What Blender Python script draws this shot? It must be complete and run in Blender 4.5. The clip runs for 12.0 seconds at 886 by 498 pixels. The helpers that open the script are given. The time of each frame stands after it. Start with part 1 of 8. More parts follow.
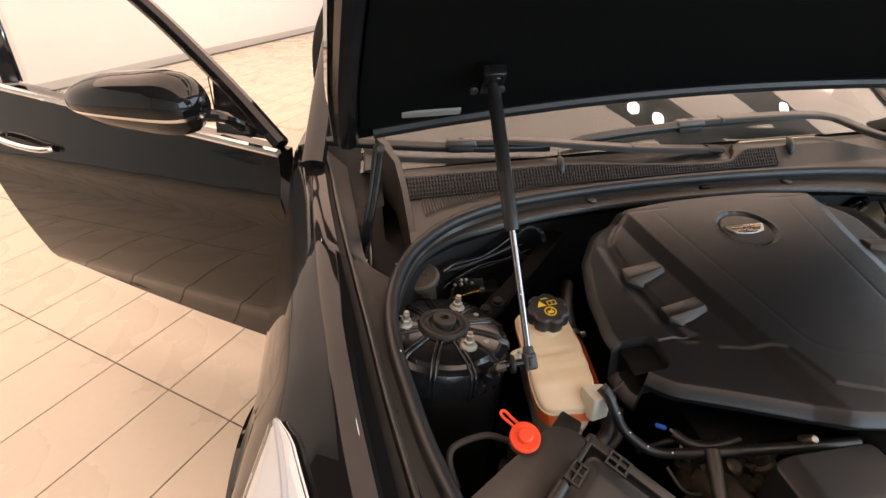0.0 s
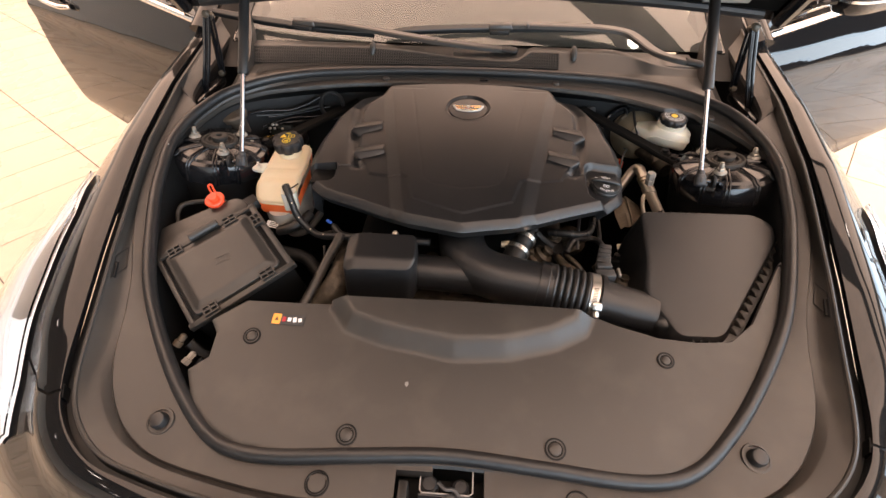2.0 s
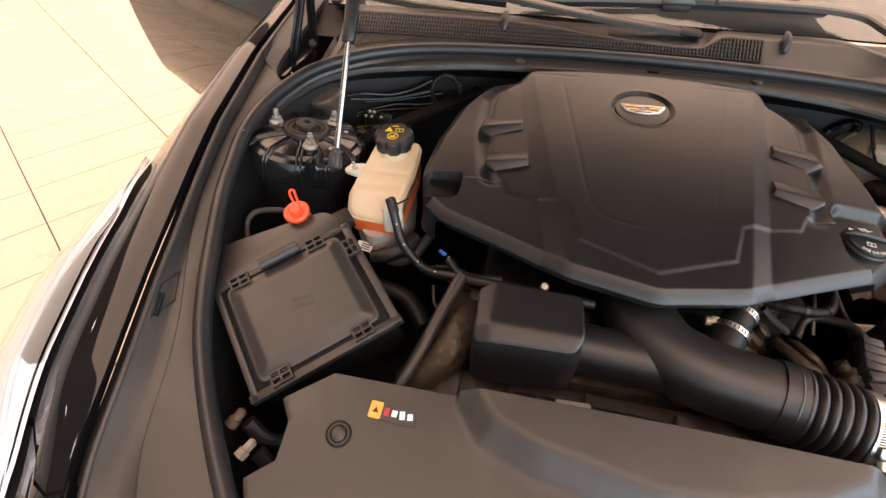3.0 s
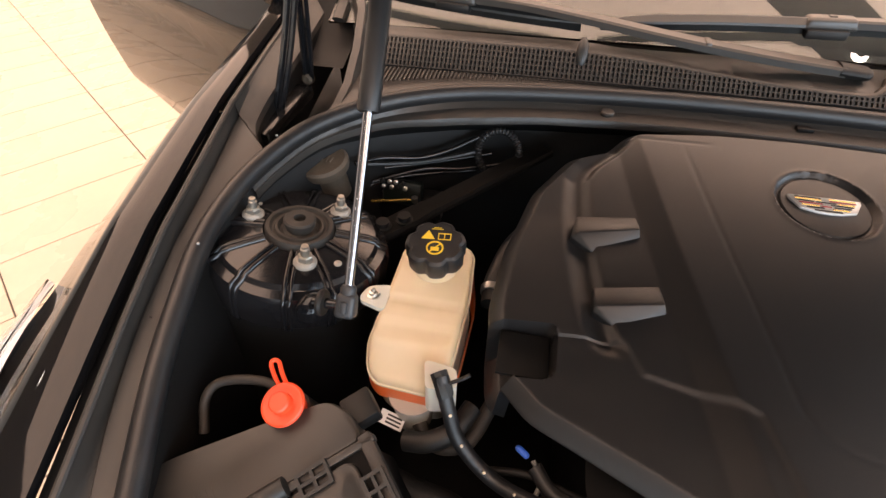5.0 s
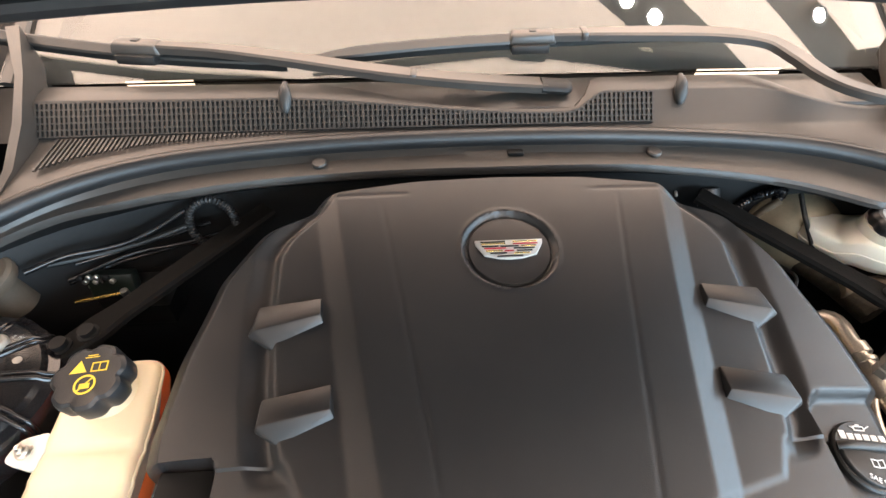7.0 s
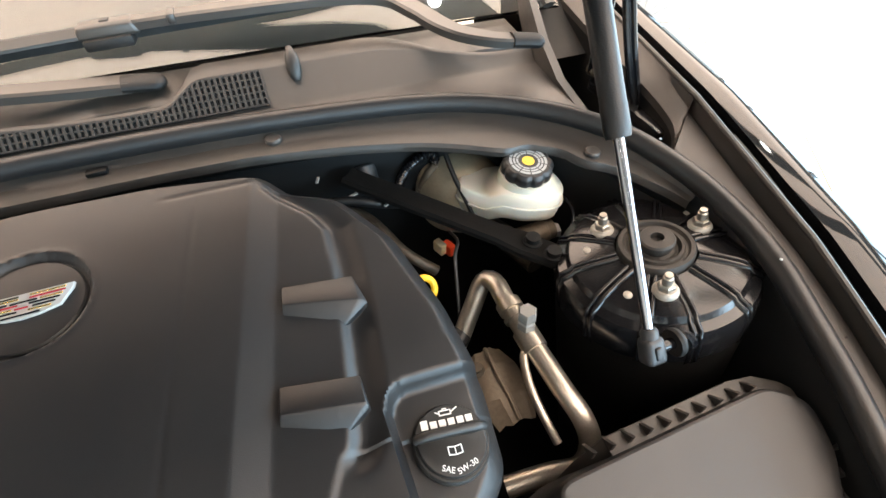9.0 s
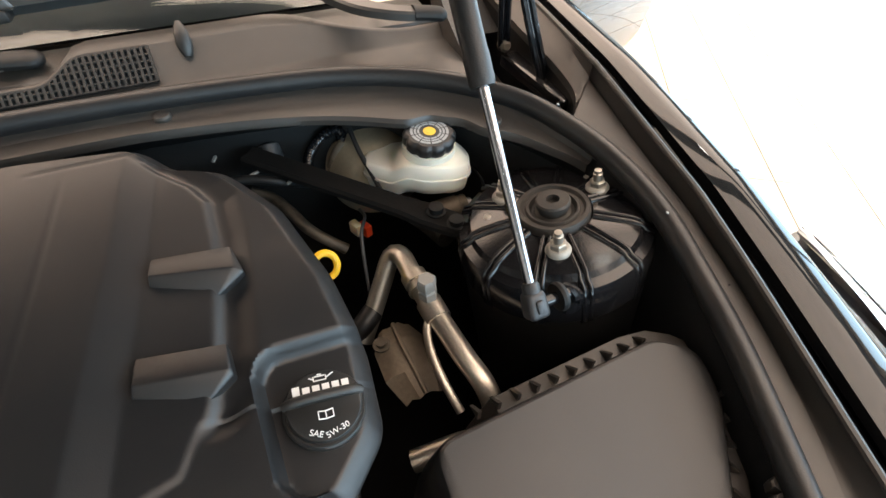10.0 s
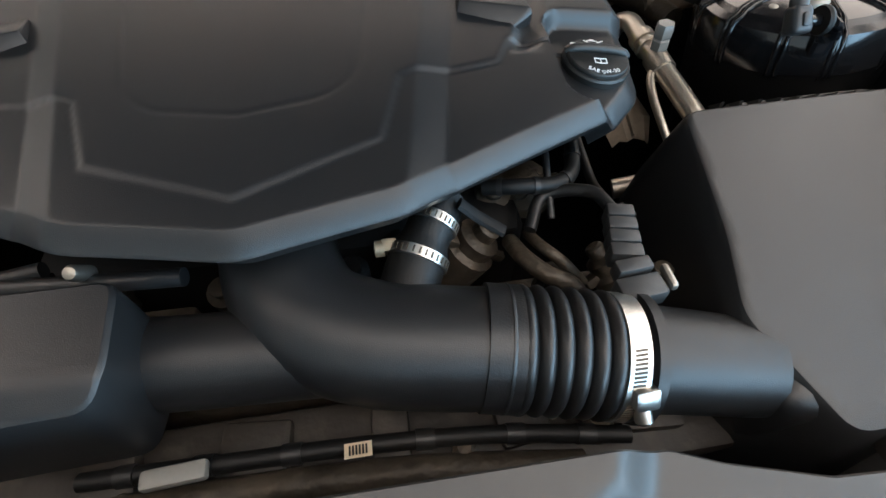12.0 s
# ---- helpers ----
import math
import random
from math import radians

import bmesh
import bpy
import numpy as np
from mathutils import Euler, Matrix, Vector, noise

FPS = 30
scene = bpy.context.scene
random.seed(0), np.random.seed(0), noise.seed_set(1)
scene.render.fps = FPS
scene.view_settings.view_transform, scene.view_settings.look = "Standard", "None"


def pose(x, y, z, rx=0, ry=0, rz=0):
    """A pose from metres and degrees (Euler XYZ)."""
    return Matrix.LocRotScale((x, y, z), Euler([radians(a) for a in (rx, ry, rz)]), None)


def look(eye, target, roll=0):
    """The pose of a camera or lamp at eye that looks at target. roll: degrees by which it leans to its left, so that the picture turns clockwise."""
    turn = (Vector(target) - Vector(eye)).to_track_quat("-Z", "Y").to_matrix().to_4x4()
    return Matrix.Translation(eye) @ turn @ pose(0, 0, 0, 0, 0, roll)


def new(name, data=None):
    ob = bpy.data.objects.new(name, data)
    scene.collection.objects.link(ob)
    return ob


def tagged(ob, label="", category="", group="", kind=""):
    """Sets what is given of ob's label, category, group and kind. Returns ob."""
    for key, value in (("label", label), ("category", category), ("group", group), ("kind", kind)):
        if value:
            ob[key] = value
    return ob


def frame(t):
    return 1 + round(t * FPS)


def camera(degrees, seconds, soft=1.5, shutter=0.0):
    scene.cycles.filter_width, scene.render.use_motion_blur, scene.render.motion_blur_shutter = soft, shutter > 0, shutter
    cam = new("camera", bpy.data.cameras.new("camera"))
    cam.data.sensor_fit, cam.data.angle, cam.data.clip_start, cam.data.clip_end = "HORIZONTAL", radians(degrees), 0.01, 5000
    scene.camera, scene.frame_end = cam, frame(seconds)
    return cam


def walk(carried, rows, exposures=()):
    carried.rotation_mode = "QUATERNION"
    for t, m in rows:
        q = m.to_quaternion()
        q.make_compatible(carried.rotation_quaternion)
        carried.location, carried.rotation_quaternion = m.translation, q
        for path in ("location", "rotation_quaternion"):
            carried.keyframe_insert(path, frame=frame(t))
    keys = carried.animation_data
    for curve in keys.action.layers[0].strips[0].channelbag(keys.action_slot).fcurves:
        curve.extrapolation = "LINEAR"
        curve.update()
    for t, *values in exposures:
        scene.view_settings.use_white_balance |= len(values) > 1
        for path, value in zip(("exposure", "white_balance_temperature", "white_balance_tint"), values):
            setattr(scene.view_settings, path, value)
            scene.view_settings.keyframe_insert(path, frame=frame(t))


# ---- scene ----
cam = camera(85.8, 12.0)
PATH = [
    (0, (-0.651, 0.189, 1.432), (-0.433, 1.862, 0.359), -1.8),
    (0.5, (-0.381, -0.033, 1.492), (-0.216, 1.6, 0.35), -1.1),
    (1, (-0.192, -0.218, 1.497), (-0.066, 1.306, 0.208), -0.5),
    (1.5, (-0.054, -0.238, 1.508), (-0.046, 1.246, 0.168), -0.2),
    (2, (0.015, -0.211, 1.481), (-0.088, 1.281, 0.153), 0.2),
    (2.5, (-0.039, -0.103, 1.425), (-0.279, 1.409, 0.138), 0.7),
    (3, (-0.175, 0.046, 1.355), (-0.477, 1.481, -0.005), 0.5),
    (3.2, (-0.215, 0.097, 1.332), (-0.568, 1.515, -0.034), 0.5),
    (4.8, (-0.341, 0.364, 1.295), (-0.648, 1.779, -0.084), 0.9),
    (5, (-0.329, 0.374, 1.301), (-0.61, 1.79, -0.084), 0.8),
    (5.5, (-0.278, 0.402, 1.304), (-0.451, 1.793, -0.123), 1.1),
    (6, (-0.212, 0.45, 1.321), (-0.295, 1.814, -0.14), 1.3),
    (6.5, (-0.159, 0.486, 1.346), (-0.152, 1.866, -0.102), 1.6),
    (6.7, (-0.133, 0.496, 1.349), (-0.093, 1.883, -0.092), 1.2),
    (8.3, (0.103, 0.525, 1.336), (0.436, 1.855, -0.12), -0.5),
    (8.5, (0.144, 0.523, 1.321), (0.533, 1.843, -0.13), -0.2),
    (9, (0.237, 0.513, 1.299), (0.735, 1.786, -0.162), -0.1),
    (9.5, (0.298, 0.501, 1.291), (0.847, 1.74, -0.18), -0.0),
    (10, (0.306, 0.46, 1.263), (0.906, 1.713, -0.177), 0.5),
    (10.5, (0.295, 0.405, 1.252), (0.912, 1.649, -0.187), 0.7),
    (11, (0.269, 0.339, 1.223), (0.825, 1.548, -0.27), 1.0),
    (11.5, (0.203, 0.288, 1.198), (0.604, 1.508, -0.336), 0.3),
    (12, (0.094, 0.28, 1.155), (0.305, 1.472, -0.438), 0.9),
]
EXPOSURES = [(0, -0.85, 6700, 17), (1.5, -0.40, 7000, 20), (3.2, -0.34, 7050, 20), (5, -0.36, 7100, 21), (5.5, -0.30, 6950, 18), (6.7, 0.46, 6400, 12.5), (8.5, 0.63, 6050, 6), (9, 0.50, 6150, 7), (9.5, 0.13, 6250, 8), (10.5, -0.25, 6150, 6), (11.5, -0.55, 5700, 3), (12, -0.3, 5400, 2)]
walk(cam, [(t, look(eye, target, roll)) for t, eye, target, roll in PATH], EXPOSURES)

# ---- world and sun ----
SUN_EL, SUN_AZ = 39.0, 125.0  # degrees; azimuth from +y towards +x
world = bpy.data.worlds.new("world")
scene.world = world
world.use_nodes = True
wn = world.node_tree
sky = wn.nodes.new("ShaderNodeTexSky")
sky.sky_type = "NISHITA"
sky.sun_disc = False
sky.sun_elevation = radians(SUN_EL)
sky.sun_rotation = radians(SUN_AZ)
wn.links.new(sky.outputs[0], wn.nodes["Background"].inputs[0])
wn.nodes["Background"].inputs[1].default_value = 0.15
sun_data = bpy.data.lights.new("sun", "SUN")
sun_data.energy = 2.4
sun_data.angle = radians(0.5)
sun_data.color = (1.0, 0.95, 0.88)
sun = new("sun", sun_data)
sun_way = Vector((math.sin(radians(SUN_AZ)) * math.cos(radians(SUN_EL)), math.cos(radians(SUN_AZ)) * math.cos(radians(SUN_EL)), math.sin(radians(SUN_EL))))
sun.matrix_world = look(tuple(sun_way * 20), (0, 0, 0))

# daylight of the sky in the glazed front
sky_lamp = bpy.data.lights.new("window_daylight", "AREA")
sky_lamp.shape, sky_lamp.size, sky_lamp.size_y = "RECTANGLE", 19.8, 2.8
sky_lamp.energy = 1850
sky_lamp.color = (0.62, 0.84, 1.0)
day = new("window_daylight", sky_lamp)
A_WAY, B_WAY = Vector((-0.817, 0.576, 0)).normalized(), Vector((0.576, 0.817, 0)).normalized()
eye = A_WAY * -5.36 + B_WAY * 2.0 + Vector((0, 0, 2.05))
day.matrix_world = look(tuple(eye), tuple(eye + A_WAY))

# ---- materials ----
def surface(name, color, rough=0.5, metal=0.0, vary=0.15, grain=400.0, bump=0.0, wear=6.0, coat=0.0, spec=0.5, dust=0.0, emit=0.0, rough_vary=0.1, trans=0.0, subsurface=0.0, random_tone=0.0):
    """A procedural surface: two scales of tone, roughness that wanders, fine relief and a little dust."""
    m = bpy.data.materials.new(name)
    m.use_nodes = True
    nt = m.node_tree
    b = nt.nodes["Principled BSDF"]
    b.inputs["Metallic"].default_value = metal
    b.inputs["Specular IOR Level"].default_value = spec
    b.inputs["Coat Weight"].default_value = coat
    b.inputs["Coat Roughness"].default_value = 0.035
    b.inputs["Coat IOR"].default_value = 1.42
    b.inputs["Transmission Weight"].default_value = trans
    if subsurface:
        b.inputs["Subsurface Weight"].default_value = subsurface
        b.inputs["Subsurface Radius"].default_value = (0.02, 0.012, 0.006)
        b.inputs["Subsurface Scale"].default_value = 1.0
    tc = nt.nodes.new("ShaderNodeTexCoord")
    def noise_node(scale, detail):
        n = nt.nodes.new("ShaderNodeTexNoise")
        n.inputs["Scale"].default_value = scale
        n.inputs["Detail"].default_value = detail
        nt.links.new(tc.outputs["Object"], n.inputs["Vector"])
        return n
    big, fine = noise_node(wear, 4), noise_node(grain, 2)
    add = nt.nodes.new("ShaderNodeMath")
    add.operation = "MULTIPLY_ADD"
    nt.links.new(fine.outputs["Fac"], add.inputs[0])
    add.inputs[1].default_value = 0.5
    nt.links.new(big.outputs["Fac"], add.inputs[2])
    ramp = nt.nodes.new("ShaderNodeMapRange")
    ramp.inputs["From Min"].default_value = 0.4
    ramp.inputs["From Max"].default_value = 1.1
    ramp.inputs["To Min"].default_value = 1 - vary
    ramp.inputs["To Max"].default_value = 1 + vary
    nt.links.new(add.outputs[0], ramp.inputs["Value"])
    tone = ramp.outputs[0]
    if random_tone:
        info = nt.nodes.new("ShaderNodeObjectInfo")
        rr = nt.nodes.new("ShaderNodeMapRange")
        rr.inputs["To Min"].default_value = 1 - random_tone
        rr.inputs["To Max"].default_value = 1 + random_tone
        nt.links.new(info.outputs["Random"], rr.inputs["Value"])
        mul = nt.nodes.new("ShaderNodeMath")
        mul.operation = "MULTIPLY"
        nt.links.new(tone, mul.inputs[0])
        nt.links.new(rr.outputs[0], mul.inputs[1])
        tone = mul.outputs[0]
    mix = nt.nodes.new("ShaderNodeVectorMath")
    mix.operation = "SCALE"
    mix.inputs[0].default_value = color
    nt.links.new(tone, mix.inputs["Scale"])
    col = mix.outputs[0]
    if dust:
        d = noise_node(wear * 2.3, 6)
        dr = nt.nodes.new("ShaderNodeMapRange")
        dr.inputs["From Min"].default_value = 0.5
        dr.inputs["From Max"].default_value = 0.8
        dr.inputs["To Max"].default_value = dust
        nt.links.new(d.outputs["Fac"], dr.inputs["Value"])
        dm = nt.nodes.new("ShaderNodeMix")
        dm.data_type = "RGBA"
        nt.links.new(dr.outputs[0], dm.inputs["Factor"])
        nt.links.new(col, dm.inputs[6])
        dm.inputs[7].default_value = (0.22, 0.19, 0.15, 1)
        col = dm.outputs[2]
    nt.links.new(col, b.inputs["Base Color"])
    rv = nt.nodes.new("ShaderNodeMapRange")
    rv.inputs["From Min"].default_value = 0.3
    rv.inputs["From Max"].default_value = 0.7
    rv.inputs["To Min"].default_value = max(0.02, rough * (1 - rough_vary))
    rv.inputs["To Max"].default_value = min(1.0, rough * (1 + rough_vary))
    nt.links.new(big.outputs["Fac"], rv.inputs["Value"])
    nt.links.new(rv.outputs[0], b.inputs["Roughness"])
    if bump:
        bp = nt.nodes.new("ShaderNodeBump")
        bp.inputs["Strength"].default_value = 0.6
        bp.inputs["Distance"].default_value = bump
        nt.links.new(fine.outputs["Fac"], bp.inputs["Height"])
        nt.links.new(bp.outputs[0], b.inputs["Normal"])
    if emit:
        b.inputs["Emission Color"].default_value = (*color, 1)
        b.inputs["Emission Strength"].default_value = emit
    return m


PLASTIC = surface("grained_black_plastic", (0.013, 0.013, 0.0125), 0.42, grain=1400, bump=0.0004, vary=0.12, dust=0.04)
COVER = surface("satin_charcoal_plastic", (0.011, 0.011, 0.0115), 0.38, grain=1600, bump=0.0003, vary=0.1, dust=0.02)
TRIM = surface("matte_trim_plastic", (0.027, 0.0240, 0.0212), 0.40, grain=2200, bump=0.0002, vary=0.12, dust=0.08)
RUBBER = surface("black_rubber", (0.011, 0.011, 0.0115), 0.42, grain=700, bump=0.0003, dust=0.05)
MOUNT = surface("dusty_mount_rubber", (0.020, 0.017, 0.014), 0.62, grain=500, bump=0.0004, dust=0.10, wear=22)
BRACE = surface("dusty_black_steel", (0.0045, 0.004, 0.0035), 0.8, grain=300, vary=0.4, wear=30, spec=0.12, bump=0.0004)
FILLER = surface("dusty_brown_cap_plastic", (0.062, 0.049, 0.036), 0.55, grain=400, bump=0.0003, vary=0.25, wear=24, dust=0.15)
# near-black for dark metal, and for shade painted into hollows
DARK = surface("black_metal_and_shade", (0.005, 0.005, 0.005), 0.55, grain=200, vary=0.3, wear=9, spec=0.2)
BLACKRUBBER = surface("dull_black_rubber", (0.005, 0.005, 0.005), 0.55, grain=500, bump=0.0003, dust=0.03, spec=0.35)
GLOSS = surface("black_painted_steel", (0.008, 0.008, 0.009), 0.15, grain=300, vary=0.2, bump=0.0001, rough_vary=0.35, dust=0.03)
PAINT = surface("black_car_paint", (0.006, 0.006, 0.0065), 0.4, coat=1.0, grain=3000, vary=0.1, rough_vary=0.1, spec=0.0)
LINER = surface("hood_liner_felt", (0.0045, 0.0045, 0.0042), 0.95, grain=900, bump=0.002, vary=0.3, spec=0.05)
STEEL = surface("polished_rod_steel", (0.34, 0.34, 0.36), 0.16, 1.0, grain=900, vary=0.04)
SILVER = surface("satin_silver", (0.60, 0.59, 0.57), 0.3, 0.55, grain=700, vary=0.05)
ZINC = surface("zinc_plated_steel", (0.62, 0.60, 0.56), 0.32, 1.0, grain=600, bump=0.0002, vary=0.15)
STUD = surface("dull_zinc_stud", (0.40, 0.375, 0.33), 0.42, 0.9, grain=600, bump=0.0002, vary=0.15)
WHITEZINC = surface("pale_zinc_washer", (0.33, 0.31, 0.275), 0.5, 0.35, grain=500, bump=0.0002, vary=0.12)
ALU = surface("cast_aluminium", (0.52, 0.475, 0.41), 0.36, 0.9, grain=500, bump=0.0005, vary=0.25, dust=0.06)
DULLALU = surface("dull_engine_metal", (0.055, 0.044, 0.031), 0.5, 0.35, grain=90, bump=0.004, vary=0.6, wear=28, dust=0.2)
CREAM = surface("translucent_cream_plastic", (0.70, 0.57, 0.39), 0.34, grain=60, vary=0.05, subsurface=0.25, wear=14)
ORANGE = surface("orange_coolant_in_plastic", (0.85, 0.16, 0.04), 0.3, grain=60, vary=0.08, subsurface=0.2)
CLEAR = surface("cloudy_clear_plastic", (0.75, 0.70, 0.62), 0.25, grain=80, vary=0.1, trans=0.4)
MILKY = surface("milky_white_plastic", (0.66, 0.63, 0.54), 0.33, grain=60, vary=0.05, subsurface=0.2)
RED = surface("red_orange_rubber", (0.85, 0.07, 0.02), 0.42, grain=300, vary=0.07, bump=0.0002)
YELLOW = surface("yellow_plastic", (0.85, 0.50, 0.02), 0.4, grain=300, vary=0.06)
YPRINT = surface("yellow_print", (0.80, 0.52, 0.04), 0.5, vary=0.1)
WPRINT = surface("white_print", (0.75, 0.75, 0.74), 0.5, vary=0.1)
GPRINT = surface("grey_print", (0.32, 0.34, 0.35), 0.5, vary=0.1)
OPRINT = surface("orange_label", (0.85, 0.33, 0.05), 0.45, vary=0.05)
LIGHTGREY = surface("light_grey_plastic", (0.22, 0.215, 0.20), 0.4, grain=400, vary=0.08)
PLUGGREY = surface("grey_plug_plastic", (0.034, 0.035, 0.036), 0.42, grain=500, vary=0.1, bump=0.0002)
SHROUD = surface("dusty_brown_black_plastic", (0.021, 0.017, 0.013), 0.6, grain=120, vary=0.35, wear=14, bump=0.001, dust=0.25)
WIPER = surface("satin_wiper_paint", (0.028, 0.025, 0.022), 0.36, grain=900, vary=0.1, spec=0.6, bump=0.0001)
BASE = surface("pale_baseboard", (0.55, 0.52, 0.47), 0.5, grain=200, vary=0.05)
GREYLABEL = surface("silver_label", (0.30, 0.28, 0.26), 0.35, vary=0.1)
BLUE = surface("blue_connector", (0.03, 0.12, 0.55), 0.4)
GREYCONN = surface("grey_connector_plastic", (0.024, 0.025, 0.027), 0.45, grain=600, bump=0.0002)
FLOOR = surface("floor_tile_ceramic", (0.62, 0.54, 0.43), 0.28, grain=30, vary=0.05, wear=3, random_tone=0.03, bump=0.0002)
GROUT = surface("grout", (0.10, 0.088, 0.075), 0.9, grain=200, vary=0.2)
WALL = surface("white_wall_paint", (0.80, 0.77, 0.72), 0.7, grain=150, vary=0.03, bump=0.0003)
CEIL = surface("grey_ceiling", (0.16, 0.15, 0.14), 0.8, grain=50, vary=0.1)
FRAME = surface("grey_window_frame", (0.25, 0.25, 0.25), 0.4, 0.5)
GLOW = surface("luminous_ceiling_panel", (1.0, 0.775, 0.625), 0.9, emit=4.0)
LAMPGLOW = surface("spotlight_lens", (1.0, 0.93, 0.82), 0.9, emit=60.0)
CHROMETRIM = surface("bright_window_trim", (0.75, 0.74, 0.72), 0.15, 1.0)
DASH = surface("dashboard_vinyl", (0.014, 0.013, 0.012), 0.7, grain=500, bump=0.0006)
LAMPINNER = surface("headlamp_reflector", (0.93, 0.94, 0.95), 0.30, 0.0, vary=0.04, grain=60)
LAMPBROWN = surface("headlamp_inner_panel", (0.22, 0.17, 0.14), 0.3, 0.3, vary=0.15)
SHIELD = surface("stained_shield_metal", (0.12, 0.095, 0.068), 0.6, 0.4, grain=200, bump=0.0008, vary=0.35, wear=20)
TANCAST = surface("tan_booster_metal", (0.30, 0.25, 0.175), 0.42, 0.35, grain=200, bump=0.0004, vary=0.2, wear=20)
PCB = surface("dark_green_unit", (0.004, 0.008, 0.0065), 0.4, grain=300, vary=0.3)
GOLD = surface("gold_enamel", (0.75, 0.52, 0.16), 0.25, 0.8)
CRIMSON = surface("red_enamel", (0.35, 0.02, 0.03), 0.25)


def glass(name, tint=(1, 1, 1), rough=0.0, ior=1.5):
    m = bpy.data.materials.new(name)
    m.use_nodes = True
    b = m.node_tree.nodes["Principled BSDF"]
    b.inputs["Base Color"].default_value = (*tint, 1)
    b.inputs["Transmission Weight"].default_value = 1.0
    b.inputs["Roughness"].default_value = rough
    b.inputs["IOR"].default_value = ior
    return m


GLASS = glass("clear_glass", (0.80, 0.84, 0.82))
SIDEGLASS = glass("clear_side_glass", (0.96, 0.97, 0.96))
LENS = glass("headlamp_lens", (0.95, 0.96, 0.97))

# ---- building helpers ----
def thing(name, label, category, group="", at=(0, 0, 0)):
    e = new(name)
    e.empty_display_size = 0.05
    e.location = at
    return tagged(e, label, category, group)


def part(name, bm, material, parent=None, label="", sharp=35.0, flat=False):
    """Links a bmesh as one mesh object under a thing or a part."""
    bmesh.ops.recalc_face_normals(bm, faces=bm.faces)
    me = bpy.data.meshes.new(name)
    bm.to_mesh(me)
    bm.free()
    if not flat:
        me.polygons.foreach_set("use_smooth", [True] * len(me.polygons))
        me.set_sharp_from_angle(angle=radians(sharp))
    for m in material if isinstance(material, (list, tuple)) else [material]:
        me.materials.append(m)
    ob = new(name, me)
    if parent is not None:
        ob.parent = parent
        if parent.type == "EMPTY":
            ob.matrix_parent_inverse = Matrix.Translation(-parent.location)
    if label:
        ob["label"] = label
    return ob


def spline(pts, n, closed=False):
    """n points evenly along a smooth curve through pts."""
    p = [Vector(q) for q in pts]
    m = len(p)
    dense = []
    for i in range(m if closed else m - 1):
        a, b, c, d = (p[(i - 1) % m] if closed or i else p[0] * 2 - p[1]), p[i], p[(i + 1) % m], (p[(i + 2) % m] if closed or i + 2 < m else p[-1] * 2 - p[-2])
        for k in range(16):
            u = k / 16
            dense.append(0.5 * ((2 * b) + (c - a) * u + (2 * a - 5 * b + 4 * c - d) * u * u + (3 * b - a - 3 * c + d) * u ** 3))
    dense.append(p[0].copy() if closed else p[-1].copy())
    run = [0.0]
    for a, b in zip(dense, dense[1:]):
        run.append(run[-1] + (b - a).length)
    out, j = [], 0
    for k in range(n):
        s = run[-1] * k / (n if closed else n - 1)
        while j < len(run) - 2 and run[j + 1] < s:
            j += 1
        f = (s - run[j]) / max(run[j + 1] - run[j], 1e-9)
        out.append(dense[j].lerp(dense[j + 1], min(max(f, 0), 1)))
    return out


def spline_u(pts, n):
    """n points along a smooth curve through pts, evenly from point to point."""
    p = [Vector(q) for q in pts]
    out = []
    for k in range(n):
        u = k / (n - 1) * (len(p) - 1)
        i = min(int(u), len(p) - 2)
        u -= i
        b, c = p[i], p[i + 1]
        a = p[i - 1] if i else b * 2 - c
        d = p[i + 2] if i + 2 < len(p) else c * 2 - b
        out.append(0.5 * ((2 * b) + (c - a) * u + (2 * a - 5 * b + 4 * c - d) * u * u + (3 * b - a - 3 * c + d) * u ** 3))
    return out


def loft(bm, loops, around=False, caps=False):
    """Quads between successive loops of points; around: each loop closes on itself."""
    rows = [[bm.verts.new(q) for q in loop] for loop in loops]
    for a, b in zip(rows, rows[1:]):
        n = len(a)
        for i in range(n if around else n - 1):
            j = (i + 1) % n
            bm.faces.new((a[i], a[j], b[j], b[i]))
    if caps:
        bm.faces.new(rows[0])
        bm.faces.new(rows[-1])
    return rows


def sweep(bm, pts, radius, n=40, sides=10, closed=False, flat=1.0, caps=True, smooth=True):
    """A tube along a smooth curve; radius: a number, or a function of 0..1."""
    line = spline(pts, n, closed) if smooth else [Vector(q) for q in pts]
    n = len(line)
    loops, ref = [], Vector((0, 0, 1))
    for i, q in enumerate(line):
        nxt = line[(i + 1) % n] if closed or i < n - 1 else q * 2 - line[i - 1]
        prv = line[i - 1] if closed or i else q * 2 - nxt
        t = (nxt - prv).normalized()
        side = t.cross(ref)
        if side.length < 0.2:
            side = t.cross(Vector((0, 1, 0)))
        side.normalize()
        up = side.cross(t)
        r = radius(i / (n - 1)) if callable(radius) else radius
        loops.append([q + (side * math.cos(a) + up * math.sin(a) * flat) * r for a in (2 * math.pi * k / sides for k in range(sides))])
    if closed:
        loops.append(loops[0])
    rows = [[bm.verts.new(q) for q in loop] for loop in (loops[:-1] if closed else loops)]
    if closed:
        rows.append(rows[0])
    for a, b in zip(rows, rows[1:]):
        for i in range(sides):
            j = (i + 1) % sides
            bm.faces.new((a[i], a[j], b[j], b[i]))
    if caps and not closed:
        bm.faces.new(rows[0])
        bm.faces.new(rows[-1])


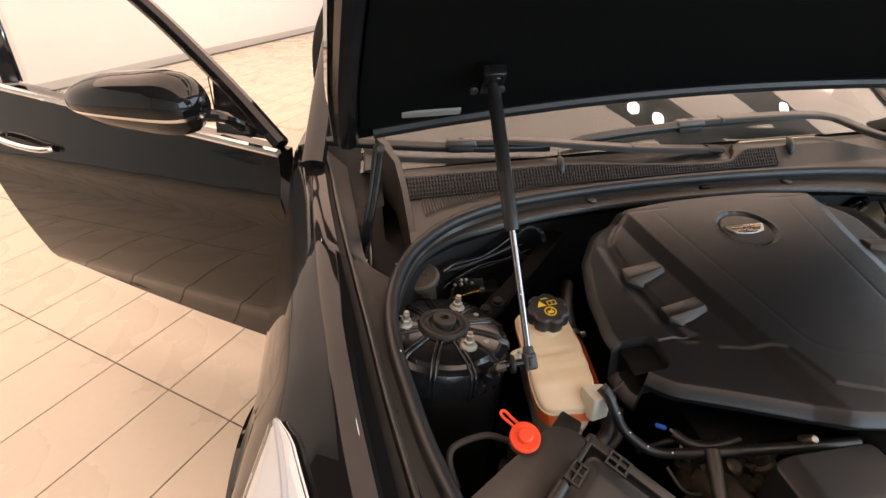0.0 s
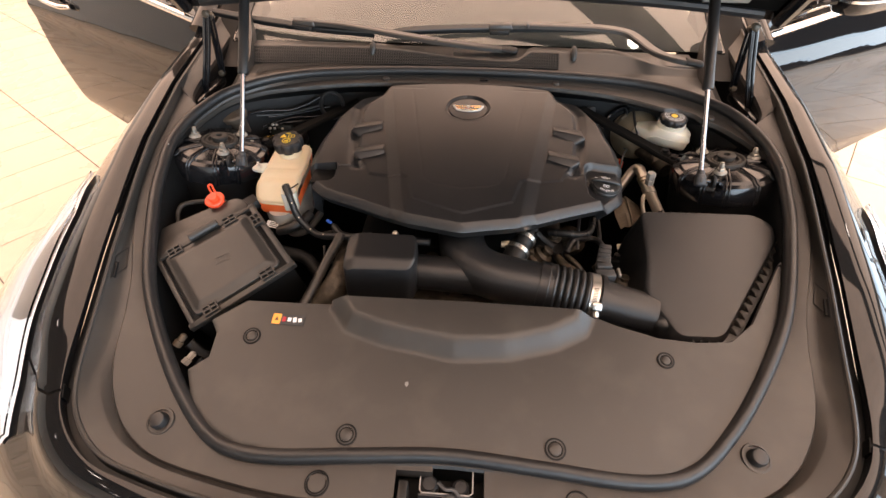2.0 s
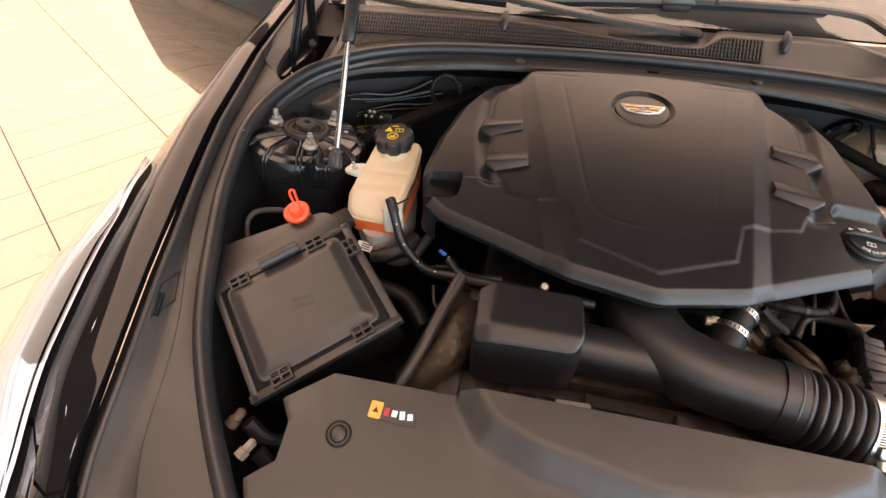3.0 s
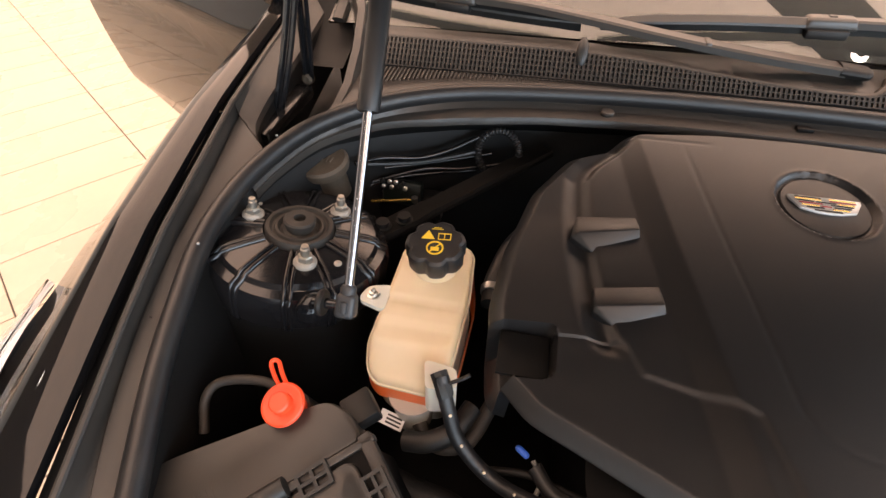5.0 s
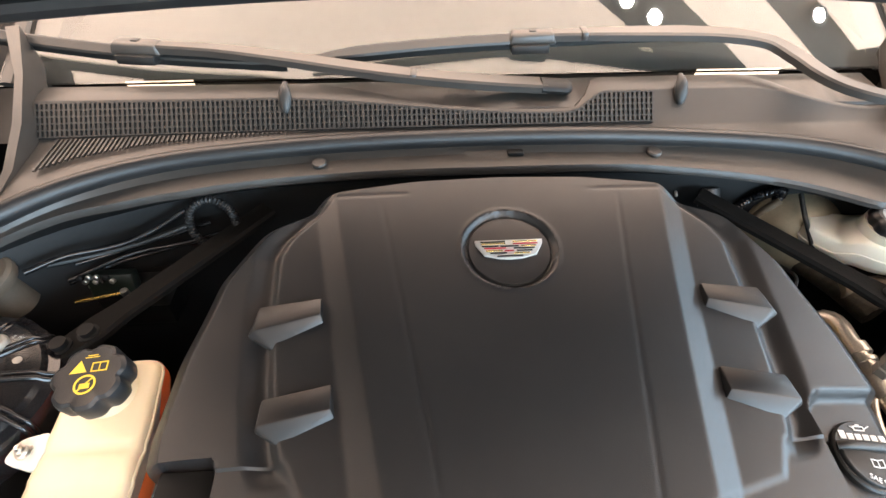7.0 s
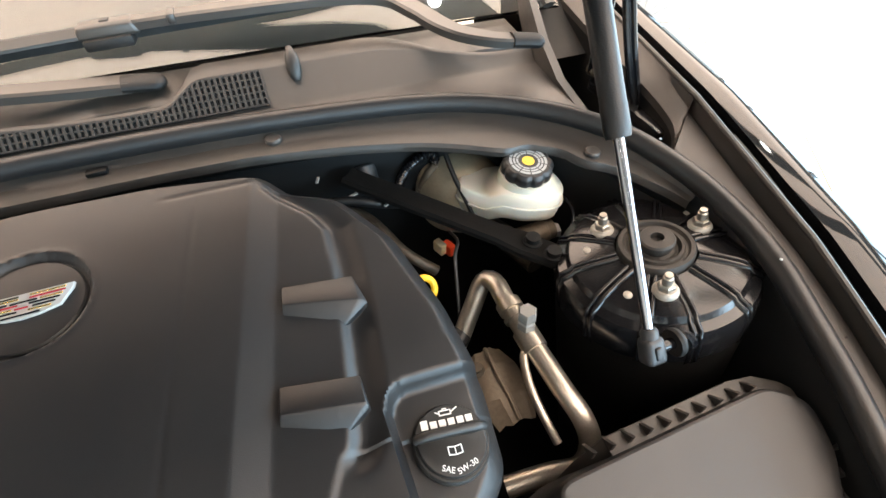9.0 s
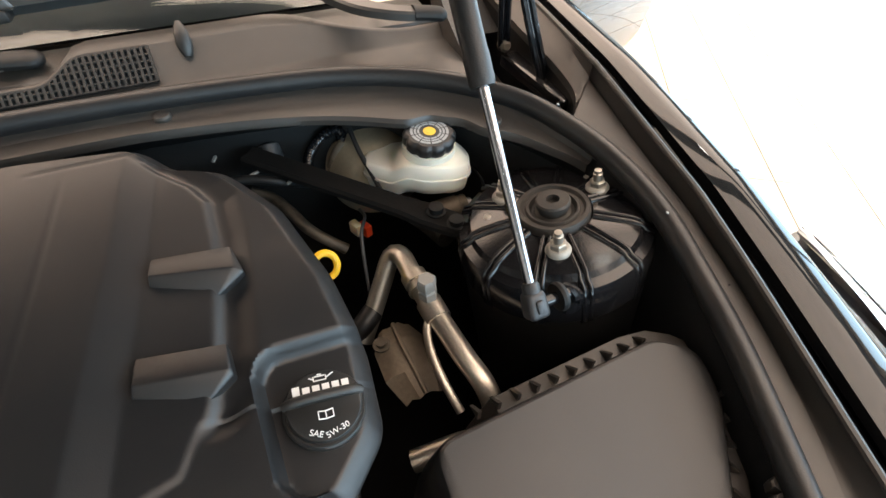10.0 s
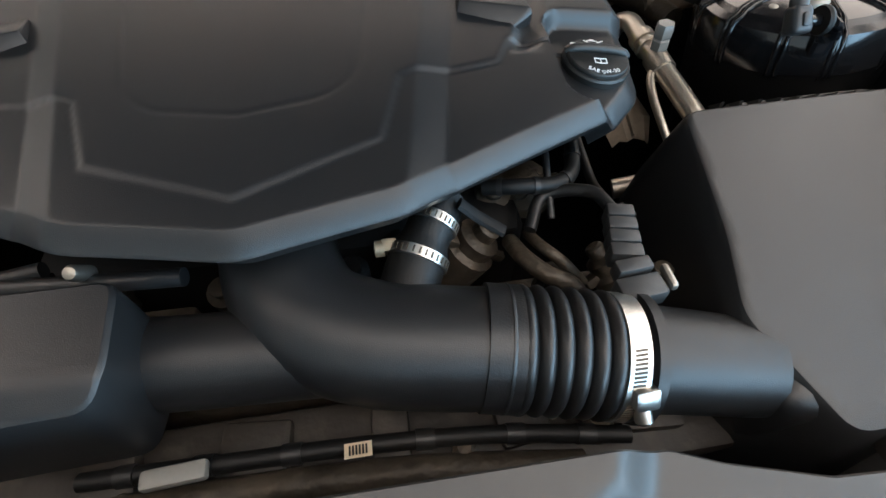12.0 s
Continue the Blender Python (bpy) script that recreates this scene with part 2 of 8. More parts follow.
def lathe(bm, profile, segs=32, m=Matrix(), lobes=0, lobe_depth=0.0):
    """Turns (radius, height) round z. lobes: a scalloped outline."""
    rows = []
    for r, z in profile:
        row = []
        for k in range(segs):
            a = 2 * math.pi * k / segs
            rr = r * (1 - lobe_depth * (0.5 + 0.5 * math.cos(lobes * a)) ** 3) if lobes else r
            row.append(bm.verts.new(m @ Vector((rr * math.cos(a), rr * math.sin(a), z))))
        rows.append(row)
    for a, b in zip(rows, rows[1:]):
        for i in range(segs):
            j = (i + 1) % segs
            bm.faces.new((a[i], a[j], b[j], b[i]))
    if profile[0][0] > 1e-5:
        bm.faces.new(rows[0])
    if profile[-1][0] > 1e-5:
        bm.faces.new(rows[-1])
    bmesh.ops.remove_doubles(bm, verts=bm.verts[:], dist=1e-6)


def box(bm, size, m=Matrix(), bevel=0.0, segs=2, taper=1.0):
    """A bevelled box centred on the origin of m; taper shrinks its top."""
    v = bmesh.ops.create_cube(bm, size=1.0)["verts"]
    for q in v:
        s = taper if q.co.z > 0 else 1.0
        q.co = Vector((q.co.x * size[0] * s, q.co.y * size[1] * s, q.co.z * size[2]))
    if bevel:
        edges = list({e for q in v for e in q.link_edges})
        r = bmesh.ops.bevel(bm, geom=edges, offset=bevel, segments=segs, affect="EDGES", profile=0.5, clamp_overlap=True)
        v = list({q for f in r["faces"] for q in f.verts} | {q for q in v if q.is_valid})
    for q in v:
        q.co = m @ q.co


def rounded(outline, r, n=4):
    """Rounds the corners of a 2D outline."""
    out, m = [], len(outline)
    for i in range(m):
        a, b, c = (Vector(outline[(i + k) % m]) for k in (-1, 0, 1))
        u, w = (a - b), (c - b)
        d = min(r, u.length * 0.45, w.length * 0.45)
        p, q = b + u.normalized() * d, b + w.normalized() * d
        for k in range(n + 1):
            t = k / n
            out.append(tuple(p * (1 - t) ** 2 + b * 2 * t * (1 - t) + q * t * t))
    return out


def prism(bm, outline, z0, z1, m=Matrix(), bevel=0.0, grow=0.0, centre=None):
    """A plate with a 2D outline from z0 to z1, its top edge eased by bevel and its foot grown."""
    c = Vector(centre) if centre else sum((Vector(q) for q in outline), Vector((0, 0))) / len(outline)
    def ring(k, z):
        return [m @ Vector((*(c + (Vector(q) - c) * k), z)) for q in outline]
    size = max((Vector(q) - c).length for q in outline)
    loops = [ring(1 + grow / size, z0)]
    if bevel:
        loops += [ring(1, z1 - bevel), ring(1 - bevel * 0.35 / size, z1 - bevel * 0.35), ring(1 - bevel / size, z1)]
    else:
        loops.append(ring(1, z1))
    loft(bm, loops, around=True, caps=True)


def inside(px, py, poly):
    hit = np.zeros(px.shape, bool)
    n = len(poly)
    for i in range(n):
        (x0, y0), (x1, y1) = poly[i], poly[(i + 1) % n]
        if y0 == y1:
            continue
        cross = ((y0 > py) != (y1 > py)) & (px < (x1 - x0) * (py - y0) / (y1 - y0) + x0)
        hit ^= cross
    return hit


def sheet(bm, outline, step, height, skirt=(), holes=()):
    """A relief z = height(x, y) over a 2D outline, with a skirt of (outward, down) steps round its rim."""
    poly = np.array(outline, float)
    lo, hi = poly.min(0), poly.max(0)
    nx, ny = (np.ceil((hi - lo) / step).astype(int) + 1)
    gx, gy = lo[0] + np.arange(nx + 1) * step, lo[1] + np.arange(ny + 1) * step
    cx, cy = np.meshgrid(gx[:-1] + step / 2, gy[:-1] + step / 2, indexing="ij")
    keep = inside(cx, cy, outline)
    for h in holes:
        keep &= ~inside(cx, cy, h)
    verts = {}
    def vert(i, j):
        if (i, j) not in verts:
            verts[i, j] = bm.verts.new((gx[i], gy[j], 0))
        return verts[i, j]
    for i, j in zip(*np.nonzero(keep)):
        bm.faces.new((vert(i, j), vert(i + 1, j), vert(i + 1, j + 1), vert(i, j + 1)))
    rims = [np.array(outline, float)] + [np.array(h, float) for h in holes]
    a = np.concatenate(rims)
    b = np.concatenate([np.roll(r, -1, 0) for r in rims])
    d = b - a
    dd = (d ** 2).sum(1) + 1e-12
    rim_edges = [e for e in bm.edges if len(e.link_faces) == 1]
    rim = {v for e in rim_edges for v in e.verts}
    for v in rim:
        p = np.array(v.co[:2])
        t = (((p - a) * d).sum(1) / dd).clip(0, 1)
        q = a + d * t[:, None]
        v.co.xy = q[((q - p) ** 2).sum(1).argmin()]
    if skirt:
        away = {}
        for e in rim_edges:
            f = e.link_faces[0].calc_center_median()
            m0 = (e.verts[0].co + e.verts[1].co) / 2
            t = e.verts[1].co - e.verts[0].co
            n = Vector((t.y, -t.x, 0))
            if n.length < 1e-9:
                continue
            n.normalize()
            if n.dot(m0 - f) < 0:
                n = -n
            for v in e.verts:
                away[v] = away.get(v, Vector()) + n
    for v in verts.values():
        v.co.z = height(v.co.x, v.co.y)
    if skirt:
        last = {v: v for v in rim}
        for out, down in skirt:
            nxt = {v: bm.verts.new(v.co + away.get(v, Vector()).normalized() * out - Vector((0, 0, down))) for v in rim}
            for e in rim_edges:
                p, q = e.verts
                bm.faces.new((last[p], last[q], nxt[q], nxt[p]))
            last = nxt


def closed(bm, top, low):
    """A closed thin body between two sheets of rows."""
    loft(bm, top)
    loft(bm, low)
    for r in (0, -1):
        loft(bm, [top[r], low[r]])
    for c in (0, -1):
        loft(bm, [[row[c] for row in top], [row[c] for row in low]])
    bmesh.ops.remove_doubles(bm, verts=bm.verts[:], dist=1e-6)


def flat_bar(bm, pts, width, height, n=40):
    """A flat-topped bar of changing width along a curve."""
    line = spline([Vector(p) for p in pts], n)
    loops = []
    for i, p in enumerate(line):
        t = (line[min(i + 1, n - 1)] - line[max(i - 1, 0)]).normalized()
        s = t.cross(Vector((0, 0, 1))).normalized()
        up = s.cross(t)
        w, h = width(i / (n - 1)), height
        loops.append([p + s * w * x + up * h * z for x, z in ((-1, -1), (-1, 0.5), (-0.8, 1), (0.8, 1), (1, 0.5), (1, -1))])
    loft(bm, loops, around=True, caps=True)


def step01(x, a, b):
    t = min(max((x - a) / (b - a), 0.0), 1.0)
    return t * t * (3 - 2 * t)


def mirrored(pts):
    """The right-hand half of an outline, from back to front, closed over x = 0."""
    left = [(-q[0], *q[1:]) for q in reversed(pts) if q[0] > 1e-6]
    return list(pts) + left


def text_part(name, words, size, m, material, parent, label=""):
    """Flat lettering in the built-in font, as a mesh."""
    cu = bpy.data.curves.new(name, "FONT")
    cu.body, cu.size, cu.align_x, cu.align_y, cu.extrude = words, size, "CENTER", "CENTER", 0.0002
    ob = bpy.data.objects.new(name, cu)
    me = bpy.data.meshes.new_from_object(ob)
    bpy.data.objects.remove(ob)
    bm = bmesh.new()
    bm.from_mesh(me)
    bpy.data.meshes.remove(me)
    for v in bm.verts:
        v.co = m @ v.co
    return part(name, bm, material, parent, label, flat=True)


def tilt_at(x, y, z, slope_y=0.0, slope_x=0.0, turn=0.0):
    """A frame whose z axis is the normal of a surface with those slopes."""
    up = Vector((-slope_x, -slope_y, 1)).normalized()
    ahead = Vector((-math.sin(radians(turn)), math.cos(radians(turn)), 0))
    right = ahead.cross(up).normalized()
    ahead = up.cross(right)
    m = Matrix((right, ahead, up)).transposed().to_4x4()
    m.translation = (x, y, z)
    return m

# ---- showroom ----
AX, BX = Vector((-0.817, 0.576, 0)).normalized(), Vector((0.576, 0.817, 0)).normalized()
ROOM_A, ROOM_B, ROOM_H = (-5.2, 8.0), (-8.0, 12.0), 4.0
TURN_ROOM = math.degrees(math.atan2(AX.y, AX.x))


def room(a, b, z):
    return AX * a + BX * b + Vector((0, 0, z))


def slab(name, a, b, z, material, label="", kind="structure", parent=None):
    """A box between ranges of the room's own axes."""
    bm = bmesh.new()
    m = Matrix.Translation(room(sum(a) / 2, sum(b) / 2, sum(z) / 2)) @ Matrix.Rotation(radians(TURN_ROOM), 4, "Z")
    box(bm, (abs(a[1] - a[0]), abs(b[1] - b[0]), abs(z[1] - z[0])), m)
    ob = part(name, bm, material, parent, flat=True)
    return tagged(ob, label, "", "", kind) if parent is None else ob


ground = slab("floor", (-30, 30), (-30, 30), (-0.25, -0.006), GROUT, "beige ceramic showroom floor on dark grout")
slab("wall_west", (ROOM_A[1], ROOM_A[1] + 0.2), (ROOM_B[0] - 0.2, ROOM_B[1] + 0.2), (0, ROOM_H), WALL, "white painted showroom wall")
slab("wall_north", (ROOM_A[0], ROOM_A[1]), (ROOM_B[1], ROOM_B[1] + 0.2), (0, ROOM_H), WALL, "white painted showroom wall")
slab("wall_south", (ROOM_A[0], ROOM_A[1]), (ROOM_B[0] - 0.2, ROOM_B[0]), (0, ROOM_H), WALL, "white painted showroom wall")
slab("baseboard", (ROOM_A[1] - 0.02, ROOM_A[1] - 0.003), (ROOM_B[0] + 0.01, ROOM_B[1] - 0.01), (0, 0.10), BASE, "pale grey baseboard along the white wall")
# glazed front: posts, a sill, a head and panes between them
slab("wall_east", (ROOM_A[0] - 0.2, ROOM_A[0]), (ROOM_B[0] - 0.2, ROOM_B[1] + 0.2), (3.5, ROOM_H), WALL, "white wall head above the glazed showroom front")
PANE = 2.5
for k in range(9):
    b0 = ROOM_B[0] + k * PANE
    slab("window_%d" % (k + 1), (ROOM_A[0] - 0.13, ROOM_A[0] - 0.03), (b0 - 0.04, b0 + 0.04), (0, 3.5), FRAME, "grey metal post of the glazed front")
slab("trim", (ROOM_A[0] - 0.14, ROOM_A[0] - 0.02), (ROOM_B[0] + 0.05, ROOM_B[1] - 0.05), (0, 0.1), FRAME, "grey metal sill of the glazed front")
slab("wall_pier", (ROOM_A[0] - 0.42, ROOM_A[0] - 0.15), (2.2, 2.8), (0, 3.5), WALL, "white wall pier between the panes of the glazed front")
# ceiling: luminous panels between dark strips
DARK_STRIPS = [(-8.0, -1.6), (2.35, 2.82), (3.32, 3.7), (8.5, 12.0)]
slab("ceiling", (ROOM_A[0] - 0.2, ROOM_A[1] + 0.2), (ROOM_B[0] - 0.2, ROOM_B[1] + 0.2), (ROOM_H + 0.02, ROOM_H + 0.2), CEIL, "dark grey showroom ceiling")
edge = ROOM_B[0]
for lo, hi in DARK_STRIPS + [(ROOM_B[1], ROOM_B[1])]:
    if lo - edge > 0.2:
        p = slab("ceiling_light_panel", (ROOM_A[0] + 1.2, ROOM_A[1]), (edge, lo), (ROOM_H - 0.02, ROOM_H), GLOW, "warm white luminous ceiling panel", "")
        tagged(p, "", "ceiling light", "luminous ceiling panels")
    edge = hi


def spotlight(b, a):
    t = thing("ceiling_spotlight", "small round recessed ceiling spotlight, lit", "spotlight", "ceiling spotlights", room(a, b, ROOM_H))
    bm = bmesh.new()
    lathe(bm, [(0.0, 0.0), (0.085, 0.0), (0.09, -0.01), (0.09, 0.02), (0.0, 0.02)], 24, Matrix.Translation(room(a, b, ROOM_H - 0.025)))
    part("housing", bm, FRAME, t)
    bm = bmesh.new()
    lathe(bm, [(0.0, -0.006), (0.06, -0.004), (0.065, 0.0), (0.0, 0.0)], 24, Matrix.Translation(room(a, b, ROOM_H - 0.026)))
    part("lens", bm, LAMPGLOW, t)


for b, a in ((2.5, -0.15), (2.55, -0.42), (2.5, 2.4), (2.5, 4.6), (3.6, -1.6), (3.6, 0.8), (0.3, -1.2), (0.3, 1.6)) + tuple((b, a) for b in (-2.4, -4.2, -6.0) for a in (-3.4, -1.6, 0.2, 2.0, 3.8)):
    spotlight(b, a)

# ---- the car's body ----
def zs(y):
    """Height of the rim of the engine bay along the car."""
    return float(np.interp(y, [-0.2, 0.1, 0.4, 0.68, 0.9, 1.1, 1.5], [0.70, 0.79, 0.877, 0.945, 0.975, 0.990, 1.03]))


SEAL = [(0, 1.062), (0.17, 1.058), (0.33, 1.043), (0.445, 1.020), (0.54, 0.974), (0.61, 0.905), (0.645, 0.835), (0.660, 0.765), (0.658, 0.69), (0.645, 0.62), (0.630, 0.555), (0.605, 0.48),
        (0.575, 0.40), (0.545, 0.335), (0.50, 0.265), (0.45, 0.20), (0.405, 0.152), (0.365, 0.118), (0.32, 0.098), (0.25, 0.093), (0.14, 0.101), (0, 0.109)]
GUTTER = [(0.72, 0.90), (0.694, 0.76), (0.671, 0.60), (0.645, 0.50), (0.616, 0.425), (0.592, 0.369), (0.572, 0.303), (0.562, 0.25), (0.55, 0.205), (0.528, 0.16), (0.49, 0.115), (0.43, 0.08), (0.33, 0.058), (0.22, 0.044), (0, 0.038)]
FLANK = [(0.955, 1.40), (0.96, 1.18), (0.96, 1.05), (0.958, 0.89), (0.955, 0.74), (0.95, 0.58), (0.942, 0.43), (0.92, 0.25), (0.885, 0.10), (0.83, 0.02), (0.73, -0.05), (0.59, -0.10), (0.44, -0.135), (0.26, -0.16), (0, -0.17)]
EDGE = [(0.80, 1.40), (0.765, 1.18), (0.75, 1.06), (0.727, 0.90), (0.702, 0.75), (0.677, 0.60), (0.648, 0.46), (0.614, 0.295), (0.588, 0.172), (0.557, 0.112), (0.50, 0.066), (0.425, 0.043), (0.33, 0.023), (0.2, 0.004), (0, -0.008)]
car = thing("car", "black sedan with its hood and front doors open in a showroom", "car")


def curve3(pts, n, dz=0.0, sx=1):
    return [Vector((sx * q.x, q.y, zs(q.y) + dz)) for q in spline([(x, y, 0) for x, y in pts], n)]


# rubber seal round the bay
full = mirrored(SEAL)
loop = [(x, y, zs(y)) for x, y in full[:-1]] if full[0][0] == full[-1][0] == 0 else [(x, y, zs(y)) for x, y in full]
seal = thing("bay_seal", "black rubber weatherstrip seal running round the engine bay", "rubber seal", "", (0, 0.6, 0.9))
bm = bmesh.new()
sweep(bm, loop, 0.0115, n=260, sides=12, closed=True, flat=1.15)
part("tube", bm, RUBBER, seal)
bm = bmesh.new()
sweep(bm, [(x * 1.012, 0.6 + (y - 0.6) * 1.01, z - 0.011) for x, y, z in loop], 0.010, n=260, sides=8, closed=True, flat=0.6)
part("foot", bm, RUBBER, seal)

for sx in (-1, 1):
    # plastic trim between the seal and the gutter
    s_side = [q for q in SEAL[:-1] if q[1] < 0.87] + [(0.072, 0.106)]
    a, g = curve3(s_side, 90, -0.006, sx), curve3(GUTTER[:-1] + [(0.072, 0.039)], 90, 0.004, sx)
    bm = bmesh.new()
    mid = [p.lerp(q, 0.5) + Vector((0, 0, 0.002)) for p, q in zip(a, g)]
    low = [q + Vector((0, 0, -0.004)) + (q - p).normalized() * 0.003 for p, q in zip(a, g)]
    deep = [q + Vector((0, 0, -0.03)) + (q - p).normalized() * 0.004 for p, q in zip(a, g)]
    loft(bm, [a, [p.lerp(q, 0.1) for p, q in zip(a, mid)], mid, g, low, deep])
    part("bay_trim", bm, TRIM, car, "grained black plastic trim beside the bay seal")
    # gutter floor and the inner wall of the fender edge
    e = curve3([q for q in EDGE if q[1] < 0.95], 90, 0.03, sx)
    out = []
    for i in range(90):
        t = (e[min(i + 1, 89)] - e[max(i - 1, 0)])
        out.append(Vector((-t.y, t.x, 0)).normalized() * (1 if sx > 0 else -1))
    out = [o if o.dot(p - Vector((0, 0.6, p.z))) > 0 else -o for o, p in zip(out, e)]
    def slope_pt(i, f, lift=0.0):
        p, q = low[i], e[i] - out[i] * 0.006 + Vector((0, 0, -0.005))
        # towards the nose the rise is short and a flat lip follows it
        nose = 1 - step01(q.y, 0.10, 0.20)
        rise = (q.z - p.z) * nose * (min(f / 0.36, 1.0) - f)
        return p.lerp(q, f) + Vector((0, 0, lift + rise - 0.005 * (1 - nose) * math.sin(math.pi * f)))
    bm = bmesh.new()
    loft(bm, [[slope_pt(i, k) for i in range(90)] for k in (0, 0.12, 0.24, 0.35, 0.37, 0.5, 0.66, 0.83, 1.0)])
    slope = part("outer_trim", bm, TRIM, car, "sloping dark plastic trim rising to the fender", sharp=18)
    bm = bmesh.new()
    sweep(bm, [p - o * 0.004 + Vector((0, 0, -0.005)) for p, o in zip(e, out)], 0.0036, n=180, sides=8)
    part("bead", bm, TRIM, slope)
    bm = bmesh.new()
    loft(bm, [[p + o * d + Vector((0, 0, z)) for p, o in zip(e, out)] for d, z in ((-0.003, -0.006), (0.001, -0.022), (0.012, -0.024), (0.02, -0.022))])
    part("gutter", bm, BLACKRUBBER, car, "dark channel between trim and fender")
    # small access cover let into the trim
    rows = [i for i in range(90) if 0.318 < e[i].y < 0.384]
    b2 = bmesh.new()
    near, far = [slope_pt(i, 0.24, 0.0005) for i in rows], [slope_pt(i, 0.84, 0.0005) for i in rows]
    sweep(b2, near + [p.lerp(q, k / 4) for p, q in ((near[-1], far[-1]),) for k in (1, 2, 3)] + far[::-1] + [q.lerp(p, k / 4) for p, q in ((near[0], far[0]),) for k in (1, 2, 3)], 0.0009, n=90, sides=6, closed=True, smooth=False)
    hatch = part("access_cover", b2, BLACKRUBBER, slope, "outline of a small access cover")
    mid_row = rows[len(rows) // 2]
    b2 = bmesh.new()
    sweep(b2, [slope_pt(i, 0.74, -0.0005) for i in range(mid_row - 1, mid_row + 2)], 0.0035, n=8, sides=8)
    part("slot", b2, DARK, hatch)
    # fender and bumper skin, as one section carried along the edge
    n = 120
    ee = [Vector((sx * q.x, q.y, zs(q.y) + 0.03)) for q in spline_u([(x, y, 0) for x, y in EDGE], n)]
    oo = []
    for i in range(n):
        t = ee[min(i + 1, n - 1)] - ee[max(i - 1, 0)]
        o = Vector((t.y, -t.x, 0)).normalized()
        oo.append(o if o.dot(ee[i] - Vector((0, 0.7, ee[i].z))) > 0 else -o)
    SECT = [(0.048, -0.020), (0.051, -0.003), (0.066, -0.002), (0.12, 0.000), (0.185, 0.002), (0.245, -0.014), (0.335, -0.041), (0.45, -0.062), (0.56, -0.096), (0.68, -0.138), (0.80, -0.190), (0.90, -0.25), (0.97, -0.31), (1.0, -0.38), (0.99, -0.45), (0.95, -0.54), (0.90, -0.64)]
    flank = [Vector((sx * q.x, q.y, 0)) for q in spline_u([(x, y, 0) for x, y in FLANK], n)]
    def skin(i, k, lift=0.0):
        o, d = SECT[k]
        d *= float(np.interp(ee[i].y, [0.0, 0.09, 0.2, 0.3, 0.45, 0.55, 0.65, 0.75, 0.95], [1.35, 1.30, 0.80, 0.58, 0.55, 0.68, 0.90, 1.10, 1.2]))
        flat = 0.5 + 0.5 * step01(o, 0.2, 0.7) if ee[i].y > 0.6 else 1.0
        d *= flat + (1 - flat) * (1 - step01(ee[i].y, 0.6, 0.8))
        across = flank[i] - Vector((ee[i].x, ee[i].y, 0))
        # the nose falls away at once
        d -= 0.5 * (1 - step01(ee[i].y, 0.13, 0.30)) * across.length * max(0.0, min(o, 0.25) - 0.06)
        q = ee[i] + across * o + across.normalized() * lift * 0.5 + Vector((0, 0, d + lift * 0.9))
        arch = 0.352 ** 2 - (q.y - 0.72) ** 2  # the wheel arch
        if arch > 0:
            q.z = max(q.z, 0.345 + math.sqrt(arch))
        return q
    def skin_at(i, k, lift=0.0):
        a = min(int(i), n - 2)
        return skin(a, k, lift).lerp(skin(a + 1, k, lift), i - a)
    edge_gap = min(range(n), key=lambda i: abs(ee[i].y - 0.150) + (1 if ee[i].y > 0.3 else 0))
    def seam(k):
        return edge_gap - float(np.interp(k, [3, 4, 6, 8], [0, 1.5, 6.5, 8]))
    for name in ("fender", "front_bumper"):
        bm = bmesh.new()
        rows = []
        for k in range(len(SECT)):
            if name == "fender":
                rows.append([skin_at((seam(k) - 0.22) * j / 70, k) for j in range(71)])
            else:
                rows.append([skin_at(seam(k) + 0.22 + (n - 1 - seam(k) - 0.22) * j / 50, k) for j in range(51)])
        loft(bm, rows)
        part(name, bm, PAINT, car, "glossy black painted " + name.replace("_", " "), sharp=60)
    bm = bmesh.new()
    loft(bm, [[skin_at(seam(k) + o, k, -0.004) for k in range(len(SECT))] for o in (-1.2, 0, 1.2)])
    part("seam_backing", bm, DARK, car)
    # swept-back headlamp lying in the skin
    lamp_rows = [i for i in range(n) if 0.145 < ee[i].y < 0.645 and abs(ee[i].x) > 0.45]
    def lamp_pt(i, f, lift):
        y = ee[i].y
        k = float(np.interp(y, [0.145, 0.20, 0.30, 0.50, 0.60, 0.645], [6.8, 6.2, 6.1, 6.2, 6.8, 7.5]))
        k += f * (float(np.interp(y, [0.145, 0.16, 0.22, 0.29, 0.38, 0.45, 0.50, 0.56, 0.60, 0.645], [7.5, 8.2, 9.8, 11.8, 11.9, 10.9, 9.9, 9.1, 8.6, 7.85])) - k)
        k0 = int(k)
        return skin(i, k0, lift).lerp(skin(i, k0 + 1, lift), k - k0)
    head = part("headlight", (lambda b: (loft(b, [[lamp_pt(i, f / 8, 0.004) for i in lamp_rows] for f in range(9)]), b)[1])(bmesh.new()), LAMPINNER, car, "bright swept-back headlamp with clear lens")
    lens_bm = bmesh.new()
    closed(lens_bm, [[lamp_pt(i, f / 8, 0.012) for i in lamp_rows] for f in range(9)], [[lamp_pt(i, f / 8, 0.009) for i in lamp_rows] for f in range(9)])
    part("lens", lens_bm, LENS, head).visible_shadow = False
    bar_bm = bmesh.new()
    sweep(bar_bm, [lamp_pt(i, 0.25, 0.007) for i in lamp_rows[::4]], 0.004, n=40, sides=6)
    part("light_strip", bar_bm, WPRINT, head)
    panel_bm = bmesh.new()
    panel_rows = [i for i in lamp_rows if 0.285 < ee[i].y < 0.52]
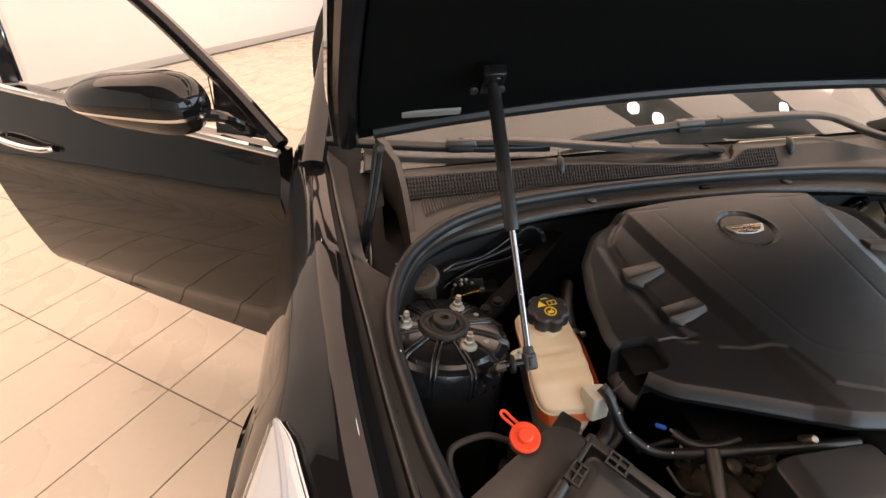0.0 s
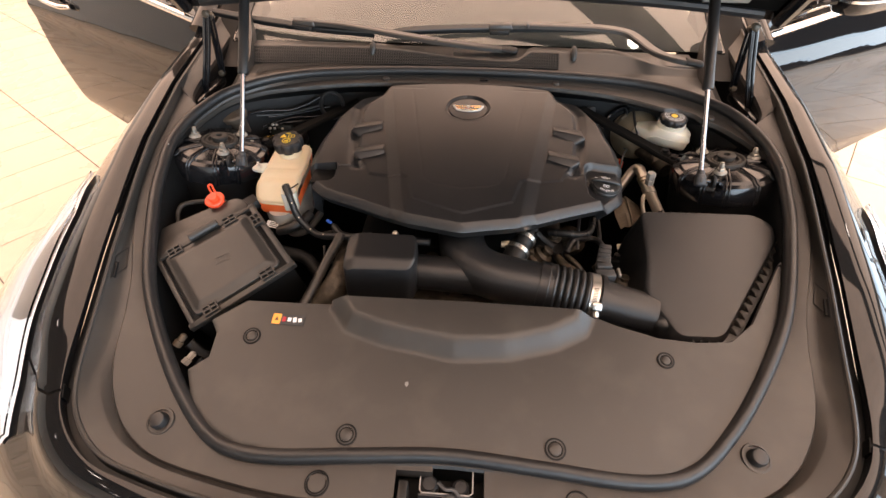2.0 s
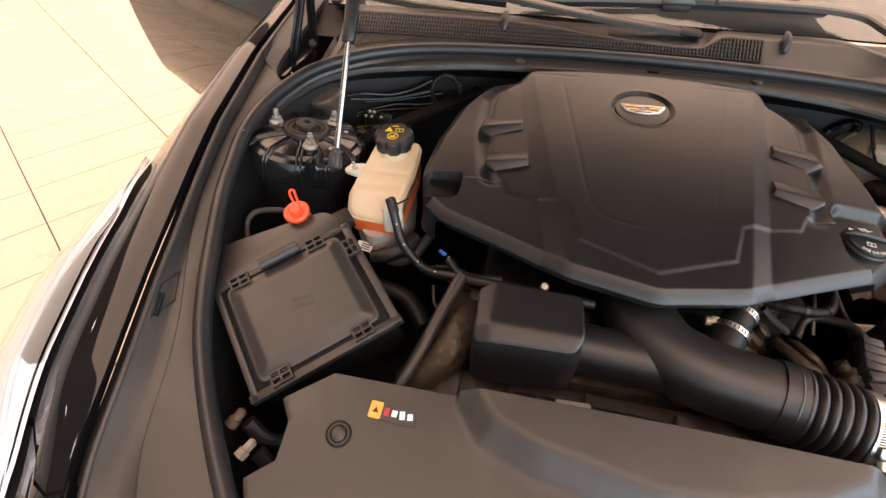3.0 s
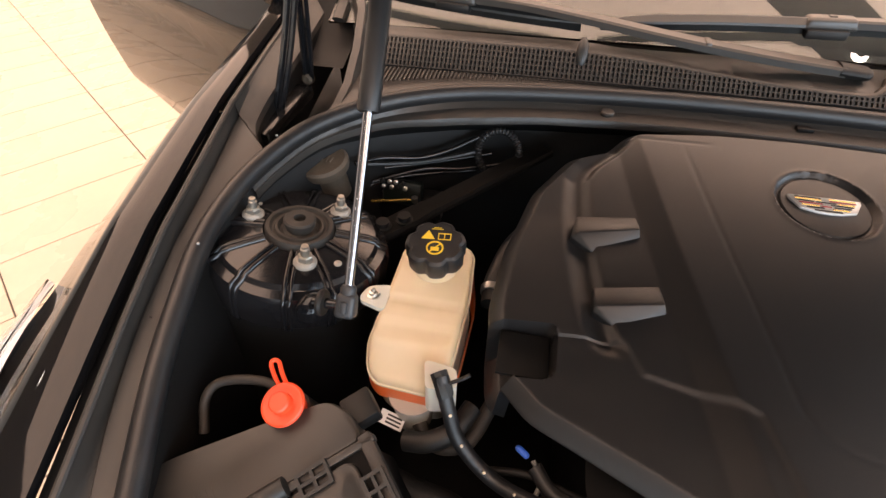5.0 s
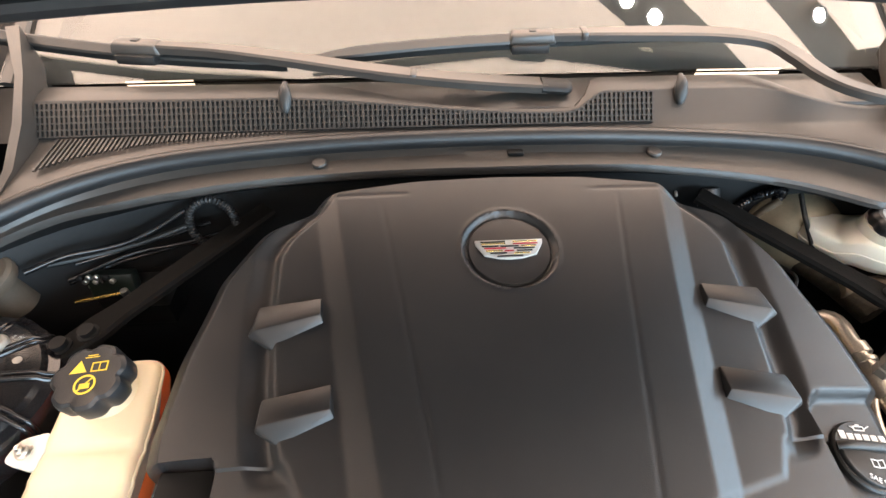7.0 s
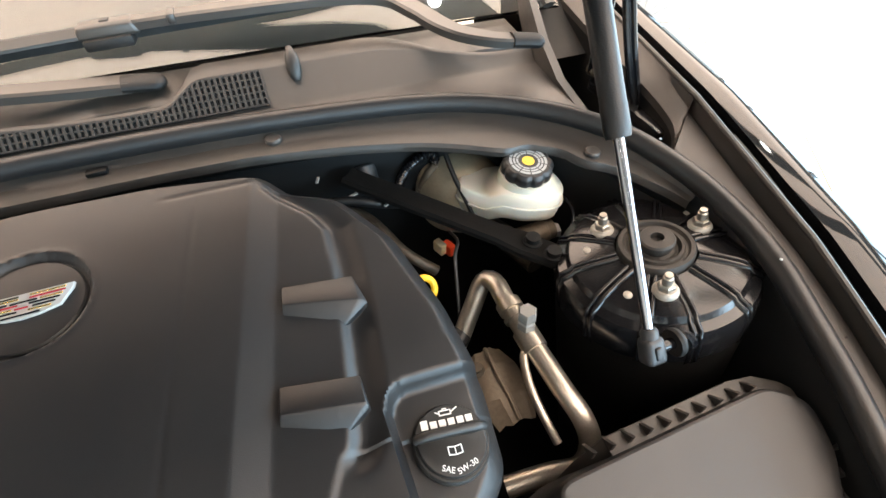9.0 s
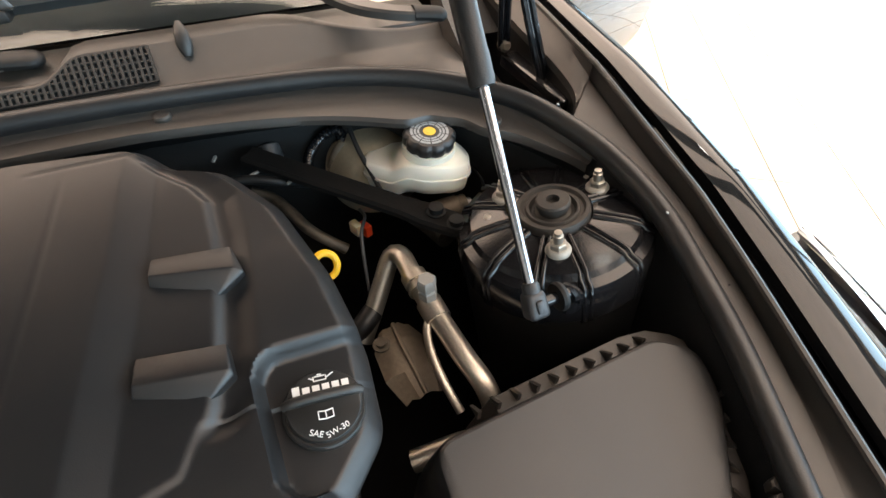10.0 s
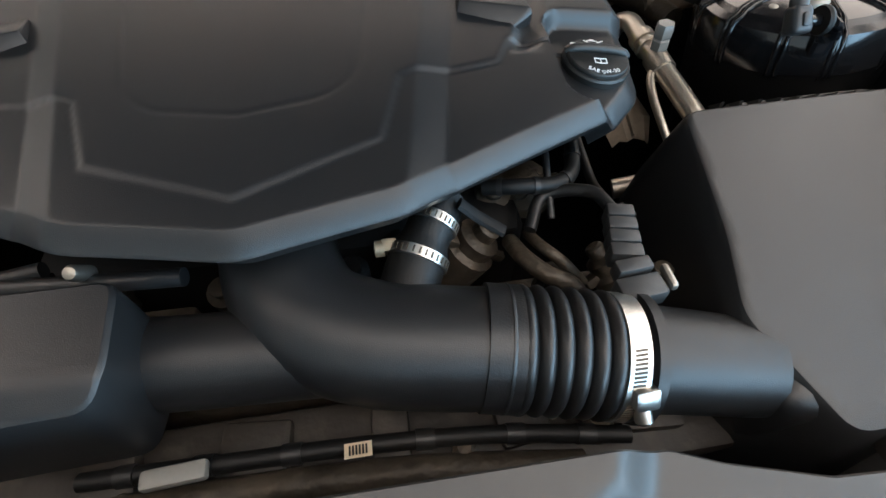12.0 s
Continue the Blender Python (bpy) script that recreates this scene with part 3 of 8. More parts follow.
    loft(panel_bm, [[lamp_pt(i, 0.02 + 0.30 * min((0.53 - ee[i].y) / 0.19, 1.0) * step01(ee[i].y, 0.27, 0.315) * f / 4, 0.0058) for j, i in enumerate(panel_rows)] for f in range(5)])
    part("side_panel", panel_bm, LAMPBROWN, head, "brown shaded inner panel")

# inner walls of the bay, firewall and floor below
bm = bmesh.new()
rim = [Vector(q) for q in loop]
rim = spline(rim, 160, True)
c = Vector((0, 0.58, 0))
def shrink(p, k, z):
    return Vector((c.x + (p.x - c.x) * k, c.y + (p.y - c.y) * k, z))
loft(bm, [[p + Vector((0, 0, -0.010)) for p in rim], [shrink(p, 0.985, p.z - 0.034) for p in rim], [shrink(p, 0.968, p.z - 0.06) for p in rim], [shrink(p, 0.95, 0.62) for p in rim], [shrink(p, 0.93, 0.42) for p in rim]], around=True)
bm.faces.new([v for v in bm.verts][-160:])
part("engine_bay", bm, DARK, car, "black painted inner fenders and firewall of the engine bay")

# ---- cowl ----
def seal_y(x):
    xs = [q[0] for q in SEAL[:7]]
    return float(np.interp(abs(x), xs, [q[1] for q in SEAL[:7]]))


def grille_low(x):
    return Vector((x, 1.076 + 0.03 * x * x, 0.995 - 0.03 * x * x))


def grille_full(x):
    return Vector((x, 1.106 + 0.05 * x * x, 1.027 - 0.02 * x * x))


def grille_share(x):
    """How much of the grille's full height stands at x: it sinks into the trough of the wiper arm."""
    return 1 - 0.62 * step01(x, -0.30, 0.085) * (1 - step01(x, 0.115, 0.165)) - 0.72 * step01(x, 0.36, 0.56)


def grille_top(x):
    return grille_low(x).lerp(grille_full(x), grille_share(x))


def glass_base(x):
    return Vector((x, 1.166 + 0.05 * x * x, 1.024 - 0.03 * x * x))


def lip(x):
    """The flat top of the cowl behind the grille, down to the trough below the glass."""
    deep = 0.004 + 0.030 * step01(grille_share(x), 0.55, 1.0)
    return grille_top(x) + Vector((0, 0.003 + deep, 0.0025))


XS = [-0.612 + 1.215 * k / 84 for k in range(85)]
bm = bmesh.new()
loft(bm, [[Vector((x, seal_y(x) + 0.008, zs(seal_y(x)) - 0.004)) for x in XS], [grille_low(x) + Vector((0, -0.008, -0.002)) for x in XS], [grille_low(x) for x in XS], [grille_top(x) for x in XS],
          [grille_top(x) + Vector((0, 0.003, 0.002)) for x in XS], [lip(x) for x in XS], [lip(x) + Vector((0, 0.003, -0.003)) for x in XS], [Vector((x, lip(x).y + 0.006, glass_base(x).z - 0.014)) for x in XS], [glass_base(x) + Vector((0, 0.004, -0.008)) for x in XS]])
cowl = part("cowl_panel", bm, TRIM, car, "black plastic cowl panel below the windshield")
# the ledge in front of the seal
bm = bmesh.new()
back = [q for q in spline([(-x, y, 0) for x, y in SEAL[8:0:-1]] + [(x, y, 0) for x, y in SEAL[:9]], 241) if q.y > 0.79]
def ledge(i, f, dz):
    """Point i along the seal, a share f of the ledge's width in front of it."""
    q = back[i]
    t = (back[min(i + 1, len(back) - 1)] - back[max(i - 1, 0)]).normalized()
    inward = Vector((t.y, -t.x, 0))
    width = float(np.interp(q.x, [-0.66, -0.60, -0.54, -0.48, -0.40, -0.2, 0, 0.2, 0.34, 0.44, 0.50, 0.56, 0.61, 0.645, 0.66], [0.003, 0.005, 0.016, 0.032, 0.042, 0.044, 0.046, 0.044, 0.055, 0.062, 0.066, 0.062, 0.045, 0.020, 0.004]))
    width -= 0.016 * math.exp(-((q.x - 0.560) / 0.032) ** 4)  # bay for the reservoir's cap
    return q + inward * (0.006 + width * f) + Vector((0, 0, zs(q.y) - 0.006 + dz - 0.006 * step01(abs(q.x), 0.3, 0.5) * f))
def ledge_at(x):
    return min(range(len(back)), key=lambda i: abs(back[i].x - x) + (1 if back[i].y < 0.85 else 0))
EACH = range(len(back))
loft(bm, [[ledge(i, f, dz) for i in EACH] for f, dz in ((0, 0), (0.25, -0.008), (0.5, -0.008), (0.95, -0.006), (1.0, -0.010), (1.0, -0.016))])
ledge_part = part("cowl_ledge", bm, TRIM, car, "black plastic ledge with push clips in front of the cowl seal")
# underside of the ledge, its shade put into a near-black colour
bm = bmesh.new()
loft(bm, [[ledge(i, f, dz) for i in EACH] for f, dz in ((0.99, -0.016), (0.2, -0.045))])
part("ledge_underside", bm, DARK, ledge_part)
for x, f in ((-0.224, 0.42), (0.225, 0.30), (0.604, 0.62)):
    bm = bmesh.new()
    lathe(bm, [(0.010, -0.004), (0.010, 0.0005), (0.0085, 0.0025), (0.004, 0.003), (0.0, 0.002)], 20, tilt_at(*ledge(ledge_at(x), f, -0.005), 0.05))
    part("push_clip", bm, TRIM, ledge_part)
bm = bmesh.new()
box(bm, (0.022, 0.011, 0.006), Matrix.Translation(ledge(ledge_at(0.04), 0.30, -0.006)), 0.002)
part("seam_clip", bm, DARK, ledge_part)

# slotted intake grille of the cowl
bm = bmesh.new()
G0, G1 = -0.605, 0.232
COLS, ROWS_G = 128, 5
def on_grille(x, w, lift):
    a, b = grille_low(x), grille_full(x)
    n = Vector((0, -(b - a).z, (b - a).y)).normalized()
    return a.lerp(b, w) + n * lift
def bar(pts, across):
    """A proud rib of the grille along pts of (x, height), with its two flanks."""
    loft(bm, [[on_grille(x + across[0] * o, w + across[1] * o, h) for x, w in pts] for o, h in ((-1, 0.0008), (-1, 0.0045), (1, 0.0045), (1, 0.0008))])
for k in range(COLS + 1):
    x = G0 + (G1 - G0) * k / COLS
    bar([(x, 0.05), (x, grille_share(x) * 0.97)], (0.235 * (G1 - G0) / COLS, 0))
for k in range(ROWS_G + 1):
    w = 0.06 + 0.89 * k / ROWS_G
    runs = [[]]
    for i in range(121):
        x = G0 + (G1 - G0) * i / 120
        if w < grille_share(x) * 0.97:
            runs[-1].append((x, w))
        elif runs[-1]:
            runs.append([])
    for run in runs:
        if len(run) > 1:
            bar(run, (0, 0.018))
bar([(G0 + (G1 - G0) * i / 120, grille_share(G0 + (G1 - G0) * i / 120) * 0.97) for i in range(121)], (0, 0.03))
part("cowl_grille", bm, TRIM, cowl, "fine slotted air intake grille", flat=True)
# near-black sheet under the ribs, painted shade for the depth of the slots
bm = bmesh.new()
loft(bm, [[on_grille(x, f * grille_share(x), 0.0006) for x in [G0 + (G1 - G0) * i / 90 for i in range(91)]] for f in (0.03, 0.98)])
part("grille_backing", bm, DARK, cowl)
bm = bmesh.new()
for k in range(60):
    x = -0.575 + 0.0062 * k
    a = grille_low(x) + Vector((0, -0.003, 0.0))
    b = Vector((x, seal_y(x) + 0.012, zs(seal_y(x)) + 0.002))
    b = a.lerp(b, max(0.04, 0.5 * (1 - k / 60)))
    w = Vector((0.0014, 0, 0))
    loft(bm, [[a - w, b - w], [a - w + Vector((0, 0, 0.003)), b - w + Vector((0, 0, 0.003))], [a + w + Vector((0, 0, 0.003)), b + w + Vector((0, 0, 0.003))], [a + w, b + w]])
part("lower_grille", bm, PLASTIC, cowl, "fine slotted corner of the grille", flat=True)
for x in (-0.27, 0.272):
    bm = bmesh.new()
    m = tilt_at(x, 1.112, 1.025, 0.9)
    sweep(bm, [m @ Vector((0, -0.022, 0.002)), m @ Vector((0, -0.008, 0.006)), m @ Vector((0, 0.010, 0.009)), m @ Vector((0, 0.018, 0.006))], lambda u: 0.004 + 0.0048 * math.sin(math.pi * min(u * 1.1, 1)) ** 0.7, n=14, sides=12, flat=0.8)
    part("washer_nozzle", bm, PLASTIC, cowl)

# ---- windshield, dashboard, roof ----
def pane_pt(x, s, lift=0.0):
    b = glass_base(x)
    return Vector((x * (1 - 0.12 * s), b.y + s * 0.80, b.z + s * (0.46 - 0.03 * s))) + Vector((0, -0.5, 0.86)) * lift
XW = [-0.70 + 1.4 * k / 40 for k in range(41)]
bm = bmesh.new()
closed(bm, [[pane_pt(x, s / 12, 0.002) for x in XW] for s in range(13)], [[pane_pt(x, s / 12, -0.003) for x in XW] for s in range(13)])
ws = part("windshield", bm, GLASS, car, "clear curved windshield mirroring the ceiling", sharp=80)
ws.visible_shadow = False
bm = bmesh.new()
loft(bm, [[pane_pt(x, s, -0.012) + Vector((0, 0.02, 0)) for x in XW] for s in (0.0, 0.02)] + [[Vector((x * 0.98, 1.42, 1.03)) for x in XW], [Vector((x * 0.98, 1.62, 1.03)) for x in XW], [Vector((x * 0.98, 1.72, 0.98)) for x in XW], [Vector((x * 0.98, 1.75, 0.70)) for x in XW]])
part("dashboard", bm, DASH, car, "dark soft dashboard behind the windshield")
def panel(name, rows, inward, material, label="", parent=None, sharp=50):
    """A sheet of body work with a thickness."""
    b = bmesh.new()
    closed(b, rows, [[q + inward(q) for q in r] for r in rows])
    return part(name, b, material, parent or car, label, sharp=sharp)


def down(q):
    return Vector((0, 0, -0.022))


def to_middle(q):
    return Vector((-0.022 if q.x > 0 else 0.022, 0, 0))


def forward(q):
    return Vector((0, -0.022, -0.004))


roof_rows = [[pane_pt(x, 1.0) + Vector((0, 0.012, 0.002)) for x in XW]]
for y, z, w in ((2.25, 1.492, 0.90), (2.6, 1.502, 0.91), (3.0, 1.492, 0.90), (3.42, 1.452, 0.87)):
    roof_rows.append([Vector((x * w, y, z - 0.09 * x * x - 0.10 * max(0, abs(x) - 0.56))) for x in XW])
panel("roof", roof_rows, down, PAINT, "glossy black roof")
rear_rows = [[Vector((x * (0.86 + 0.12 * k / 8), 3.43 + 0.80 * k / 8, 1.450 - 0.09 * x * x - 0.10 * max(0, abs(x) - 0.56) - 0.36 * (k / 8) ** 1.12)) for x in XW] for k in range(9)]
panel("rear_window", rear_rows, lambda q: Vector((0, -0.002, -0.005)), SIDEGLASS).visible_shadow = False
trunk_rows = [[Vector((x * (1.02 + 0.03 * k / 8), y + 0.02 - 0.10 * x * x * k / 8, z - 0.06 * x * x)) for x in XW] for k, (y, z) in enumerate(((4.22, 1.085), (4.35, 1.09), (4.5, 1.088), (4.65, 1.082), (4.78, 1.075), (4.86, 1.062), (4.885, 1.02), (4.90, 0.90), (4.905, 0.79)))]
panel("trunk_lid", trunk_rows, lambda q: Vector((0, -0.012, -0.016)), PAINT, "glossy black trunk lid")
bumper_rows = [[Vector((x * 1.28, y - 0.42 * max(0, abs(x) - 0.25) ** 2 / 0.2, z)) for x in XW] for y, z in ((4.905, 0.785), (4.95, 0.74), (4.965, 0.62), (4.955, 0.45), (4.93, 0.32), (4.85, 0.24))]
panel("rear_bumper", bumper_rows, forward, PAINT, "glossy black rear bumper")
bm = bmesh.new()
box(bm, (1.30, 2.2, 0.5), Matrix.Translation((0, 2.9, 0.62)), 0.05)
part("cabin", bm, DASH, car, "dark cabin")


def flank_x(y, z):
    x = float(np.interp(z, [0.20, 0.30, 0.60, 0.84, 0.95, 1.06], [0.86, 0.925, 0.95, 0.945, 0.915, 0.865]))
    return x - 0.17 * max(0, (y - 4.2) / 0.75) ** 2


def sill_z(y, z0=0.24):
    arch = 0.39 ** 2 - (y - 4.0) ** 2
    return max(z0, 0.345 + math.sqrt(arch)) if arch > 0 else z0


def belt_z(y):
    return float(np.interp(y, [1.4, 2.7, 3.6, 4.3, 4.95], [0.985, 1.035, 1.06, 1.07, 1.02]))


for sx in (-1, 1):
    for name, y0, y1, n2 in (("rear_door", 2.78, 3.705, 18), ("quarter_panel", 3.712, 4.86, 46)):
        rows = []
        for k in range(15):
            row = []
            for i in range(n2):
                y = y0 + (y1 - y0) * i / (n2 - 1)
                low = sill_z(y, 0.27)
                z = low + (belt_z(y) - low) * k / 14
                row.append(Vector((sx * flank_x(y, z), y, z)))
            rows.append(row)
        ob = panel(name, rows, to_middle, PAINT, "glossy black " + name.replace("_", " "))
        if name == "rear_door":
            b = bmesh.new()
            sweep(b, [(sx * (flank_x(y, 0.9) + o), y, 0.90) for y, o in ((2.86, 0.0), (2.88, 0.03), (2.98, 0.038), (3.06, 0.03), (3.08, 0.0))], 0.009, n=24, sides=8)
            part("handle", b, CHROMETRIM, ob, "chrome door handle")
            b = bmesh.new()
            sweep(b, [(sx * (flank_x(y, 1.06) + 0.004), y, belt_z(y) + 0.006) for y in (2.78, 3.1, 3.4, 3.7)], 0.010, n=20, sides=8)
            part("belt_trim", b, CHROMETRIM, ob)
            glass = [[Vector((sx * (flank_x(y, 1.06) - 0.02 + (0.655 - flank_x(y, 1.06)) * k / 6), y - 0.05 * k / 6, belt_z(y) + (1.405 - 0.16 * max(0, y - 3.3) - belt_z(y)) * k / 6)) for y in (2.80, 3.0, 3.2, 3.4, 3.6, 3.70)] for k in range(7)]
            panel("window", glass, lambda q: to_middle(q) * 0.2, SIDEGLASS, parent=ob).visible_shadow = False
        else:
            lamp = [[Vector((sx * (flank_x(y, z) + 0.006), y, z)) for y in (4.60, 4.68, 4.76, 4.84, 4.87)] for z in (0.82, 0.88, 0.94, 0.98)]
            panel("tail_light", lamp, to_middle, CRIMSON, "red tail lamp", ob)
    # roof rail and the pillars between the side windows
    b = bmesh.new()
    sweep(b, [(sx * 0.615, 2.02, 1.445), (sx * 0.64, 2.4, 1.440), (sx * 0.645, 2.9, 1.435), (sx * 0.64, 3.4, 1.392), (sx * 0.70, 3.85, 1.225), (sx * 0.77, 4.25, 1.075)], 0.034, n=40, sides=10, flat=0.8)
    part("roof_rail", b, PAINT, car)
    b = bmesh.new()
    flat_bar(b, [(sx * 0.905, 2.76, 0.30), (sx * 0.905, 2.76, 0.70), (sx * 0.87, 2.76, 1.04), (sx * 0.76, 2.75, 1.25), (sx * 0.65, 2.73, 1.43)], lambda f: 0.07, 0.05, 24)
    part("door_pillar", b, DASH, car)
    rows = [[Vector((sx * (0.855 + (t - 0.855) * k / 6), y + (yt - y) * k / 6, belt_z(y) - 0.005 + (zt - belt_z(y)) * k / 6)) for y, t, yt, zt in ((3.71, 0.645, 3.50, 1.385), (3.85, 0.65, 3.58, 1.36), (4.0, 0.675, 3.75, 1.275), (4.15, 0.71, 3.95, 1.19), (4.30, 0.76, 4.18, 1.11), (4.42, 0.80, 4.38, 1.07))] for k in range(7)]
    panel("rear_pillar", rows, to_middle, PAINT, "glossy black rear pillar")
    rows = [[Vector((sx * x, y, z)) for y in (1.36, 2.0, 2.8, 3.4, 3.62)] for x, z in ((0.80, 0.38), (0.87, 0.375), (0.905, 0.34), (0.90, 0.26), (0.84, 0.22))]
    panel("door_sill", rows, to_middle, PAINT, "glossy black door sill")
for sx in (-1, 1):
    bm = bmesh.new()
    sweep(bm, [(sx * 0.80, 1.20, 1.035), (sx * 0.755, 1.50, 1.20), (sx * 0.69, 1.80, 1.38), (sx * 0.63, 2.05, 1.47)], 0.028, n=20, sides=10, flat=0.6)
    part("windshield_pillar", bm, PAINT, car)
    bm = bmesh.new()
    sweep(bm, [pane_pt(sx * 0.68, 0.0, 0.006), pane_pt(sx * 0.69, 0.3, 0.006), pane_pt(sx * 0.69, 0.6, 0.006), pane_pt(sx * 0.69, 1.0, 0.006)], 0.012, n=16, sides=8, flat=0.5)
    part("pillar_trim", bm, TRIM, car)
    for y in (0.72, 4.0):
        place = Matrix.Translation((sx * (0.79 if y < 2 else 0.82), y, 0.345)) @ Matrix.Rotation(radians(90 * sx), 4, "Y")
        w = bmesh.new()
        lathe(w, [(0.245, -0.10), (0.29, -0.112), (0.325, -0.10), (0.343, -0.07), (0.345, 0.0), (0.343, 0.07), (0.325, 0.10), (0.29, 0.112), (0.245, 0.10), (0.235, 0.0), (0.245, -0.10)], 48, place)
        wheel = part("wheel", w, RUBBER, car, "black tyre on an alloy wheel")
        w = bmesh.new()
        lathe(w, [(0.243, -0.09), (0.232, -0.06), (0.228, 0.05), (0.236, 0.095), (0.248, 0.102), (0.248, 0.095), (0.24, -0.09)], 48, place)
        for j in range(5):
            turn = place @ Matrix.Rotation(math.tau * j / 5, 4, "Z")
            for off in (-0.22, 0.22):
                box(w, (0.20, 0.028, 0.03), turn @ Matrix.Rotation(off * 0.45, 4, "Z") @ Matrix.Translation((0.135, off * 0.10, 0.078)), 0.006)
        lathe(w, [(0.0, 0.098), (0.03, 0.098), (0.062, 0.088), (0.068, 0.06), (0.0, 0.05)], 32, place)
        part("rim", w, SILVER, wheel, "silver alloy rim with paired spokes")
        w = bmesh.new()
        lathe(w, [(0.0, -0.01), (0.16, -0.01), (0.165, 0.0), (0.16, 0.012), (0.0, 0.012)], 32, place)
        part("brake_disc", w, DULLALU, wheel)

# ---- hood, standing open ----
HW = [(0.0, 0.735), (0.15, 0.725), (0.35, 0.695), (0.6, 0.655), (0.85, 0.62), (1.0, 0.59), (1.1, 0.53), (1.16, 0.42), (1.19, 0.25), (1.2, 0.0)]
HOOD_TILT = 45.0
def hood_pt(u, x, lift):
    """u: metres from the back edge along the open hood; lift: off its underside."""
    w = float(np.interp(u, [q[0] for q in HW], [q[1] for q in HW]))
    crown = 0.048 * (1 - (x / 0.74) ** 2) * (1 - 0.5 * step01(u, 0.3, 1.2))
    t = radians(HOOD_TILT)
    back = Vector((x, 1.022, 1.128))
    return back + Vector((0, -math.cos(t), math.sin(t))) * u + Vector((0, math.sin(t), math.cos(t))) * (crown + lift)
def hood_sheet(lift, inset, rows=36, cols=40):
    out = []
    for i in range(rows + 1):
        u = inset + (1.195 - 2 * inset) * i / rows
        w = float(np.interp(u, [q[0] for q in HW], [q[1] for q in HW])) - inset
        out.append([hood_pt(u, -w + 2 * w * k / cols, lift) for k in range(cols + 1)])
    return out
bm = bmesh.new()
top, low = hood_sheet(0.035, 0.0), hood_sheet(0.012, 0.003)
loft(bm, top)
loft(bm, low)
for r in (0, -1):
    loft(bm, [top[r], low[r]])
for c2 in (0, -1):
    loft(bm, [[row[c2] for row in top], [row[c2] for row in low]])
bmesh.ops.remove_doubles(bm, verts=bm.verts[:], dist=1e-5)
hood = part("hood", bm, PAINT, car, "glossy black hood standing open on gas struts", sharp=50)
bm = bmesh.new()
loft(bm, hood_sheet(0.004, 0.05))
loft(bm, hood_sheet(0.011, 0.05))
part("liner", bm, LINER, hood, "black felt sound liner under the hood")
bm = bmesh.new()
sweep(bm, [hood_pt(0.035, x, 0.002) for x in [-0.66 + 1.32 * k / 12 for k in range(13)]], 0.011, n=40, sides=8)
part("rear_lip", bm, RUBBER, hood)
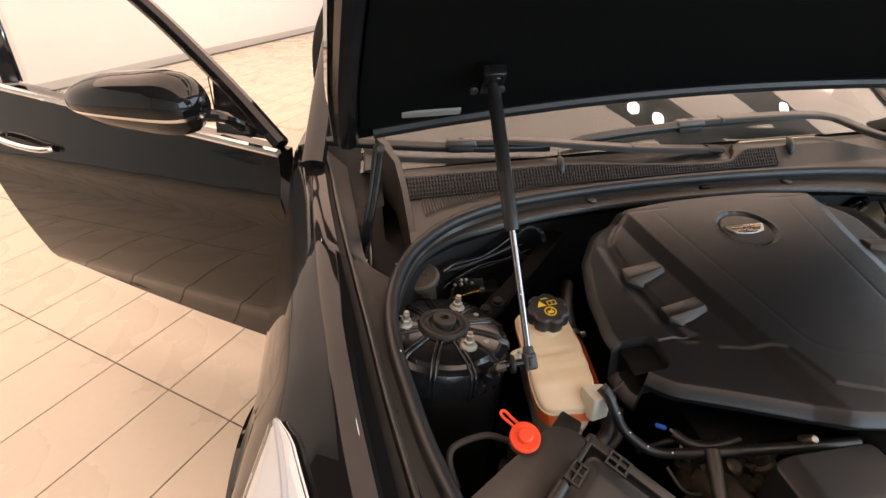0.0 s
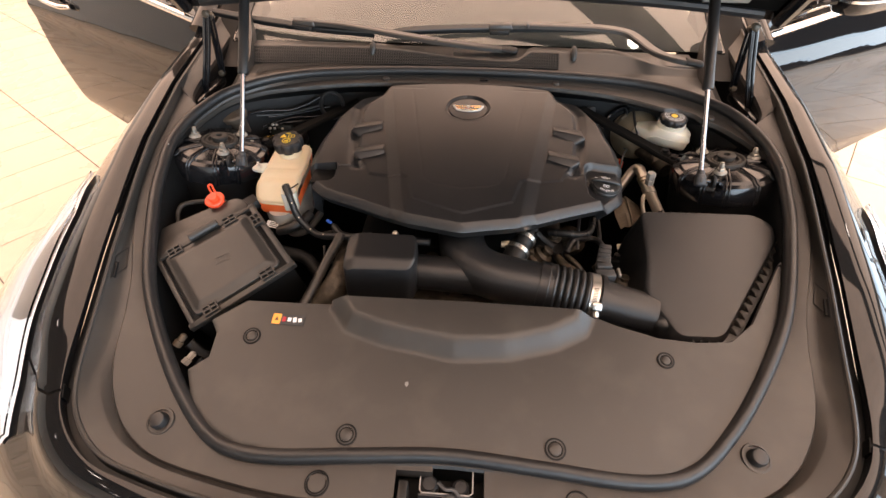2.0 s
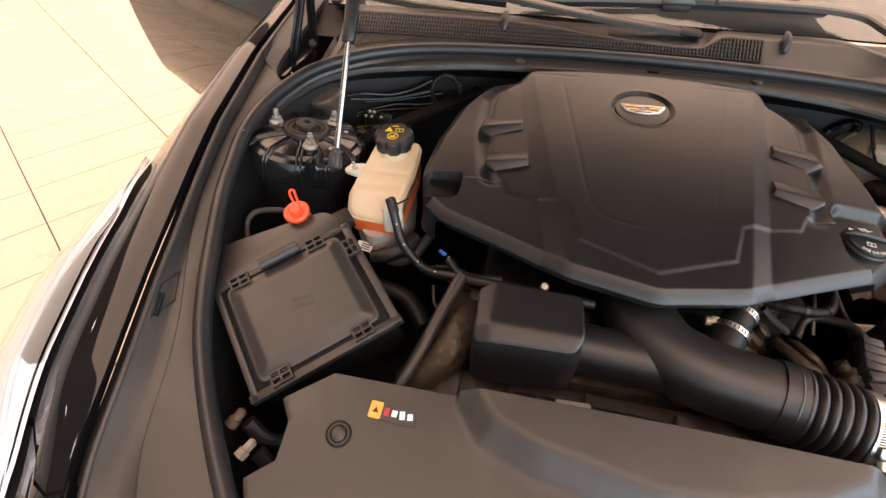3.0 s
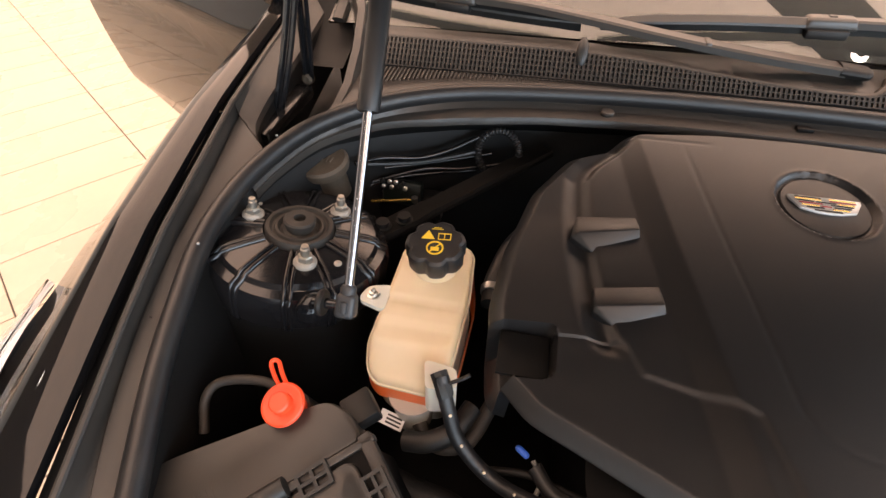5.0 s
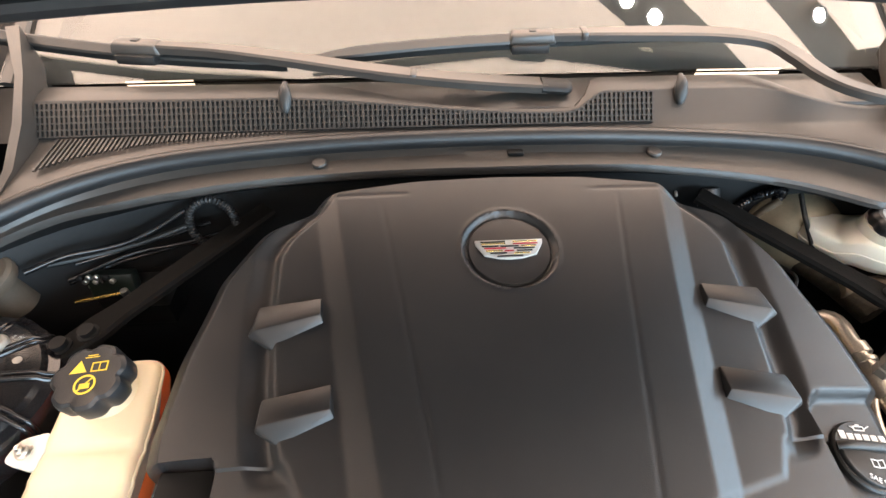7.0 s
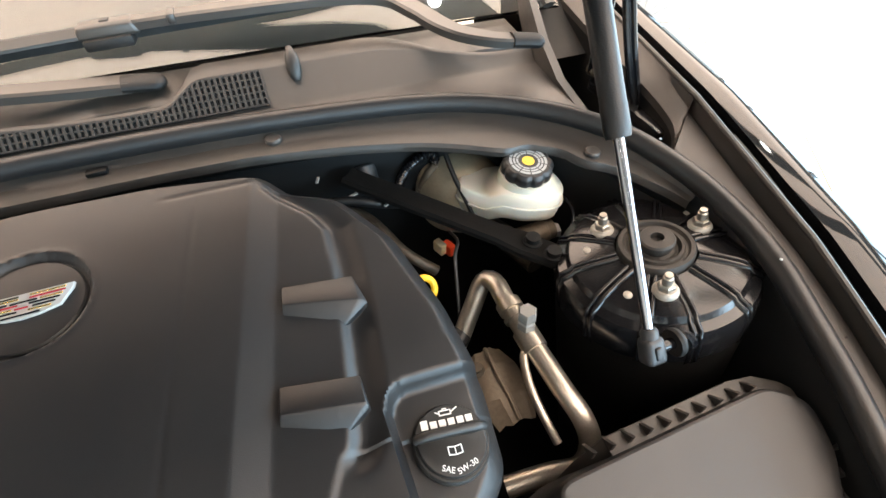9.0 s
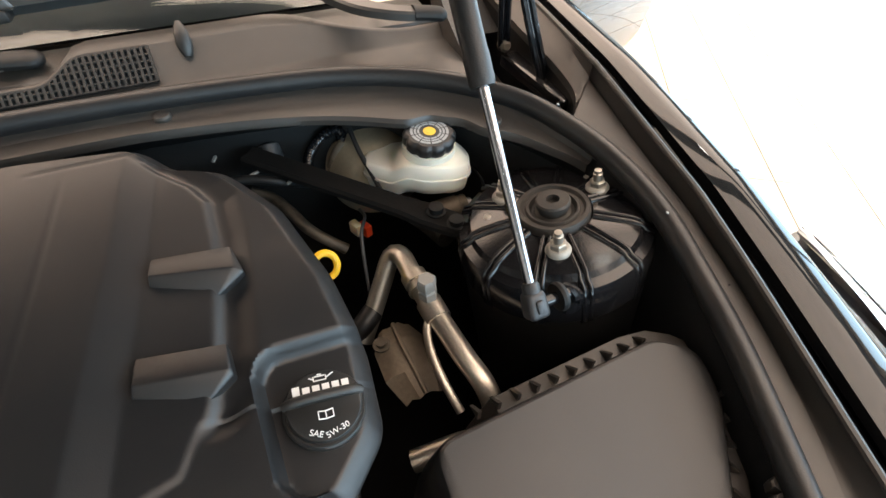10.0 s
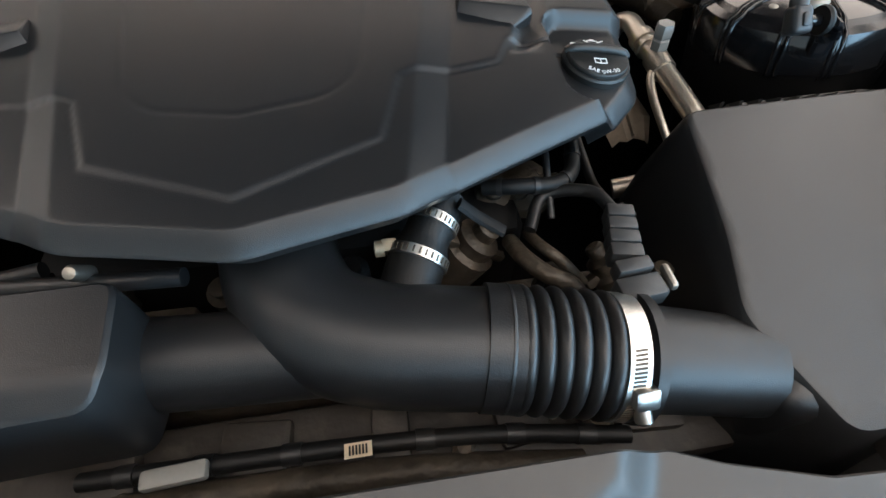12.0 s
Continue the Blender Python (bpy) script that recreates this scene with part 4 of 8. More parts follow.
for sx in (-1, 1):
    bm = bmesh.new()
    sweep(bm, [hood_pt(u, sx * (float(np.interp(u, [q[0] for q in HW], [q[1] for q in HW])) - 0.028), 0.0) for u in (0.02, 0.2, 0.45, 0.7, 0.95)], 0.018, n=30, sides=8, flat=0.8)
    part("inner_frame", bm, GLOSS, hood)
    bm = bmesh.new()
    m = Matrix.Translation(hood_pt(0.075, sx * 0.56, 0.0)) @ Matrix.Rotation(radians(-HOOD_TILT), 4, "X")
    box(bm, (0.10, 0.018, 0.004), m, 0.001)
    part("sticker", bm, GREYLABEL, hood)
    # hinge: two flat links and their foot
    for k, (p, q) in enumerate((((0.704, 0.968, 0.945), (0.652, 1.000, 1.135)), ((0.690, 1.060, 0.965), (0.655, 1.020, 1.125)))):
        link = [Vector((sx * p[0], p[1], p[2])), Vector((sx * (p[0] * 0.45 + q[0] * 0.55), p[1] * 0.45 + q[1] * 0.55, p[2] * 0.5 + q[2] * 0.5)), Vector((sx * q[0], q[1], q[2]))]
        bm = bmesh.new()
        for o in (-0.0055, 0.0055):
            sweep(bm, [v + Vector((o, 0, 0)) for v in link], 0.0042, n=12, sides=8, flat=1.0)
        sweep(bm, [v + Vector((0, 0.003, 0)) for v in link], 0.0065, n=12, sides=6, flat=0.5)
        part("hinge_link", bm, GLOSS, hood)
        for v in (link[0], link[2]):
            bm = bmesh.new()
            lathe(bm, [(0.0, -0.006), (0.009, -0.006), (0.009, 0.006), (0.005, 0.009), (0.0, 0.009)], 14, Matrix.Translation(v) @ Matrix.Rotation(radians(80), 4, "X"))
            part("pivot", bm, DULLALU, hood)
    bm = bmesh.new()
    box(bm, (0.03, 0.16, 0.02), Matrix.Translation((sx * 0.70, 0.98, 0.945)), 0.004)
    part("hinge_foot", bm, GLOSS, hood)
    # dark pocket beside the cowl
    bm = bmesh.new()
    prism(bm, [(sx * x, y) for x, y in ((0.665, 0.87), (0.80, 0.87), (0.80, 1.42), (0.58, 1.42), (0.585, 1.05), (0.625, 0.95))][::sx], 0.83, 0.885)
    part("hinge_pocket", bm, DARK, car)
    # trim between pocket and fender
    inner = spline([(x, y, 0) for x, y in ((0.648, 0.840), (0.668, 0.858), (0.684, 0.875), (0.696, 0.900), (0.704, 0.955), (0.712, 1.05), (0.722, 1.15), (0.735, 1.28))], 40)
    edge_line = [q for q in spline([(x, y, 0) for x, y in EDGE], 200) if 0.898 < q.y < 1.36][::-1]
    outer = [edge_line[round((len(edge_line) - 1) * max(0.0, (k - 6) / 33))] for k in range(40)]
    rows = []
    for f, z0, z1 in ((0, -0.006, 0.001), (0.45, 0.000, 0.010), (0.88, 0.001, 0.019), (1.0, 0.025, 0.024)):
        rows.append([])
        for k in range(40):
            p = inner[k].lerp(outer[k] - Vector((0.006, 0, 0)), f)
            rows[-1].append(Vector((sx * p.x, p.y, zs(p.y) + z0 + (z1 - z0) * step01(k, 0, 14))))
    bm = bmesh.new()
    loft(bm, [[q + Vector((-sx * 0.001, 0, -0.010)) for q in rows[0]]] + rows)
    strip = part("hinge_trim", bm, TRIM, car, "curved dark plastic trim round the hood hinge pocket", sharp=40)
    # inner side of the trim, coloured near-black for the shade in the pocket
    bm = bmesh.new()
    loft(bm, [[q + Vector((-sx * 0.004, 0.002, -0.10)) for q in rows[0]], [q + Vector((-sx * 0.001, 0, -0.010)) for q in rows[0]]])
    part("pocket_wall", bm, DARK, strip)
    bm = bmesh.new()
    sweep(bm, [q + Vector((sx * 0.002, 0, 0.0)) for q in rows[-1]], 0.0036, n=80, sides=8)
    part("bead", bm, TRIM, strip)
    bm = bmesh.new()
    loft(bm, [[q + Vector((sx * d, 0, z)) for q in rows[-1]] for d, z in ((0.003, 0.0), (0.007, -0.016), (0.018, -0.018), (0.027, -0.016))])
    part("gutter", bm, BLACKRUBBER, car, "dark channel between trim and fender")
    bm = bmesh.new()
    loft(bm, [[Vector((sx * x, y, z)) for x, y, z in ((0.600, 0.945, 0.970), (0.601, 1.02, 0.985), (0.604, 1.08, 1.015), (0.612, 1.14, 1.052), (0.64, 1.22, 1.085))],
              [Vector((sx * x, y, z)) for x, y, z in ((0.612, 0.940, 0.968), (0.613, 1.02, 0.985), (0.616, 1.08, 1.015), (0.624, 1.14, 1.050), (0.66, 1.22, 1.083))],
              [Vector((sx * x, y, z)) for x, y, z in ((0.614, 0.940, 0.88), (0.618, 1.02, 0.89), (0.622, 1.08, 0.90), (0.630, 1.14, 0.93), (0.67, 1.22, 0.96))]])
    loft(bm, [[Vector((sx * x, y, z)) for x, y, z in ((0.600, 0.945, 0.970), (0.601, 1.02, 0.985), (0.604, 1.08, 1.015), (0.612, 1.14, 1.052), (0.64, 1.22, 1.085))],
              [Vector((sx * x, y, z)) for x, y, z in ((0.598, 0.95, 0.95), (0.599, 1.02, 0.955), (0.602, 1.08, 0.97), (0.610, 1.14, 1.0), (0.638, 1.22, 1.02))]])
    part("cowl_end", bm, TRIM, car)
    bm = bmesh.new()
    loft(bm, [[Vector((sx * x, y, z)) for y, z in ((1.12, 0.96), (1.2, 0.985), (1.3, 1.03), (1.42, 1.09))] for x, z in ((0.655, 0), (0.79, 0))] )
    loft(bm, [[Vector((sx * 0.66, y, z)) for y, z in ((1.12, 0.96), (1.2, 0.985), (1.3, 1.03), (1.42, 1.09))], [Vector((sx * 0.66, y, 0.7)) for y in (1.12, 1.2, 1.3, 1.42)]])
    part("plenum_side", bm, DARK, car)

# ---- doors, both open ----
def door(sx):
    hinge, ang = Vector((sx * 0.93, 1.45, 0)), math.atan2(0.66, 1.14)
    d = Vector((sx * math.cos(ang), math.sin(ang), 0))
    n = Vector((-d.y * sx, d.x * sx, 0)) * (-1 if sx > 0 else -1)
    n = n if n.y < 0 else -n  # towards the nose
    def P(s, z, off=0.0):
        bulge = 0.05 * math.sin(math.pi * min(max((z - 0.25) / 0.85, 0), 1))
        return hinge + d * s + n * (bulge + off) + Vector((0, 0, z))
    def belt(s):
        return 0.985 + 0.10 * s / 1.2
    def bottom(s):
        return 0.235 + 0.141 * (max(s, 0) / 1.24) ** 1.6
    def rear(z):
        return 1.237 + 0.06 * step01(z, 0.3, 0.85) - 0.06 * step01(z, 0.85, 1.1)
    def front(z):
        return -0.03 + 0.13 * step01(z, 0.75, 0.3)
    body = bmesh.new()
    rows = []
    for k in range(25):
        row = []
        for i in range(29):
            f = i / 28
            z = 0.0
            s = f * 1.3
            z = bottom(s) + (belt(s) - bottom(s)) * k / 24
            s = front(z) + (rear(z) - front(z)) * f
            crease = 0.012 * step01(z, 0.80, 0.86) * (1 - step01(z, 0.86, 0.93)) - 0.012 * step01(z, 0.42, 0.36)
            row.append(P(s, z, crease))
        rows.append(row)
    loft(body, rows)
    back = [[q - n * 0.06 for q in row] for row in rows]
    loft(body, back)
    loft(body, [rows[0], back[0]])
    loft(body, [rows[-1], back[-1]])
    for c3 in (0, -1):
        loft(body, [[r[c3] for r in rows], [r[c3] for r in back]])
    ob = part("door", body, PAINT, car, "open glossy black front door with mirror and chrome handle", sharp=50)
    b = bmesh.new()
    sweep(b, [P(s, belt(s) + 0.006, 0.0) for s in (-0.03, 0.3, 0.6, 0.9, 1.2)], 0.011, n=30, sides=8, flat=1.0)
    part("belt_trim", b, CHROMETRIM, ob)
    b = bmesh.new()
    sweep(b, [P(-0.02, 1.0, -0.03), P(0.15, 1.13, -0.05), P(0.4, 1.32, -0.08), P(0.62, 1.43, -0.10), P(0.9, 1.47, -0.11), P(1.12, 1.44, -0.10)], 0.022, n=40, sides=8)
    part("window_frame", b, PAINT, ob)
    b = bmesh.new()
    sweep(b, [P(1.12, 1.44, -0.10), P(1.08, 1.25, -0.06), P(1.05, 1.09, -0.03)], 0.03, n=14, sides=8)
    part("rear_frame", b, PAINT, ob)
    b = bmesh.new()
    f3 = [P(0.20, 1.01, -0.03), P(0.20, 1.155, -0.05), P(0.02, 1.01, -0.03)]
    vs = [b.verts.new(q) for q in f3] + [b.verts.new(q - n * 0.02) for q in f3]
    b.faces.new(vs[:3]); b.faces.new(vs[3:])
    for i in range(3):
        b.faces.new((vs[i], vs[(i + 1) % 3], vs[3 + (i + 1) % 3], vs[3 + i]))
    part("corner_panel", b, GLOSS, ob)
    b = bmesh.new()
    loops = []
    for off in (-0.035, -0.04):
        loops.append([P(0.20, 1.02, off), P(0.22, 1.17, off - 0.02), P(0.42, 1.31, off - 0.045), P(0.64, 1.41, off - 0.06), P(0.9, 1.45, off - 0.07), P(1.06, 1.42, off - 0.065), P(1.04, 1.09, off)])
    rings = [[b.verts.new(q) for q in lp] for lp in loops]
    b.faces.new(rings[0])
    b.faces.new(rings[1][::-1])
    for k in range(7):
        b.faces.new((rings[0][k], rings[1][k], rings[1][(k + 1) % 7], rings[0][(k + 1) % 7]))
    pane = part("window", b, SIDEGLASS, ob)
    pane.visible_shadow = False
    # mirror: a shell of two tones on a short arm
    c0 = P(0.315, 1.125, 0.11)
    R = Matrix((d, n, Vector((0, 0, 1)))).transposed().to_4x4()
    R.translation = c0
    def shell(z0, z1, grow):
        bb = bmesh.new()
        loops2 = []
        for k in range(9):
            f = k / 8
            z = z0 + (z1 - z0) * f
            w = math.sqrt(max(0.02, 1 - (z / 0.091) ** 2))
            ring = []
            for j in range(32):
                a = 2 * math.pi * j / 32
                c, s = math.cos(a), math.sin(a)
                blunt = 0.38 if c < 0 else 0.8  # square towards the door, rounded at the tip
                x = (0.226 + grow) * (w if c > 0 else w ** 0.45) * math.copysign(abs(c) ** blunt, c)
                taper = 1.0 - 0.30 * (x / 0.226 + 1) / 2
                ring.append(R @ Vector((x, (0.07 + grow) * w * math.copysign(abs(s) ** 0.75, s), z * taper - 0.012 * (x / 0.226 + 1) / 2)))
            loops2.append(ring)
        loft(bb, loops2, around=True, caps=True)
        return bb
    mir = part("mirror", shell(-0.02, 0.086, 0.0), PAINT, ob, "black door mirror with body-coloured cap")
    part("mirror_foot", shell(-0.066, -0.026, -0.004), PAINT, mir)
    part("chrome_band", shell(-0.027, -0.019, 0.002), CHROMETRIM, mir)
    b = bmesh.new()
    sweep(b, [c0 - d * 0.16 + Vector((0, 0, -0.03)), c0 - d * 0.24 - n * 0.04 + Vector((0, 0, -0.035)), P(0.06, 1.03, -0.01)], 0.022, n=14, sides=10, flat=0.7)
    part("mirror_arm", b, PAINT, mir)
    b = bmesh.new()
    sweep(b, [P(0.88, 0.905, 0.012), P(0.90, 0.908, 0.035), P(1.0, 0.915, 0.042), P(1.1, 0.925, 0.035), P(1.13, 0.928, 0.012)], 0.013, n=24, sides=10, flat=0.8)
    part("handle", b, CHROMETRIM, ob, "chrome door handle")
    return ob


for sx in (-1, 1):
    door(sx)

# ---- engine cover ----
def zc(x, y):
    return 0.940 + 0.116 * (y - 0.54) - (0.20 - 0.15 * step01(y, 0.80, 0.955)) * x * x


def seg_dist(x, y, pts):
    best = 9.0
    for (ax, ay), (bx, by) in zip(pts, pts[1:]):
        dx, dy = bx - ax, by - ay
        t = min(max(((x - ax) * dx + (y - ay) * dy) / (dx * dx + dy * dy), 0.0), 1.0)
        best = min(best, math.hypot(x - ax - t * dx, y - ay - t * dy))
    return best


def rrect(x, y, cx, cy, hx, hy, r):
    """Signed distance to a rounded rectangle."""
    qx, qy = abs(x - cx) - hx + r, abs(y - cy) - hy + r
    return math.hypot(max(qx, 0), max(qy, 0)) + min(max(qx, qy), 0) - r


COVER_HALF = [(0, 0.966), (0.10, 0.963), (0.192, 0.951), (0.265, 0.905), (0.302, 0.85), (0.323, 0.765), (0.329, 0.69), (0.320, 0.625), (0.285, 0.590), (0.135, 0.521), (0.105, 0.500), (0, 0.478)]
COVER_OUT = rounded(mirrored(COVER_HALF), 0.009, 3)
PAN = [(0.0, 0.50), (0.097, 0.54), (0.116, 0.603), (0.131, 0.611), (0.20, 0.629), (0.216, 0.66)]
CHANNEL = [(0.198, 0.940), (0.238, 0.897), (0.249, 0.875), (0.248, 0.83), (0.243, 0.78), (0.234, 0.72), (0.223, 0.67), (0.212, 0.645)]


def cover_height(x, y):
    ax = abs(x)
    h = zc(x, y)
    xin = 0.108 + 0.19 * (y - 0.498)
    h += 0.004 - 0.0095 * min(max((ax - xin) / 0.026, 0.0), 1.0)
    xp = float(np.interp(y, [0.5, 0.54, 0.603, 0.611, 0.629, 0.66], [0.0, 0.097, 0.116, 0.131, 0.20, 0.216]))
    if y < 0.66:
        d = seg_dist(ax, y, PAN)
        h -= 0.0022 * (step01(d, 0.0, 0.0024) if ax > xp else 0.0)
        h -= 0.0014 * math.exp(-(d / 0.0017) ** 2)
    # the step outside the side panels: sharp at the panel, easing out to the shoulder
    xc = float(np.interp(y, [q[1] for q in reversed(CHANNEL)], [q[0] for q in reversed(CHANNEL)]))
    fade = step01(y, 0.640, 0.665) * (1 - step01(y, 0.930, 0.947))
    h -= 0.0075 * fade * step01(ax, xc - 0.003, xc + 0.009) * (1 - step01(ax, xc + 0.012, xc + 0.034))
    h -= 0.0010 * math.exp(-((y - 0.944 + 0.1 * (ax - 0.15) ** 2) / 0.0018) ** 2) * step01(ax, 0.10, 0.12) * (1 - step01(ax, 0.19, 0.20))
    # fine groove round the middle field
    xg, yf = 0.092 + 0.171 * (y - 0.657), 0.572 + 0.2 * ax
    px, py = ax - (xg - 0.03), (yf + 0.03) - y
    d = 0.03 - math.hypot(px, py) if px > 0 and py > 0 else min(xg - ax, y - yf)
    h -= 0.0006 * math.exp(-(d / 0.0019) ** 2) * (1 - step01(y, 0.90, 0.95))
    # badge bowl
    db = math.hypot(x, y - 0.860)
    h -= 0.006 * (1 - step01(db, 0.0470, 0.0520))
    h += 0.0008 * math.exp(-((db - 0.053) / 0.0025) ** 2)
    # hand hole at the passenger side and well of the oil filler
    h -= 0.055 * (1 - step01(rrect(x, y, -0.303, 0.6430, 0.026, 0.0260, 0.008), -0.002, 0.002))
    h -= 0.016 * (1 - step01(rrect(x, y, 0.318, 0.644, 0.062, 0.056, 0.022), -0.004, 0.004))
    # shoulders ease down to the rim
    return h


cover = thing("engine_cover", "charcoal black plastic engine cover with moulded fins and round badge", "engine cover", "", (0, 0.73, 0.85))
bm = bmesh.new()
sheet(bm, COVER_OUT, 0.0024, cover_height, [(0.001, 0.0008), (0.013, 0.0105), (0.0140, 0.0140), (0.010, 0.020), (-0.004, 0.040)])
part("shell", bm, COVER, cover, sharp=38)
# added black plate that stands in for the shade down in the hand hole
bm = bmesh.new()
box(bm, (0.0485, 0.0485, 0.004), Matrix.Translation((-0.303, 0.643, zc(-0.303, 0.643) - 0.020)), 0.001)
part("hole_shade", bm, DARK, cover, "black plate for the shade inside the hand hole")
POD1 = [(0.199, 0.816), (0.262, 0.812), (0.268, 0.779), (0.243, 0.766), (0.194, 0.788)]
POD2 = [(0.181, 0.724), (0.243, 0.715), (0.244, 0.686), (0.221, 0.674), (0.175, 0.693)]
for sx in (-1, 1):
    for pod in (POD1, POD2):
        bm = bmesh.new()
        (ix, iy), (ox, oy), (mx, my), (tx, ty), (fx, fy) = pod
        def at(x, y, lift):
            return bm.verts.new(Vector((sx * x, y, zc(x, y) - 0.003 + lift)))
        r0, r1 = at(ix, iy, 0.0005), at(ox, oy, 0.0005)
        c0v, c1 = at(ix - 0.002, fy + 0.006, 0.0055), at(ox - 0.001, my + 0.003, 0.0065)
        o1, t1, f1 = at(mx, my, 0.0020), at(tx, ty, -0.0055), at(fx, fy, -0.0050)
        low = [at(x + (0.004 if k == 3 else 0), y + (0.003 if k > 1 else 0), -0.012) for k, (x, y) in enumerate(pod)]
        for quad in ((r0, r1, c1, c0v), (c0v, c1, t1, f1), (r1, o1, c1), (c1, o1, t1), (r0, c0v, f1)):
            bm.faces.new(quad)
        rim_v = [r0, r1, o1, t1, f1]
        for k in range(5):
            bm.faces.new((rim_v[k], low[k], low[(k + 1) % 5], rim_v[(k + 1) % 5]))
        bmesh.ops.recalc_face_normals(bm, faces=bm.faces[:])
        bmesh.ops.bevel(bm, geom=[e for e in bm.edges if not e.is_boundary], offset=0.0014, segments=2, profile=0.5, affect="EDGES")
        part("vent_fin", bm, COVER, cover, sharp=30)
# badge: a dark disc with a plain crest of bright bars
m = tilt_at(0, 0.860, zc(0, 0.860) - 0.0005, 0.116)
bm = bmesh.new()
lathe(bm, [(0.0455, -0.008), (0.0455, -0.001), (0.044, 0.0008), (0.030, 0.0016), (0.0, 0.002)], 48, m)
badge = part("badge", bm, COVER, cover, "round dark badge with a bright crest")
CREST = [(-0.037, 0.011), (0.037, 0.011), (0.0365, 0.006), (0.028, -0.009), (0.012, -0.0135), (0.0, -0.0145), (-0.012, -0.0135), (-0.028, -0.009), (-0.0365, 0.006)]
bm = bmesh.new()
prism(bm, CREST, 0.001, 0.0040, m, 0.0008)
crest = part("crest", bm, SILVER, badge, "chrome crest")
for k, (x0, x1, y, mm) in enumerate(((-0.031, -0.004, 0.0115, GLOSS), (0.004, 0.031, 0.0115, GOLD), (-0.031, -0.004, 0.0085, GOLD), (0.004, 0.031, 0.0078, CRIMSON), (-0.030, -0.012, 0.0045, GLOSS), (-0.010, 0.010, 0.0040, GLOSS), (0.012, 0.029, 0.0040, GOLD), (-0.028, -0.004, 0.0010, CRIMSON), (0.004, 0.027, 0.0005, GLOSS), (-0.026, -0.008, -0.0030, GOLD), (-0.006, 0.004, -0.0035, CRIMSON), (0.007, 0.024, -0.0035, GLOSS), (-0.022, -0.004, -0.0070, GLOSS), (0.004, 0.021, -0.0075, GOLD), (-0.015, 0.013, -0.0120, GLOSS))):
    bm = bmesh.new()
    box(bm, (x1 - x0, 0.0018, 0.0006), m @ Matrix.Translation(((x0 + x1) / 2, y * 0.82 - 0.0012, 0.0043)), 0.0003, 1)
    part("bar", bm, mm, crest)

# oil filler cap in its well
oil = thing("oil_filler_cap", "round black oil filler cap with white lettering", "oil cap", "", (0.291, 0.648, 0.905))
m = tilt_at(0.296, 0.648, 0.909, 0.11, -0.10)
bm = bmesh.new()
lathe(bm, [(0.030, -0.02), (0.0310, 0.004), (0.0312, 0.0075), (0.0298, 0.0095), (0.0, 0.0098)], 48, m)
part("cap_body", bm, PLASTIC, oil)
R8 = Matrix.Rotation(radians(-6), 4, "Z")
# the raised half with its grip ridge
half = [(0.0285 * math.cos(a), 0.0285 * math.sin(a) + 0.001) for a in [math.pi + math.pi * k / 20 for k in range(21)]]
bm = bmesh.new()
prism(bm, half + [(0.0290, 0.003), (0.0270, 0.0085), (-0.0270, 0.0085), (-0.0290, 0.003)], 0.008, 0.0132, m @ R8, 0.002)
part("raised_half", bm, PLASTIC, oil)
bm = bmesh.new()
sweep(bm, [m @ R8 @ Vector((x, 0.0065, z)) for x, z in ((-0.0285, 0.010), (-0.021, 0.0145), (0.0, 0.0160), (0.021, 0.0145), (0.0285, 0.010))], 0.0042, n=30, sides=12)
part("grip_ridge", bm, PLASTIC, oil)
for words, turn in (("SAE", -24), ("5W-30", 17)):
    a = radians(turn)
    text_part("lettering", words, 0.0064, m @ R8 @ Matrix.Rotation(a, 4, "Z") @ Matrix.Translation((0, -0.0220, 0.0136)), WPRINT, oil, "white lettering")
for k, (x, h) in enumerate(((-0.0190, 0.0075), (-0.0115, 0.0055), (-0.0040, 0.0055), (0.0035, 0.0055), (0.0110, 0.0055), (0.0185, 0.0055))):
    bm = bmesh.new()
    box(bm, (0.0056, h, 0.0006), m @ R8 @ Matrix.Translation((x, 0.0155 + (h - 0.005) / 2, 0.0101)), 0.0)
    part("maker_bar", bm, WPRINT, oil, flat=True)
bm = bmesh.new()
can = m @ R8 @ Matrix.Translation((0, 0.0238, 0.0101))
for x, y, w, h, turn in ((0, -0.0018, 0.0100, 0.0009, 0), (0, 0.0018, 0.0080, 0.0009, 0), (-0.0048, 0, 0.0009, 0.0040, 0), (0.0048, 0, 0.0009, 0.0040, 0), (0.0078, 0.0012, 0.0068, 0.0009, 28), (-0.0066, 0.0006, 0.0040, 0.0009, -30), (0, 0.0032, 0.0036, 0.0008, 0)):
    box(bm, (w, h, 0.0006), can @ Matrix.Translation((x, y, 0)) @ Matrix.Rotation(radians(turn), 4, "Z"))
tagged(part("oil_can_sign", bm, WPRINT, oil, "white oil can pictogram", flat=True), "white oil can pictogram", "", "", "stuff")
bm = bmesh.new()
book = m @ R8 @ Matrix.Translation((0, -0.0075, 0.0136))
for x, y, w, h, turn in ((-0.0028, 0.0030, 0.0054, 0.0008, -8), (0.0028, 0.0030, 0.0054, 0.0008, 8), (-0.0028, -0.0030, 0.0054, 0.0008, -8), (0.0028, -0.0030, 0.0054, 0.0008, 8), (-0.0054, 0.0002, 0.0008, 0.0064, 0), (0.0054, 0.0002, 0.0008, 0.0064, 0), (0, 0, 0.0007, 0.0062, 0)):
    box(bm, (w, h, 0.0006), book @ Matrix.Translation((x, y, 0)) @ Matrix.Rotation(radians(turn), 4, "Z"))
tagged(part("manual_sign", bm, WPRINT, oil, "white open book pictogram", flat=True), "white open book pictogram", "", "", "stuff")

